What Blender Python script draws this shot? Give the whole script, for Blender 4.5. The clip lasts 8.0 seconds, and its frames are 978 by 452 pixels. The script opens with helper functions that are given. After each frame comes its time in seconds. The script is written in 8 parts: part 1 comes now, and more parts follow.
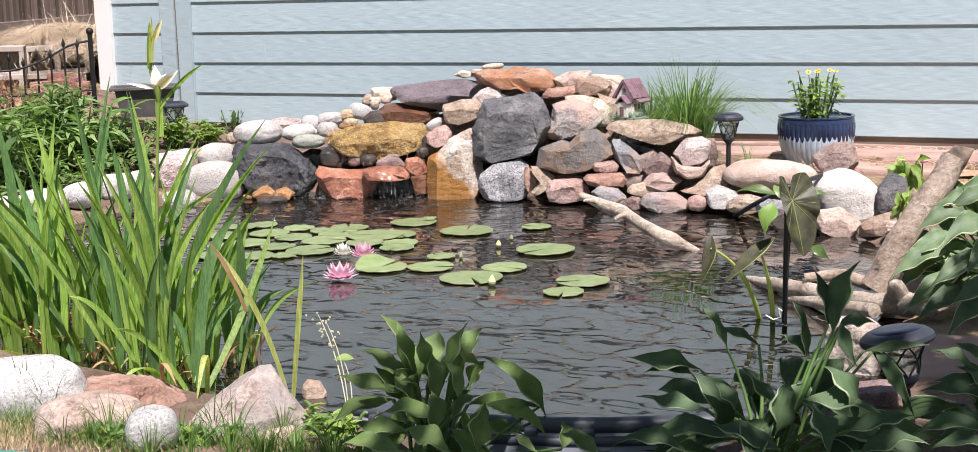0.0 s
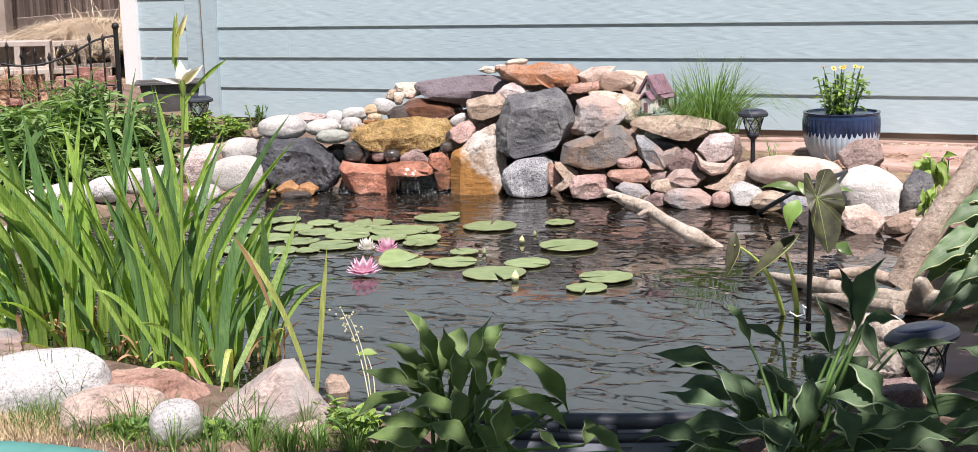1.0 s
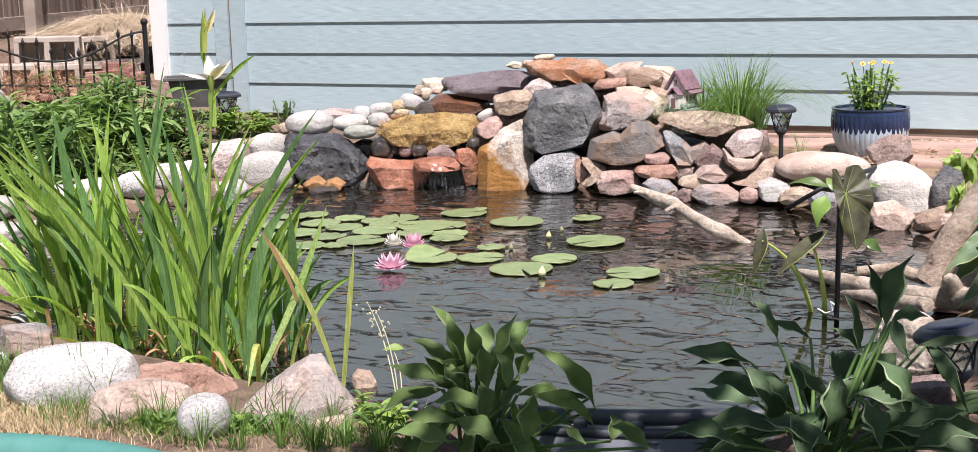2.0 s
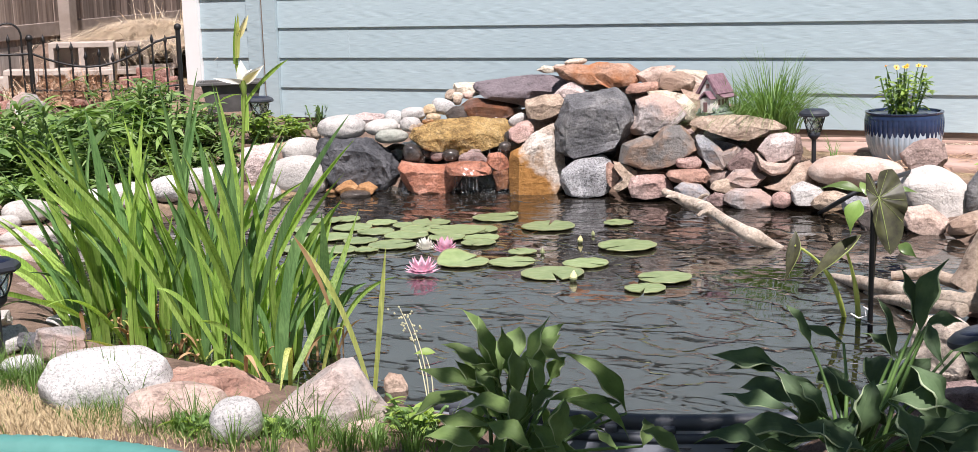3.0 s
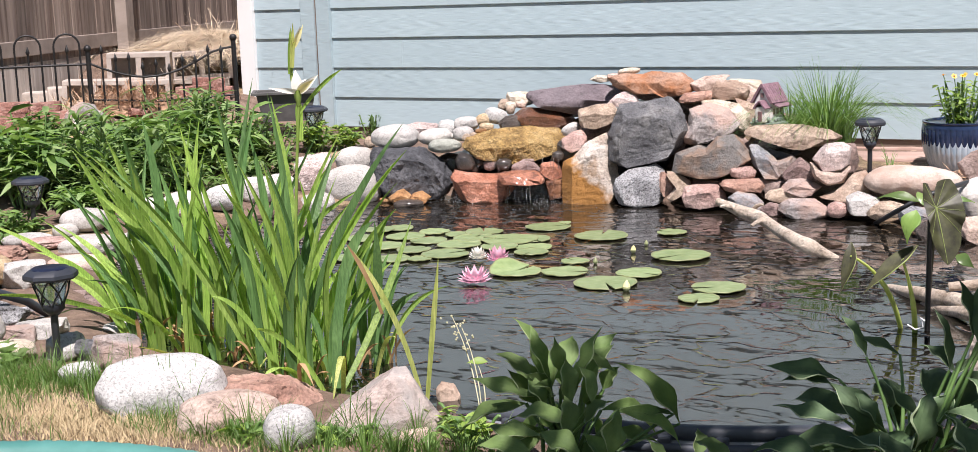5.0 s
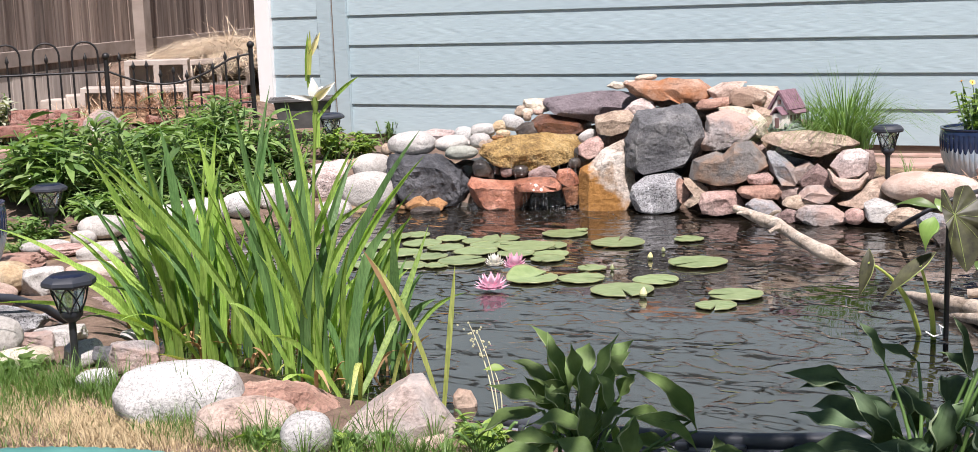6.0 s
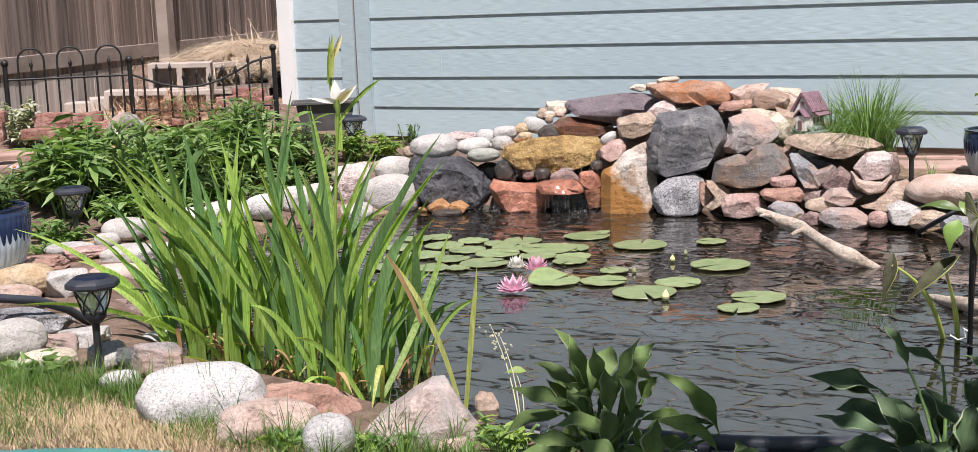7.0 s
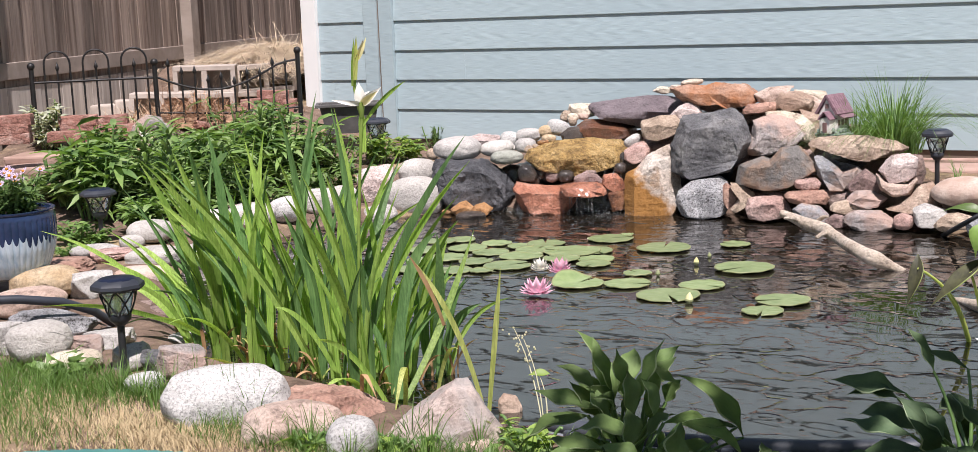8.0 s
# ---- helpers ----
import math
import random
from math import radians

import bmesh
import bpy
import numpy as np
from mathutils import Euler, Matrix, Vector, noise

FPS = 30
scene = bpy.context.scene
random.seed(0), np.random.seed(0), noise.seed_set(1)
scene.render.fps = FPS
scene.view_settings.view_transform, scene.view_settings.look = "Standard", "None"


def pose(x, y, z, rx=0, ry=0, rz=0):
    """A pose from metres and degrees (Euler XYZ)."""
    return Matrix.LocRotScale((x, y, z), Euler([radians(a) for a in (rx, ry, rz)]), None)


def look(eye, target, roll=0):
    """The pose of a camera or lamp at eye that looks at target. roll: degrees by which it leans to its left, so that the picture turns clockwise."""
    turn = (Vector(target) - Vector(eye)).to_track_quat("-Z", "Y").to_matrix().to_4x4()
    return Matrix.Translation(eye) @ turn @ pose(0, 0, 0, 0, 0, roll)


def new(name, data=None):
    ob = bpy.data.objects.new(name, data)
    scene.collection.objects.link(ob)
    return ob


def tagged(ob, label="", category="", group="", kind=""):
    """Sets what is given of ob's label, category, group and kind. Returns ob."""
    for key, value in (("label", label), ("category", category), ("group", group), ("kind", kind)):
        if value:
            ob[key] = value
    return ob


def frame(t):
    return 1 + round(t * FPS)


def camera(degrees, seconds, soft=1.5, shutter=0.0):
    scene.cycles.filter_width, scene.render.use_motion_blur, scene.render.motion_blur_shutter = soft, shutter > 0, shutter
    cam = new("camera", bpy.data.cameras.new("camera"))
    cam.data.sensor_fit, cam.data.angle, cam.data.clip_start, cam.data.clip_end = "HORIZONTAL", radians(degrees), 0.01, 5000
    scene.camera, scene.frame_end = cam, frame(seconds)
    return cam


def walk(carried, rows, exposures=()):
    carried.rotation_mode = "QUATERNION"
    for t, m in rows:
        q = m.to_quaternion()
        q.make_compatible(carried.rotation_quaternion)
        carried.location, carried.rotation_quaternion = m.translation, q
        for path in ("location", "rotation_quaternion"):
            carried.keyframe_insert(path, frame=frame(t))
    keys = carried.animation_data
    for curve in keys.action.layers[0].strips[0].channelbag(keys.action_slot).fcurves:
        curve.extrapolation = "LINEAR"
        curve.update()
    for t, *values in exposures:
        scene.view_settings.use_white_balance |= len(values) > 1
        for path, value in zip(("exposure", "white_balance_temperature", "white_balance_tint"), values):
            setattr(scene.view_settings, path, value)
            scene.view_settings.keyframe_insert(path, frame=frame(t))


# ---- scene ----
cam = camera(37.745, 8.0, soft=0.45)
EYE = (0.0, 0.0, 1.05)
# the camera turns where it stands: seconds, tilt, lean, heading in degrees
ROWS = [
    (0.0, 79.963, 1.626, 24.893),
    (0.5, 79.901, 1.591, 25.362),
    (1.0, 79.810, 1.576, 25.852),
    (1.5, 79.666, 1.593, 26.374),
    (3.0, 79.874, 1.845, 28.178),
    (3.5, 79.888, 1.933, 28.855),
    (4.0, 79.990, 1.947, 29.507),
    (4.5, 80.154, 2.011, 29.963),
    (6.0, 80.615, 2.198, 30.942),
    (6.5, 80.720, 2.303, 31.404),
    (7.0, 80.748, 2.311, 31.813),
    (7.5, 80.802, 2.344, 32.259),
    (8.0, 80.883, 2.406, 32.751),
]
walk(cam, [(t, pose(*EYE, a, b, c)) for t, a, b, c in ROWS], [(0.0, 0.83), (6.0, 0.84), (6.5, 0.69), (8.0, 0.68)])

# ---- daylight: a high sun from behind the camera, clear sky ----
SUN = Vector((0.30, -0.38, 0.875)).normalized()
world = bpy.data.worlds.new("sky")
scene.world = world
world.use_nodes = True
_wn = world.node_tree.nodes
_sky = _wn.new("ShaderNodeTexSky")
_sky.sky_type = "NISHITA"
_sky.sun_disc = False
_sky.sun_elevation = math.asin(SUN.z)
_sky.sun_rotation = math.atan2(SUN.x, SUN.y)
_sky.air_density, _sky.dust_density = 1.0, 1.2
_wn["Background"].inputs["Strength"].default_value = 0.050
world.node_tree.links.new(_sky.outputs["Color"], _wn["Background"].inputs["Color"])
_sun = bpy.data.lights.new("sun", "SUN")
_sun.energy, _sun.angle, _sun.color = 5.0, radians(0.55), (1.0, 0.922, 0.928)
_so = new("sun", _sun)
_so.matrix_world = look((4, -8, 18), Vector((4, -8, 18)) - SUN)

# ---- tools for materials ----


def nodes_of(name, rough=0.6, metal=0.0, spec=0.5):
    m = bpy.data.materials.new(name)
    m.use_nodes = True
    nt = m.node_tree
    b = nt.nodes["Principled BSDF"]
    b.inputs["Roughness"].default_value = rough
    b.inputs["Metallic"].default_value = metal
    b.inputs["Specular IOR Level"].default_value = spec
    return m, nt, b


def tex(nt, scale, detail=4.0, rough=0.55, kind="noise", stretch=(1, 1, 1), coord="Object"):
    tc = nt.nodes.new("ShaderNodeTexCoord")
    mp = nt.nodes.new("ShaderNodeMapping")
    mp.inputs["Scale"].default_value = stretch
    nt.links.new(tc.outputs[coord], mp.inputs["Vector"])
    # every thing samples its own stretch of the pattern
    oi = nt.nodes.new("ShaderNodeObjectInfo")
    mul = nt.nodes.new("ShaderNodeMath")
    mul.operation, mul.inputs[1].default_value = "MULTIPLY", 37.0
    nt.links.new(oi.outputs["Random"], mul.inputs[0])
    nt.links.new(mul.outputs[0], mp.inputs["Location"])
    if kind == "noise":
        n = nt.nodes.new("ShaderNodeTexNoise")
        n.inputs["Detail"].default_value, n.inputs["Roughness"].default_value = detail, rough
        out = n.outputs["Fac"]
    elif kind == "voronoi":
        n = nt.nodes.new("ShaderNodeTexVoronoi")
        out = n.outputs["Distance"]
    else:
        n = nt.nodes.new("ShaderNodeTexWave")
        n.inputs["Distortion"].default_value, n.inputs["Detail"].default_value = 6.0, detail
        out = n.outputs["Fac"]
    n.inputs["Scale"].default_value = scale
    nt.links.new(mp.outputs["Vector"], n.inputs["Vector"])
    return out


def ramp(nt, fac, stops):
    r = nt.nodes.new("ShaderNodeValToRGB")
    els = r.color_ramp.elements
    while len(els) < len(stops):
        els.new(0.5)
    for e, (p, c) in zip(els, stops):
        e.position, e.color = p, (*c, 1.0)
    nt.links.new(fac, r.inputs["Fac"])
    return r.outputs["Color"]


def blend(nt, fac, a, b, mode="MIX"):
    m = nt.nodes.new("ShaderNodeMix")
    m.data_type, m.blend_type = "RGBA", mode
    for sock, v in ((m.inputs[0], fac), (m.inputs[6], a), (m.inputs[7], b)):
        if isinstance(v, (int, float)):
            sock.default_value = v
        elif isinstance(v, tuple):
            sock.default_value = (*v, 1.0)
        else:
            nt.links.new(v, sock)
    return m.outputs[2]


def relief(nt, bsdf, *layers):
    """layers: (height, strength, distance)"""
    prev = None
    for h, s, dist in layers:
        b = nt.nodes.new("ShaderNodeBump")
        b.inputs["Strength"].default_value, b.inputs["Distance"].default_value = s, dist
        nt.links.new(h, b.inputs["Height"])
        if prev:
            nt.links.new(prev, b.inputs["Normal"])
        prev = b.outputs["Normal"]
    nt.links.new(prev, bsdf.inputs["Normal"])


def vary(nt, col, amount=0.25):
    """lighter or darker from thing to thing"""
    oi = nt.nodes.new("ShaderNodeObjectInfo")
    hsv = nt.nodes.new("ShaderNodeHueSaturation")
    mr = nt.nodes.new("ShaderNodeMapRange")
    mr.inputs["To Min"].default_value, mr.inputs["To Max"].default_value = 1 - amount, 1 + amount
    nt.links.new(oi.outputs["Random"], mr.inputs["Value"])
    nt.links.new(mr.outputs["Result"], hsv.inputs["Value"])
    nt.links.new(col, hsv.inputs["Color"])
    return hsv.outputs["Color"]


def rock(name, dark, mid, light, rough=0.8, speck=0.0, wet=0.0, big=7.0, grain=90.0, stain=None, about="stone", fuzz=0.0, calm=1.0, lopsided=False):
    m, nt, b = nodes_of(name, rough)
    n1 = tex(nt, big, 6, 0.62)
    n2 = tex(nt, grain, 3, 0.7)
    col = ramp(nt, n1, [(0.30, dark), (0.50, mid), (0.70, light)])
    g = ramp(nt, n2, [(0.35, (0.62, 0.60, 0.58)), (0.62, (1.12, 1.12, 1.12))])
    col = blend(nt, 0.7 * calm ** 0.5, col, g, "MULTIPLY")
    seam = tex(nt, 19, 9, 0.72, stretch=(1, 1, 1.8))
    col = blend(nt, 0.75 * calm, col, ramp(nt, seam, [(0.34, (0.28, 0.265, 0.255)), (0.44, (1.04, 1.04, 1.04)), (0.56, (1.12, 1.12, 1.12)), (0.70, (1.46, 1.45, 1.43))]), "MULTIPLY")
    if speck:
        v = tex(nt, 150, 2, 0.8)
        s = ramp(nt, v, [(0.40, (0.10, 0.10, 0.10)), (0.47, (1, 1, 1)), (0.66, (1.15, 1.15, 1.15))])
        col = blend(nt, speck, col, s, "MULTIPLY")
    if stain:
        sv = tex(nt, 5.0, 4, 0.6)
        if lopsided:
            # the side over which the water runs is the stained one
            tc = nt.nodes.new("ShaderNodeTexCoord")
            dp = nt.nodes.new("ShaderNodeVectorMath")
            dp.operation = "DOT_PRODUCT"
            dp.inputs[1].default_value = (-1.6, 0.0, -0.9)
            nt.links.new(tc.outputs["Object"], dp.inputs[0])
            ad = nt.nodes.new("ShaderNodeMath")
            nt.links.new(dp.outputs["Value"], ad.inputs[0])
            nt.links.new(sv, ad.inputs[1])
            sv = ad.outputs[0]
        k = ramp(nt, sv, [(0.50, (0, 0, 0)), (0.64, (1, 1, 1))] if lopsided else [(0.46, (0, 0, 0)), (0.60, (1, 1, 1))])
        col = blend(nt, k, col, stain)
    col = vary(nt, col, 0.10)
    nt.links.new(col, b.inputs["Base Color"])
    if wet:
        b.inputs["Coat Weight"].default_value, b.inputs["Coat Roughness"].default_value = wet, 0.12
    crack = tex(nt, 16, 8, 0.7)
    ridge = tex(nt, 26, 10, 0.75, stretch=(1, 1, 2.2))
    if fuzz:
        relief(nt, b, (crack, 0.9, 0.035), (n2, 1.0, fuzz))
    else:
        relief(nt, b, (crack, 0.9, 0.035 * calm), (ridge, 0.8, 0.012 * calm), (n2, 0.7, 0.004))
    m["about"] = about
    return m


GRANITE = rock("pale_granite", (0.30, 0.285, 0.27), (0.42, 0.40, 0.38), (0.52, 0.50, 0.47), speck=0.32, calm=0.4, about="rounded pale grey speckled granite cobble")
PALE = rock("pale_stone", (0.35, 0.33, 0.305), (0.45, 0.425, 0.395), (0.54, 0.51, 0.475), speck=0.2, calm=0.4, about="smooth off-white cobble")
WHITESTONE = rock("white_granite", (0.37, 0.36, 0.35), (0.46, 0.45, 0.435), (0.55, 0.54, 0.52), speck=0.4, grain=110, calm=0.4, about="smooth white granite cobble")
CREAM = rock("cream_stone", (0.42, 0.34, 0.26), (0.58, 0.50, 0.40), (0.70, 0.63, 0.52), about="cream-coloured stone")
TAN = rock("tan_stone", (0.30, 0.22, 0.16), (0.44, 0.34, 0.26), (0.56, 0.46, 0.36), about="tan sandstone rock")
ORANGE = rock("orange_stone", (0.24, 0.11, 0.04), (0.42, 0.22, 0.09), (0.50, 0.32, 0.17), wet=0.4, about="small orange-brown river stone")
ORANGETAN = rock("orange_tan_stone", (0.36, 0.24, 0.13), (0.52, 0.38, 0.23), (0.62, 0.50, 0.35), about="rounded orange-tan cobble")
PINK = rock("pink_granite", (0.34, 0.21, 0.18), (0.50, 0.33, 0.29), (0.62, 0.46, 0.41), speck=0.25, about="pink granite rock")
PALEPINK = rock("pale_pink_granite", (0.42, 0.31, 0.29), (0.58, 0.47, 0.44), (0.70, 0.61, 0.58), speck=0.2, about="pale pink granite rock")
DARKPINK = rock("dark_pink_granite", (0.20, 0.13, 0.12), (0.34, 0.24, 0.22), (0.46, 0.35, 0.32), speck=0.3, about="dark pink granite rock")
PINKTAN = rock("pink_tan_sandstone", (0.42, 0.30, 0.24), (0.57, 0.43, 0.36), (0.68, 0.55, 0.47), about="pinkish tan sandstone")
REDTAN = rock("red_sandstone", (0.28, 0.15, 0.11), (0.43, 0.26, 0.20), (0.55, 0.38, 0.30), about="reddish sandstone")
BEIGE = rock("beige_stone", (0.42, 0.33, 0.275), (0.54, 0.44, 0.38), (0.62, 0.535, 0.475), stain=(0.42, 0.30, 0.24), calm=0.4, about="rounded beige cobble")
TANROCK = rock("rough_tan_stone", (0.26, 0.18, 0.13), (0.48, 0.36, 0.28), (0.62, 0.49, 0.39), stain=(0.34, 0.23, 0.17), about="rough tan rock")
PALETAN = rock("pale_tan_stone", (0.46, 0.38, 0.31), (0.62, 0.53, 0.45), (0.72, 0.64, 0.55), about="pale tan rock")
BROWN = rock("brown_stone", (0.20, 0.14, 0.12), (0.34, 0.25, 0.22), (0.48, 0.37, 0.33), about="brown granite rock")
BLACK = rock("black_schist", (0.024, 0.025, 0.029), (0.060, 0.062, 0.070), (0.15, 0.15, 0.16), rough=0.8, about="black schist boulder")
DARK = rock("dark_gneiss", (0.062, 0.062, 0.068), (0.135, 0.135, 0.142), (0.26, 0.255, 0.25), rough=0.7, speck=0.3, about="dark grey boulder")
SLATEDARK = rock("brown_grey_slate", (0.085, 0.080, 0.075), (0.150, 0.140, 0.132), (0.25, 0.225, 0.20), rough=0.7, stain=(0.24, 0.155, 0.105), calm=0.6, about="dark slate boulder")
WHITEROCK = rock("smooth_white_stone", (0.38, 0.35, 0.32), (0.49, 0.46, 0.43), (0.57, 0.54, 0.505), calm=0.35, about="smooth pale boulder")
GREYPINK = rock("grey_pink_gneiss", (0.19, 0.18, 0.18), (0.33, 0.30, 0.29), (0.50, 0.44, 0.42), stain=(0.46, 0.33, 0.28), about="grey and pink rock")
BLUEGREY = rock("blue_grey_stone", (0.16, 0.17, 0.20), (0.28, 0.29, 0.31), (0.42, 0.40, 0.39), stain=(0.42, 0.30, 0.24), about="blue-grey angular rock")
GRANITEDK = rock("grey_granite", (0.20, 0.20, 0.21), (0.34, 0.34, 0.35), (0.54, 0.54, 0.55), speck=0.8, about="coarse grey granite rock")
GREYGREEN = rock("grey_green_stone", (0.20, 0.21, 0.18), (0.28, 0.29, 0.25), (0.37, 0.37, 0.33), calm=0.4, about="grey-green flat cobble")
PURPLE = rock("purple_slate", (0.155, 0.125, 0.140), (0.215, 0.175, 0.190), (0.29, 0.245, 0.255), rough=0.6, big=4, about="purple slate slab")
# near-black: wet stones, and backing stones whose colour carries the gaps' shade
WETGAP = rock("wet_and_gap_dark_stone", (0.018, 0.014, 0.012), (0.05, 0.038, 0.03), (0.11, 0.085, 0.07), rough=0.4, wet=0.8, about="near-black stone of wet spots and shaded gaps")
MOSSGOLD = rock("golden_algae_stone", (0.20, 0.115, 0.036), (0.47, 0.305, 0.110), (0.62, 0.46, 0.23), rough=0.85, speck=0.5, big=12, grain=60, fuzz=0.03, about="algae-covered ledge")
WETRUST = rock("wet_rust_stone", (0.06, 0.025, 0.014), (0.18, 0.070, 0.034), (0.33, 0.15, 0.07), rough=0.4, wet=0.8, about="wet rusty ledge")
REDROCK = rock("wet_red_sandstone", (0.22, 0.078, 0.046), (0.43, 0.175, 0.105), (0.60, 0.33, 0.24), rough=0.45, wet=0.6, about="wet red sandstone")
WHITERUST = rock("rust_stained_quartz", (0.36, 0.27, 0.20), (0.58, 0.50, 0.43), (0.72, 0.67, 0.61), stain=(0.36, 0.17, 0.04), lopsided=True, about="pale stone with rust stains")
RUSTTOP = rock("rust_sandstone", (0.30, 0.17, 0.11), (0.48, 0.29, 0.20), (0.60, 0.44, 0.35), stain=(0.42, 0.17, 0.07), about="rust-orange sandstone slab")
TRIROCK = rock("pink_grey_granite", (0.33, 0.245, 0.21), (0.50, 0.40, 0.355), (0.64, 0.545, 0.50), stain=(0.42, 0.375, 0.35), about="pink and grey boulder")


def plain(name, c1, c2, scale=8.0, rough=0.5, metal=0.0, bump=0.15, grain=120.0, spec=0.5, stretch=(1, 1, 1), change=0.06):
    m, nt, b = nodes_of(name, rough, metal, spec)
    n = tex(nt, scale, 5, 0.6, stretch=stretch)
    g = tex(nt, grain, 3, 0.6, stretch=stretch)
    col = ramp(nt, n, [(0.3, c1), (0.7, c2)])
    nt.links.new(vary(nt, col, change), b.inputs["Base Color"])
    relief(nt, b, (n, bump, 0.006), (g, bump, 0.002))
    return m


def leafy(name, c1, c2, through_light=0.35, rough=0.45, change=0.22, veins=0.0, vein_axis=0, scale=14.0, tint=(1.25, 1.30, 0.45), ribs=None):
    """thin living leaf: lets part of the light through"""
    m, nt, b = nodes_of(name, rough, 0.0, 0.45)
    n = tex(nt, scale, 4, 0.6)
    col = vary(nt, ramp(nt, n, [(0.3, c1), (0.7, c2)]), change)
    if veins:
        w = tex(nt, veins, 1, 0.5, kind="wave", stretch=(1.0, 0.0, 0.0) if vein_axis == 0 else (0.25, 1.0, 0.0))
        col = blend(nt, 0.35, col, ramp(nt, w, [(0.2, (0.6, 0.65, 0.6)), (0.8, (1.15, 1.15, 1.1))]), "MULTIPLY")
        relief(nt, b, (w, 0.25, 0.003), (n, 0.2, 0.003))
    if ribs:
        w = tex(nt, 1.0, 3, 0.6, stretch=ribs)
        col = blend(nt, 0.8, col, ramp(nt, w, [(0.36, (0.72, 0.76, 0.68)), (0.64, (1.34, 1.32, 1.26))]), "MULTIPLY")
        relief(nt, b, (w, 0.4, 0.004))
    nt.links.new(col, b.inputs["Base Color"])
    tr = nt.nodes.new("ShaderNodeBsdfTranslucent")
    warm = blend(nt, 1.0, col, tint, "MULTIPLY")
    nt.links.new(warm, tr.inputs["Color"])
    mix = nt.nodes.new("ShaderNodeMixShader")
    mix.inputs[0].default_value = through_light
    nt.links.new(b.outputs[0], mix.inputs[1])
    nt.links.new(tr.outputs[0], mix.inputs[2])
    nt.links.new(mix.outputs[0], nt.nodes["Material Output"].inputs["Surface"])
    return m


def siding_paint():
    m, nt, b = nodes_of("blue_siding_paint", 0.55)
    n = tex(nt, 1.3, 3, 0.5)
    grain = tex(nt, 6, 8, 0.65, kind="wave", stretch=(0.35, 1.0, 3.2))
    fine = tex(nt, 55, 4, 0.6, stretch=(0.08, 1, 1))
    col = ramp(nt, n, [(0.3, (0.345, 0.432, 0.462)), (0.7, (0.378, 0.465, 0.492))])
    nt.links.new(vary(nt, col, 0.03), b.inputs["Base Color"])
    relief(nt, b, (grain, 0.26, 0.0034), (fine, 0.30, 0.002))
    return m


def water_surface():
    """dark pond water: clear gloss over a murky brown body, with small crossing ripples"""
    m, nt, b = nodes_of("pond_water", 0.015, 0.0, 0.5)
    b.inputs["IOR"].default_value = 2.15
    b.inputs["Base Color"].default_value = (0.019, 0.0155, 0.011, 1)
    b.inputs["Transmission Weight"].default_value = 0.45
    # ripples that the fall sends out: strong near it, fading towards the near bank
    tc = nt.nodes.new("ShaderNodeTexCoord")
    away = nt.nodes.new("ShaderNodeVectorMath")
    away.operation = "DISTANCE"
    away.inputs[1].default_value = (-3.1, 6.0, 0.0)
    nt.links.new(tc.outputs["Object"], away.inputs[0])
    fade = nt.nodes.new("ShaderNodeMapRange")
    for name, v in (("From Min", 0.0), ("From Max", 2.3), ("To Min", 1.0), ("To Max", 0.12)):
        fade.inputs[name].default_value = v
    nt.links.new(away.outputs["Value"], fade.inputs["Value"])
    chop = tex(nt, 5.0, 1, 0.4, stretch=(1.0, 1.9, 1))
    chop = blend(nt, 1.0, chop, fade.outputs["Result"], "MULTIPLY")
    w1 = ramp(nt, tex(nt, 5.2, 2, 0.45, stretch=(1.0, 1.2, 1)), [(0.470, (0, 0, 0)), (0.50, (1, 1, 1)), (0.53, (0, 0, 0))])
    w2 = ramp(nt, tex(nt, 26, 2, 0.5, stretch=(1.0, 1.5, 1)), [(0.56, (0, 0, 0)), (0.72, (1, 1, 1))])
    calm = ramp(nt, tex(nt, 0.9, 2, 0.5), [(0.40, (0.15, 0.15, 0.15)), (0.58, (1, 1, 1))])
    w1 = blend(nt, 1.0, w1, calm, "MULTIPLY")
    w3 = tex(nt, 3.0, 2, 0.5)
    relief(nt, b, (w3, 1.0, 0.0016), (chop, 1.0, 0.0075), (w1, 1.0, 0.0058), (w2, 1.0, 0.0005))
    return m


SIDING = siding_paint()
WATER = water_surface()
WHITEPAINT = plain("white_trim_paint", (0.74, 0.74, 0.72), (0.80, 0.80, 0.79), 3, 0.5)
BASEWOOD = plain("weathered_base_board", (0.12, 0.09, 0.07), (0.20, 0.15, 0.12), 5, 0.8, bump=0.5, stretch=(0.2, 1, 1))
FENCEWOOD = plain("weathered_fence_boards", (0.075, 0.048, 0.037), (0.33, 0.265, 0.225), 9, 0.85, bump=0.9, stretch=(2.2, 2.2, 0.11), change=0.38)
PALEBOARDS = plain("pale_grey_boards", (0.34, 0.295, 0.26), (0.62, 0.56, 0.51), 9, 0.85, bump=0.9, stretch=(2.2, 2.2, 0.11), change=0.2)
GREYWOOD = plain("grey_weathered_timber", (0.20, 0.160, 0.132), (0.34, 0.285, 0.250), 6, 0.85, bump=0.6, stretch=(1, 0.3, 1))
ROOFING = plain("grey_roof_shingle", (0.10, 0.095, 0.09), (0.17, 0.16, 0.15), 6, 0.9, bump=0.5)
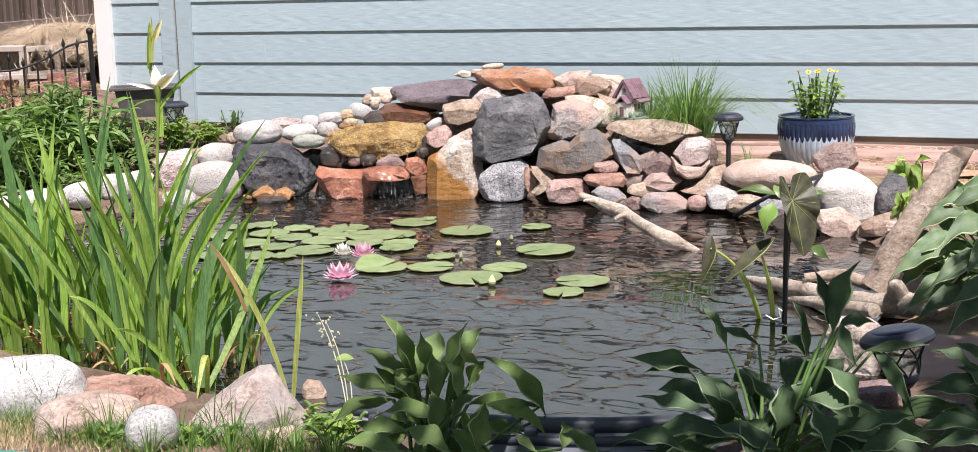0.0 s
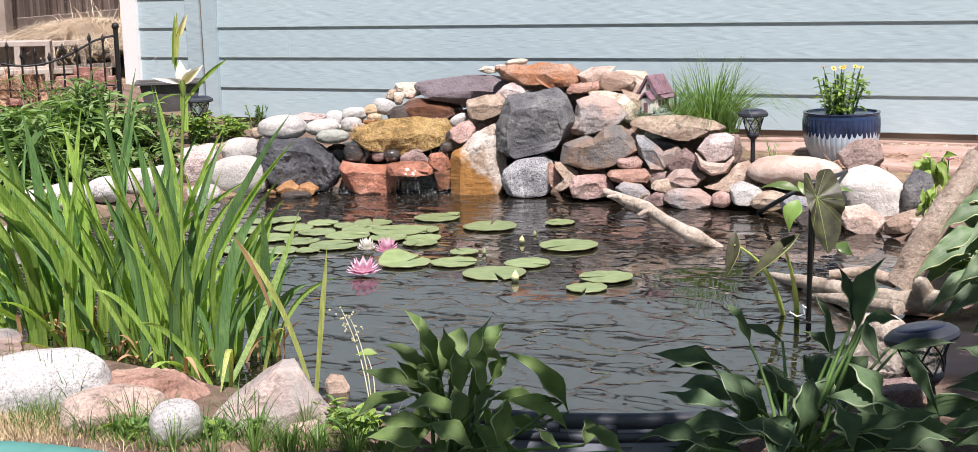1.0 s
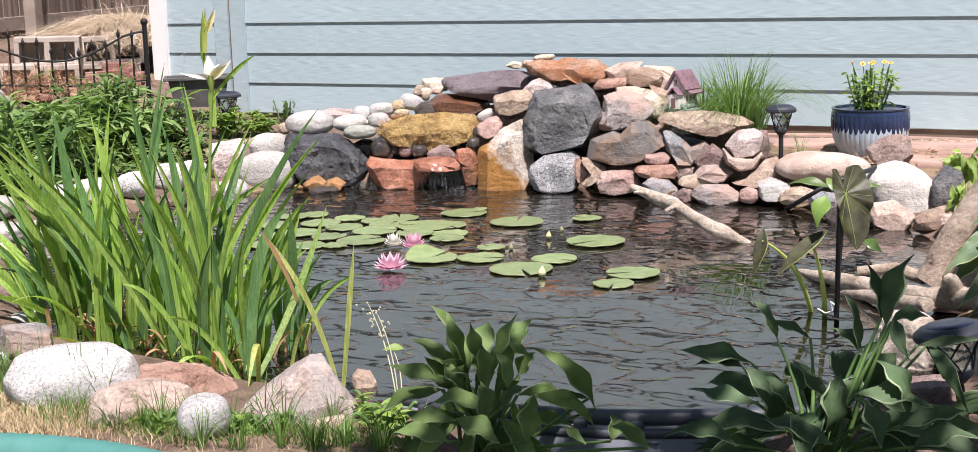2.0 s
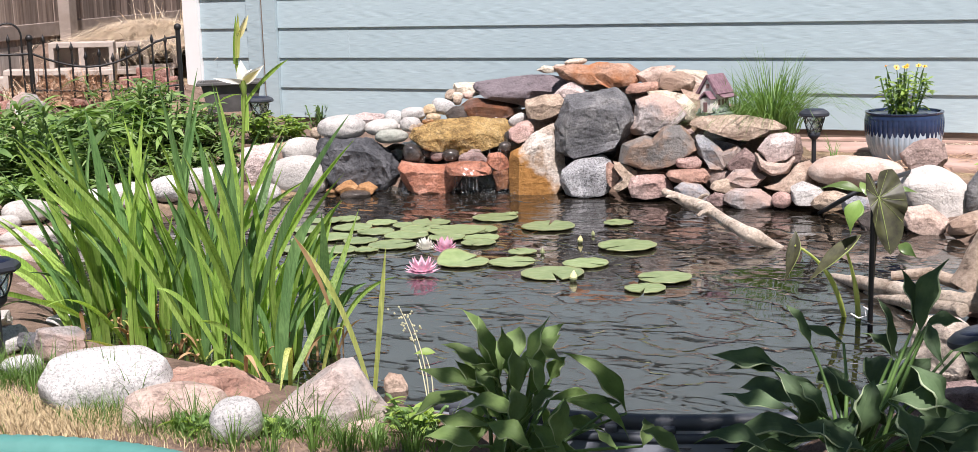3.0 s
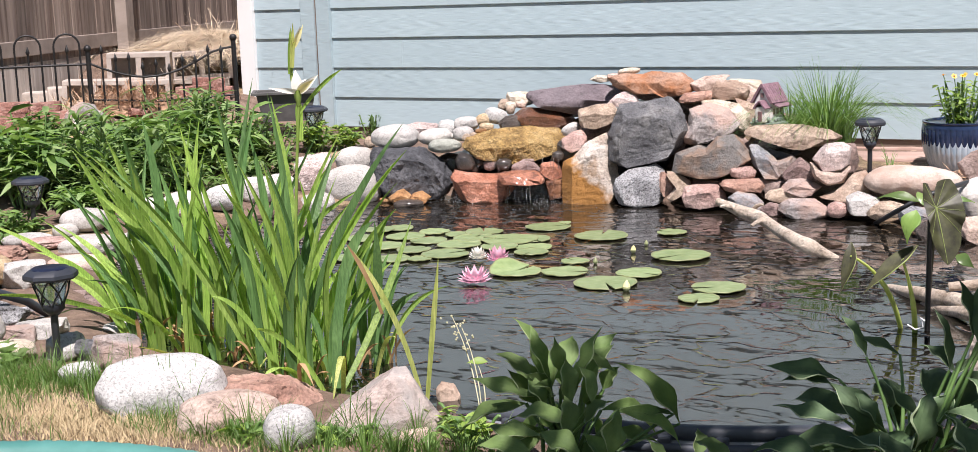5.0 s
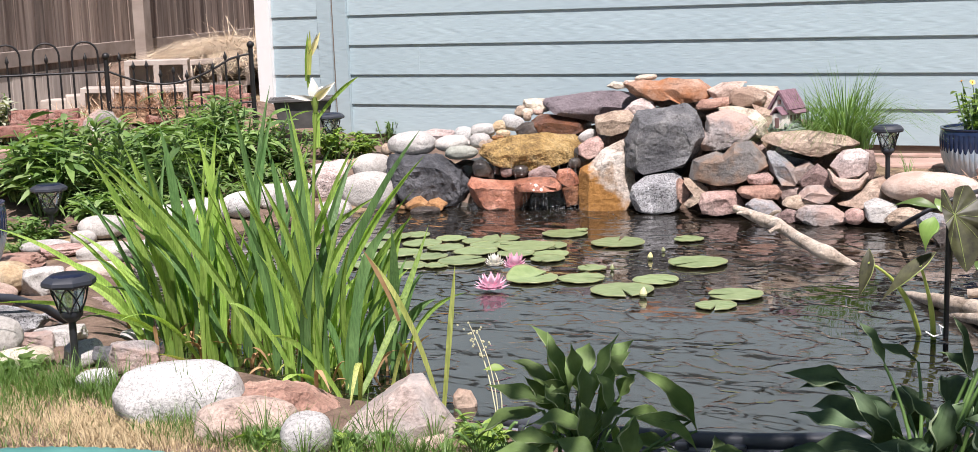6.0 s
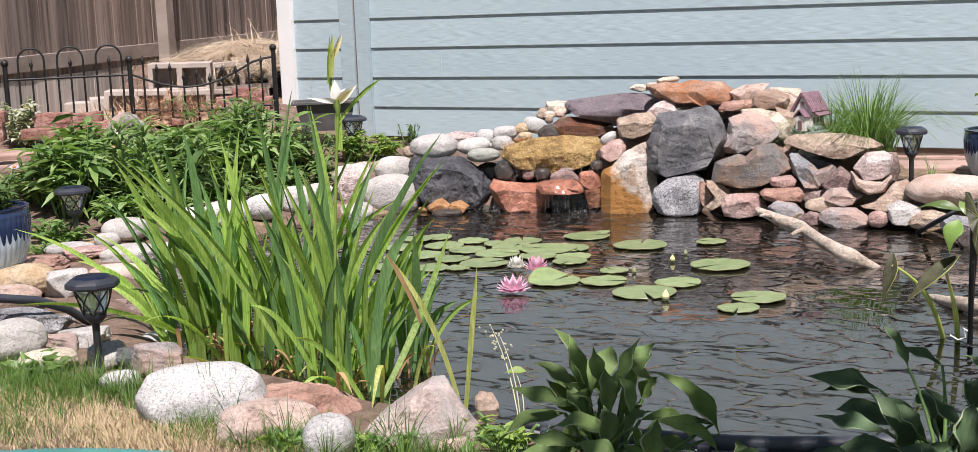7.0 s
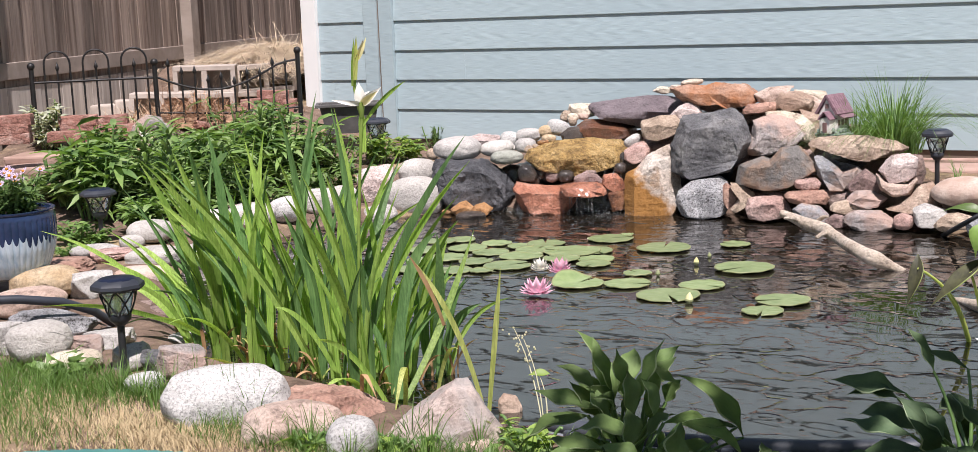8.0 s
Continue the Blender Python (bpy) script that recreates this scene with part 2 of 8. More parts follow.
IRON = plain("black_painted_iron", (0.010, 0.010, 0.011), (0.022, 0.020, 0.019), 20, 0.5, 0.3)
BLACKPLASTIC = plain("black_plastic", (0.014, 0.015, 0.017), (0.026, 0.027, 0.030), 10, 0.38, bump=0.08)
NAVYPLASTIC = plain("dark_slate_plastic", (0.020, 0.023, 0.031), (0.034, 0.038, 0.050), 10, 0.5, bump=0.08)
BLOCK = plain("grey_concrete_block", (0.30, 0.255, 0.22), (0.47, 0.41, 0.365), 9, 0.95, bump=0.6)
BRICK = rock("red_brick", (0.20, 0.085, 0.066), (0.33, 0.165, 0.13), (0.50, 0.34, 0.29), rough=0.92, big=14, grain=60, about="old brick")
FLAG = plain("pink_flagstone", (0.25, 0.155, 0.12), (0.40, 0.28, 0.235), 5, 0.9, bump=0.4, change=0.12)
print("materials ready")


# ---- tools for shapes ----


def finish(ob, mesh, smooth=True, angle=None):
    if smooth:
        for p in mesh.polygons:
            p.use_smooth = True
        if angle:
            mesh.set_sharp_from_angle(angle=radians(angle))
    return ob


def thing(name, at=(0, 0, 0), turn=(0, 0, 0), label="", category="", group="", kind=""):
    """an Empty that carries the parts of one thing"""
    e = new(name)
    e.empty_display_size = 0.05
    e.matrix_world = pose(*at, *turn)
    return tagged(e, label, category, group, kind)


SOFT = set()


def part(name, bm, material, parent=None, label="", smooth=True, angle=0):
    if not angle and angle is not None:
        angle = 75 if id(bm) in SOFT else 22
    SOFT.discard(id(bm))
    me = bpy.data.meshes.new(name)
    bm.to_mesh(me)
    bm.free()
    for m in material if isinstance(material, (list, tuple)) else (material,):
        me.materials.append(m)
    ob = new(name, me)
    ob.parent = parent
    finish(ob, me, smooth, angle)
    return tagged(ob, label)


def solid(name, verts, faces, material, parent=None, label="", smooth=True, angle=None, slots=None):
    me = bpy.data.meshes.new(name)
    me.from_pydata(verts, [], faces)
    for m in material if isinstance(material, (list, tuple)) else (material,):
        me.materials.append(m)
    if slots:
        me.polygons.foreach_set("material_index", slots)
    me.update()
    ob = new(name, me)
    ob.parent = parent
    finish(ob, me, smooth, angle)
    return tagged(ob, label)


def box(bm, size, at=(0, 0, 0), turn=None, bevel=0.0):
    m = Matrix.Translation(at) @ (turn or Matrix()) @ Matrix.Diagonal((*size, 1))
    g = bmesh.ops.create_cube(bm, size=1.0, matrix=m)
    if bevel:
        es = list({e for v in g["verts"] for e in v.link_edges})
        bmesh.ops.bevel(bm, geom=es, offset=bevel, segments=2, affect="EDGES", profile=0.5)
    return bm


def boxed(size, at=(0, 0, 0), turn=None, bevel=0.0):
    return box(bmesh.new(), size, at, turn, bevel)


def lathe(profile, seg=32, flute=0, depth=0.0):
    """profile: (radius, height) from bottom to top"""
    bm = bmesh.new()
    rings = []
    for r, z in profile:
        ring = []
        for i in range(seg):
            a = 2 * math.pi * i / seg
            k = 1 - (depth * abs(math.sin(a * flute / 2)) if flute else 0)
            ring.append(bm.verts.new((r * k * math.cos(a), r * k * math.sin(a), z)))
        rings.append(ring)
    for a, b in zip(rings, rings[1:]):
        for i in range(seg):
            bm.faces.new((a[i], a[(i + 1) % seg], b[(i + 1) % seg], b[i]))
    bm.faces.new(rings[0][::-1])
    bm.faces.new(rings[-1])
    if seg > 12:
        SOFT.add(id(bm))
    return bm


def tube(path, radii, seg=8, rough=0.0, seed=0, bm=None):
    """a tapered round rod along a path"""
    bm = bm or bmesh.new()
    pts = [Vector(p) for p in path]
    rings = []
    side = None
    for i, p in enumerate(pts):
        d = (pts[min(i + 1, len(pts) - 1)] - pts[max(i - 1, 0)]).normalized()
        if side is None:
            side = d.orthogonal().normalized()
        side = (side - d * side.dot(d)).normalized()
        up = d.cross(side)
        r = radii[i] if isinstance(radii, (list, tuple)) else radii
        ring = []
        for k in range(seg):
            a = 2 * math.pi * k / seg
            q = p + (side * math.cos(a) + up * math.sin(a)) * r
            if rough:
                q += (q - p).normalized() * rough * noise.noise(q * 14 + Vector((seed, 0, 0)))
            ring.append(bm.verts.new(q))
        rings.append(ring)
    for a, b in zip(rings, rings[1:]):
        for k in range(seg):
            bm.faces.new((a[k], a[(k + 1) % seg], b[(k + 1) % seg], b[k]))
    bm.faces.new(rings[0][::-1])
    bm.faces.new(rings[-1])
    SOFT.add(id(bm))
    return bm


def bow(a, b, sag=(0, 0, 0), n=8):
    """points of a curve from a to b that bends by sag in its middle"""
    a, b, s = Vector(a), Vector(b), Vector(sag)
    return [a.lerp(b, i / n) + s * 4 * (i / n) * (1 - i / n) for i in range(n + 1)]


STONE_USE = {"cobble": "edging the pond", "block": "stacked beside the pond", "slab": "laid in the pile"}


def stone(style, material, at, size, yaw, tilt=0.0, taper=0.0, seed=0, detail=3, label="", pitch=0.0):
    """a river cobble, a broken block or a flat slab"""
    rnd = random.Random(seed * 7 + 3)
    off = Vector((seed * 3.7, seed * 1.3, seed * 5.1))
    bm = bmesh.new()
    if style == "cobble":
        bmesh.ops.create_icosphere(bm, subdivisions=min(detail, 4), radius=1.0)
        for v in bm.verts:
            p = v.co.normalized()
            p = p * (abs(p.x) ** 2.5 + abs(p.y) ** 2.5 + abs(p.z) ** 2.5) ** (-1 / 2.5)
            q = p * 1.1 + off
            v.co = p * (1 + 0.10 * noise.noise(q) + 0.04 * noise.noise(q * 2.7) + 0.015 * noise.noise(q * 7))
    else:
        # a broken lump: the hull of some scattered corners, edges knocked off, faces roughened
        for k in range(22 if style == "block" else 26):
            c = Vector((rnd.uniform(-1, 1), rnd.uniform(-1, 1), rnd.uniform(-1, 1)))
            r = max(abs(c.x), abs(c.y), abs(c.z))
            c *= rnd.uniform(0.82, 1.0) / r
            if style == "slab":
                c.z = math.copysign(rnd.uniform(0.7, 1.0), c.z)
            bm.verts.new(c)
        res = bmesh.ops.convex_hull(bm, input=bm.verts[:])
        bmesh.ops.delete(bm, geom=list({g for g in res["geom_interior"] + res["geom_unused"] if isinstance(g, bmesh.types.BMVert)}), context="VERTS")
        bmesh.ops.dissolve_limit(bm, angle_limit=radians(13), verts=bm.verts[:], edges=bm.edges[:])
        bmesh.ops.bevel(bm, geom=bm.edges[:], offset=0.075, segments=2, affect="EDGES", profile=0.6)
        bmesh.ops.triangulate(bm, faces=bm.faces[:])
        for _ in range(detail):
            longest = 2.0 / (2 ** detail)
            es = [e for e in bm.edges if e.calc_length() > longest * 1.5]
            if not es:
                break
            bmesh.ops.subdivide_edges(bm, edges=es, cuts=1)
            bmesh.ops.triangulate(bm, faces=[f for f in bm.faces if len(f.verts) > 4])
        bm.normal_update()
        flat, rough = (4.5, 0.075) if style == "slab" else (3.5, 0.115)
        for v in bm.verts:
            q = v.co * 1.3 + off
            layer = noise.noise(Vector((q.x * 1.6, q.y * 1.6, q.z * flat)))
            bump = 0.55 * noise.noise(q * 1.4) + 0.30 * layer - 0.42 * abs(noise.noise(q * 3.3)) + 0.20 * noise.noise(q * 8) + 0.10 * noise.noise(q * 17)
            v.co += v.normal * rough * bump
    for v in bm.verts:
        k = 1 - taper * (v.co.z + 1) * 0.5
        v.co = Vector((v.co.x * k, v.co.y * k, v.co.z))
    lo = [min(v.co[i] for v in bm.verts) for i in range(3)]
    hi = [max(v.co[i] for v in bm.verts) for i in range(3)]
    for v in bm.verts:
        v.co = Vector([((v.co[i] - lo[i]) / (hi[i] - lo[i]) - 0.5) * size[i] for i in range(3)])
    name = {"cobble": "cobble", "block": "boulder", "slab": "stone_slab"}[style]
    ob = part(name, bm, material, None, "", True, None if style == "cobble" else 28)
    ob.matrix_world = pose(*at, pitch, tilt, yaw)
    return tagged(ob, label or f"{material['about']} {STONE_USE[style]}", "stone", "stones round the pond")

def crag(material, at, size, yaw, seed, corners, label="", lean=0.1, face=0.86, rugged=1.0):
    """a broken boulder: corners, in half sizes, go round its girth; its face is a little smaller and leans back at the top; chips knocked off all round"""
    rnd = random.Random(seed)
    off = Vector((seed * 3.7, seed * 1.3, seed * 5.1))
    bm = bmesh.new()
    cx = sum(c[0] for c in corners) / len(corners)
    cz = sum(c[1] for c in corners) / len(corners)
    rings = []
    for y, k, drop, rag, slack in ((-0.46, face, 2.2 * lean, 0.08, 0.10), (-0.14, 1.08, 0.0, 0.12, 0.0), (0.5, 0.85, 0.06, 0.05, 0.06)):
        ring = []
        for u, v in corners:
            q = k - rnd.uniform(0, slack)
            low = v if v < cz and y < 0 else cz + (v - cz) * q
            ring.append(bm.verts.new((cx + (u - cx) * q, y + rnd.uniform(-rag, rag), low - drop * (0.5 + 0.5 * v))))
        rings.append(ring)
    n = len(corners)
    for a, b in zip(rings, rings[1:]):
        for i in range(n):
            bm.faces.new((a[i], a[(i + 1) % n], b[(i + 1) % n], b[i]))
    bm.faces.new(rings[0][::-1])
    bm.faces.new(rings[-1])
    for v in bm.verts:
        v.co = Vector((v.co.x * size[0] / 2, v.co.y * size[1], v.co.z * size[2] / 2))
    unit = max(size[0], size[2])
    bmesh.ops.triangulate(bm, faces=bm.faces[:])
    bmesh.ops.recalc_face_normals(bm, faces=bm.faces)
    longest = max(0.010, unit / 24)
    for _ in range(6):
        es = [e for e in bm.edges if e.calc_length() > longest]
        if not es:
            break
        bmesh.ops.subdivide_edges(bm, edges=es, cuts=1)
        bmesh.ops.triangulate(bm, faces=[f for f in bm.faces if len(f.verts) > 3])
    # flat breaks: what stands beyond a plane is cut back to it
    for k in range(int(16 * min(rugged, 1.0))):
        w = Vector((rnd.gauss(0, 0.8), -abs(rnd.gauss(0.5, 0.5)), rnd.gauss(0.1, 0.8))).normalized()
        far = max(v.co.dot(w) for v in bm.verts)
        cut = far - rnd.uniform(0.015, 0.055) * unit
        for v in bm.verts:
            d = v.co.dot(w) - cut
            if d > 0:
                v.co -= w * d
    for _ in range(9 if rugged < 0.5 else 0):
        bmesh.ops.smooth_vert(bm, verts=bm.verts[:], factor=0.5, use_axis_x=True, use_axis_y=True, use_axis_z=True)
    bm.normal_update()
    for v in bm.verts:
        q = v.co / unit * 2.6 + off
        layer = noise.noise(Vector((q.x * 1.2, q.y * 1.2, q.z * 5.5)))
        ledge = round(3.0 * noise.noise(q * 1.1 + off)) / 3.0
        bump = 0.55 * ledge + 0.32 * layer - 0.40 * abs(noise.noise(q * 3.1)) + 0.22 * noise.noise(q * 8) + 0.14 * noise.noise(q * 17)
        v.co += v.normal * 0.030 * unit * rugged * bump
    ob = part("boulder", bm, material, None, "", True, 20 if rugged > 0.5 else 70)
    ob.matrix_world = pose(*at, 0, 0, yaw)
    return tagged(ob, label or f"{material['about']} {STONE_USE['block']}", "stone", "stones round the pond")


# ---- ground: one sheet with the pond's basin sunk into it ----
POND = [(-0.95, 2.98), (-0.62, 3.5), (-0.72, 4.3), (-0.85, 5.2), (-1.15, 5.62), (-1.75, 5.98), (-2.5, 6.1), (-3.3, 6.12), (-3.9, 5.85),
        (-4.3, 5.3), (-4.25, 4.3), (-3.75, 3.6), (-3.0, 3.12), (-2.3, 2.98), (-1.85, 2.9), (-1.4, 2.86)]


def pond_distance(x, y):
    """metres to the pond's edge, negative over the water"""
    best = np.full(x.shape, 1e9)
    inside = np.zeros(x.shape, bool)
    for (ax, ay), (bx, by) in zip(POND, POND[1:] + POND[:1]):
        dx, dy = bx - ax, by - ay
        t = np.clip(((x - ax) * dx + (y - ay) * dy) / (dx * dx + dy * dy), 0, 1)
        best = np.minimum(best, np.hypot(x - ax - t * dx, y - ay - t * dy))
        cross = ((ay > y) != (by > y)) & (x < dx * (y - ay) / (dy + 1e-12) + ax)
        inside ^= cross
    return np.where(inside, -best, best)


def ease(v, a, b):
    t = np.clip((v - a) / (b - a), 0, 1)
    return t * t * (3 - 2 * t)


def height(x, y):
    x, y = np.asarray(x, float), np.asarray(y, float)
    d = pond_distance(x, y)
    z = np.where(d < 0, -0.42 * ease(-d, 0, 0.55) - 0.02, -0.02 + 0.065 * ease(d, 0, 0.16))
    z = z + ease(d, 0.0, 0.25) * (0.12 * ease(y, 5.6, 6.5) * ease(x, -9, -4) + 0.30 * ease(-x, 4.9, 6.1) * ease(y, 3.5, 5.8))
    z = z + 0.28 * ease(0.72 * y - 0.695 * x, 9.68, 9.95) * ease(0.72 * x + 0.695 * y, -0.55, -0.25) * ease(-x, 5.95, 6.2)
    z = z - 0.24 * np.exp(-((x + 1.0) / 0.42) ** 4 - ((y - 2.70) / 0.17) ** 2) * (d > 0)
    # the rubble heap that carries the waterfall
    top = 0.16 + 0.22 * ease(x, -3.9, -3.1) - 0.30 * ease(x, -2.2, -1.7)
    heap = top * ease(y, 6.22, 6.46) * ease(-y, -6.92, -6.62) * ease(x, -4.5, -4.1) * ease(-x, 1.55, 1.75)
    left = 0.12 * ease(y, 5.84, 6.04) * ease(-y, -6.5, -6.2) * ease(x, -4.5, -4.2) * ease(-x, 3.62, 3.78)
    z = np.maximum(z, np.maximum(np.where(heap > 0.01, heap, -9), np.where(left > 0.01, left, -9)))
    return z


def spread(lo, hi, step, far):
    near = np.arange(lo, hi + step / 2, step)
    tail, s, a = [], step, 0.0
    while a < far:
        s *= 1.35
        a += s
        tail.append(a)
    tail = np.array(tail)
    return np.concatenate([lo - tail[::-1], near, hi + tail])


def ground_soil():
    m, nt, b = nodes_of("garden_soil_and_dry_grass", 0.95, 0.0, 0.2)
    n1 = tex(nt, 1.7, 5, 0.6)
    n2 = tex(nt, 14, 6, 0.7)
    n3 = tex(nt, 160, 3, 0.7)
    soil = ramp(nt, n2, [(0.3, (0.10, 0.068, 0.050)), (0.7, (0.27, 0.19, 0.145))])
    dry = ramp(nt, n2, [(0.3, (0.34, 0.25, 0.13)), (0.7, (0.52, 0.41, 0.24))])
    col = blend(nt, ramp(nt, n1, [(0.54, (0, 0, 0)), (0.68, (1, 1, 1))]), soil, dry)
    col = blend(nt, 0.6, col, ramp(nt, n3, [(0.3, (0.5, 0.5, 0.5)), (0.7, (1.2, 1.2, 1.2))]), "MULTIPLY")
    nt.links.new(col, b.inputs["Base Color"])
    relief(nt, b, (n2, 0.7, 0.03), (n3, 0.8, 0.006))
    return m


def liner_mud():
    m, nt, b = nodes_of("muddy_pond_bottom", 0.8)
    n = tex(nt, 4, 5, 0.6)
    nt.links.new(ramp(nt, n, [(0.35, (0.010, 0.008, 0.005)), (0.7, (0.048, 0.034, 0.018))]), b.inputs["Base Color"])
    return m


SOIL, MUD = ground_soil(), liner_mud()


def build_ground():
    xs, ys = spread(-7.6, 1.2, 0.05, 400), spread(1.6, 8.2, 0.05, 400)
    gx, gy = np.meshgrid(xs, ys)
    gz = height(gx, gy)
    near = (gx > -9) & (gx < 3) & (gy > 0) & (gy < 9)
    wob = np.array([noise.noise((a * 3.1, b * 3.1, 0)) * 0.012 + noise.noise((a * 9, b * 9, 4)) * 0.006 if k else 0.0 for a, b, k in zip(gx.ravel(), gy.ravel(), near.ravel())]).reshape(gx.shape)
    gz = gz + wob
    nx, ny = len(xs), len(ys)
    verts = np.stack([gx.ravel(), gy.ravel(), gz.ravel()], 1).tolist()
    idx = np.arange(nx * ny).reshape(ny, nx)
    faces = np.stack([idx[:-1, :-1].ravel(), idx[:-1, 1:].ravel(), idx[1:, 1:].ravel(), idx[1:, :-1].ravel()], 1).tolist()
    low = (gz[:-1, :-1] < -0.03).ravel().astype(int).tolist()
    ob = solid("ground", verts, faces, [SOIL, MUD], slots=low)
    return tagged(ob, "dry garden soil and lawn with a sunken pond basin", "ground", kind="structure")


build_ground()


def build_water():
    xs, ys = np.arange(-4.7, -0.28, 0.04), np.arange(2.6, 6.45, 0.04)
    gx, gy = np.meshgrid(xs, ys)
    d = pond_distance(gx, gy)
    # rings where the fall strikes the pool
    r = np.hypot(gx + 3.1, gy - 5.95)
    gz = 0.004 * np.sin(r * 42) * np.exp(-r * 1.6)
    idx = np.arange(gx.size).reshape(gx.shape)
    keep = d[:-1, :-1].ravel() < 0.10
    q = np.stack([idx[:-1, :-1].ravel(), idx[:-1, 1:].ravel(), idx[1:, 1:].ravel(), idx[1:, :-1].ravel()], 1)[keep]
    used = np.unique(q)
    remap = np.full(gx.size, -1)
    remap[used] = np.arange(len(used))
    verts = np.stack([gx.ravel(), gy.ravel(), gz.ravel()], 1)[used].tolist()
    ob = solid("water", verts, remap[q].tolist(), WATER)
    return tagged(ob, "dark rippled water of a garden pond", "water", kind="structure")


build_water()

# ---- the house wall with lap siding ----
WALL_Y, WALL_BASE, LAP = 7.05, 0.212, 0.178


def build_wall():
    wall = part("wall_north", boxed((9.9, 0.16, 2.75), (-0.95, WALL_Y + 0.10, 1.37 + 0.1)), SIDING)
    tagged(wall, "pale blue house wall clad in lap siding", "wall", kind="structure")
    side = part("wall_west", boxed((0.16, 5.0, 2.75), (-5.83, WALL_Y + 2.66, 1.47)), SIDING)
    tagged(side, "pale blue side wall of the house", "wall", kind="structure")
    roof = part("roof", boxed((9.96, 3.0, 0.12), (-0.95, WALL_Y + 1.40, 3.20), pose(0, 0, 0, 16)), ROOFING)
    tagged(roof, "grey shingled roof of the house", "roof", kind="structure")
    # one tapered board: its lower edge stands proud of the board below
    def board(x0, x1, row):
        z0 = WALL_BASE + 0.181 + (row - 1) * LAP
        bm = bmesh.new()
        prof = [(0.0, 0.0), (-0.025, 0.0), (-0.026, 0.003), (-0.016, LAP + 0.018), (0.0, LAP + 0.018)]
        ends = [[bm.verts.new((x, p, z)) for p, z in prof] for x in (x0, x1)]
        n = len(prof)
        for i in range(n):
            bm.faces.new((ends[0][i], ends[0][(i + 1) % n], ends[1][(i + 1) % n], ends[1][i]))
        bm.faces.new(ends[0][::-1])
        bm.faces.new(ends[1])
        bmesh.ops.recalc_face_normals(bm, faces=bm.faces)
        ob = part("siding_board", bm, SIDING, wall, smooth=False)
        ob.location = (0, WALL_Y + 0.018, z0)
    for row in range(0, 14):
        board(-5.815, -5.445, row)
        if row == 2:
            board(-5.225, -4.7203, row)
            board(-4.7197, 3.9, row)
        else:
            board(-5.225, 3.9, row)
    # dark strip laid in the trim gap; its colour supplies the gap's shade
    part("joint", boxed((0.016, 0.02, 2.5), (-5.3325, WALL_Y - 0.004, 1.46)), BASEWOOD, wall, "dark strip standing in for the shade in the gap between trim boards")
    for x, w in ((-5.3925, 0.105), (-5.276, 0.098)):
        ob = part("trim_board", boxed((w, 0.036, 2.5), (x, WALL_Y - 0.008, 1.46), bevel=0.003), SIDING, wall, "pale blue vertical trim board")
    ob = part("corner_board", boxed((0.115, 0.045, 2.6), (-5.875, WALL_Y - 0.006, 1.5), bevel=0.003), WHITEPAINT, wall, "white painted corner board")
    ob = part("corner_board", boxed((0.03, 0.12, 2.6), (-5.925, WALL_Y + 0.08, 1.5), bevel=0.003), WHITEPAINT, wall, "white painted corner board")
    part("base_board", boxed((9.1, 0.05, 0.13), (-0.7, WALL_Y + 0.03, WALL_BASE - 0.055), bevel=0.004), BASEWOOD, wall, "weathered brown board at the foot of the wall")


build_wall()
crag(BLACK, (-3.93, 5.90, 0.131), (0.396, 0.317, 0.267), 34, 201, [(-1, 0.4), (-0.9, -0.35), (-0.7, -0.85), (-0.1, -1), (0.8, -0.95), (1, -0.65), (0.95, 0.15), (0.65, 0.55), (0.2, 0.95), (-0.25, 1), (-0.95, 0.95)], 'black layered boulder at the water, pale cobble on it', rugged=1.7)
stone('cobble', GRANITE, (-4.04, 5.93, 0.302), (0.249, 0.199, 0.122), 34, 0, 0, 202, 4)
stone('cobble', TAN, (-4.23, 5.98, 0.263), (0.066, 0.061, 0.061), 35, 0, 0, 203, 3)
stone('cobble', PALE, (-3.86, 6.02, 0.297), (0.174, 0.131, 0.081), 33, -4, 0, 204, 4)
stone('cobble', WHITESTONE, (-3.85, 6.12, 0.329), (0.094, 0.085, 0.085), 32, 0, 0, 205, 3)
stone('cobble', GRANITE, (-3.76, 6.16, 0.350), (0.129, 0.097, 0.069), 31, 0, 0, 206, 4)
stone('cobble', GRANITE, (-3.73, 6.08, 0.306), (0.106, 0.079, 0.075), 32, 0, 0, 207, 3)
crag(PALEPINK, (-4.03, 6.16, 0.324), (0.197, 0.140, 0.059), 33, 208, [(-0.8, -0.7), (0.65, -1), (1, -0.5), (0.85, 0.6), (-0.3, 1), (-1, 0.45)])
stone('cobble', GREYGREEN, (-3.78, 5.98, 0.257), (0.167, 0.125, 0.068), 32, 0, 0, 209, 4)
stone('cobble', WHITESTONE, (-3.63, 6.24, 0.382), (0.120, 0.090, 0.082), 30, 14, 0, 210, 3)
stone('cobble', ORANGETAN, (-3.68, 6.20, 0.368), (0.082, 0.061, 0.060), 31, -10, 0, 211, 3)
stone('cobble', ORANGETAN, (-3.63, 6.14, 0.336), (0.075, 0.056, 0.044), 31, 0, 0, 212, 3)
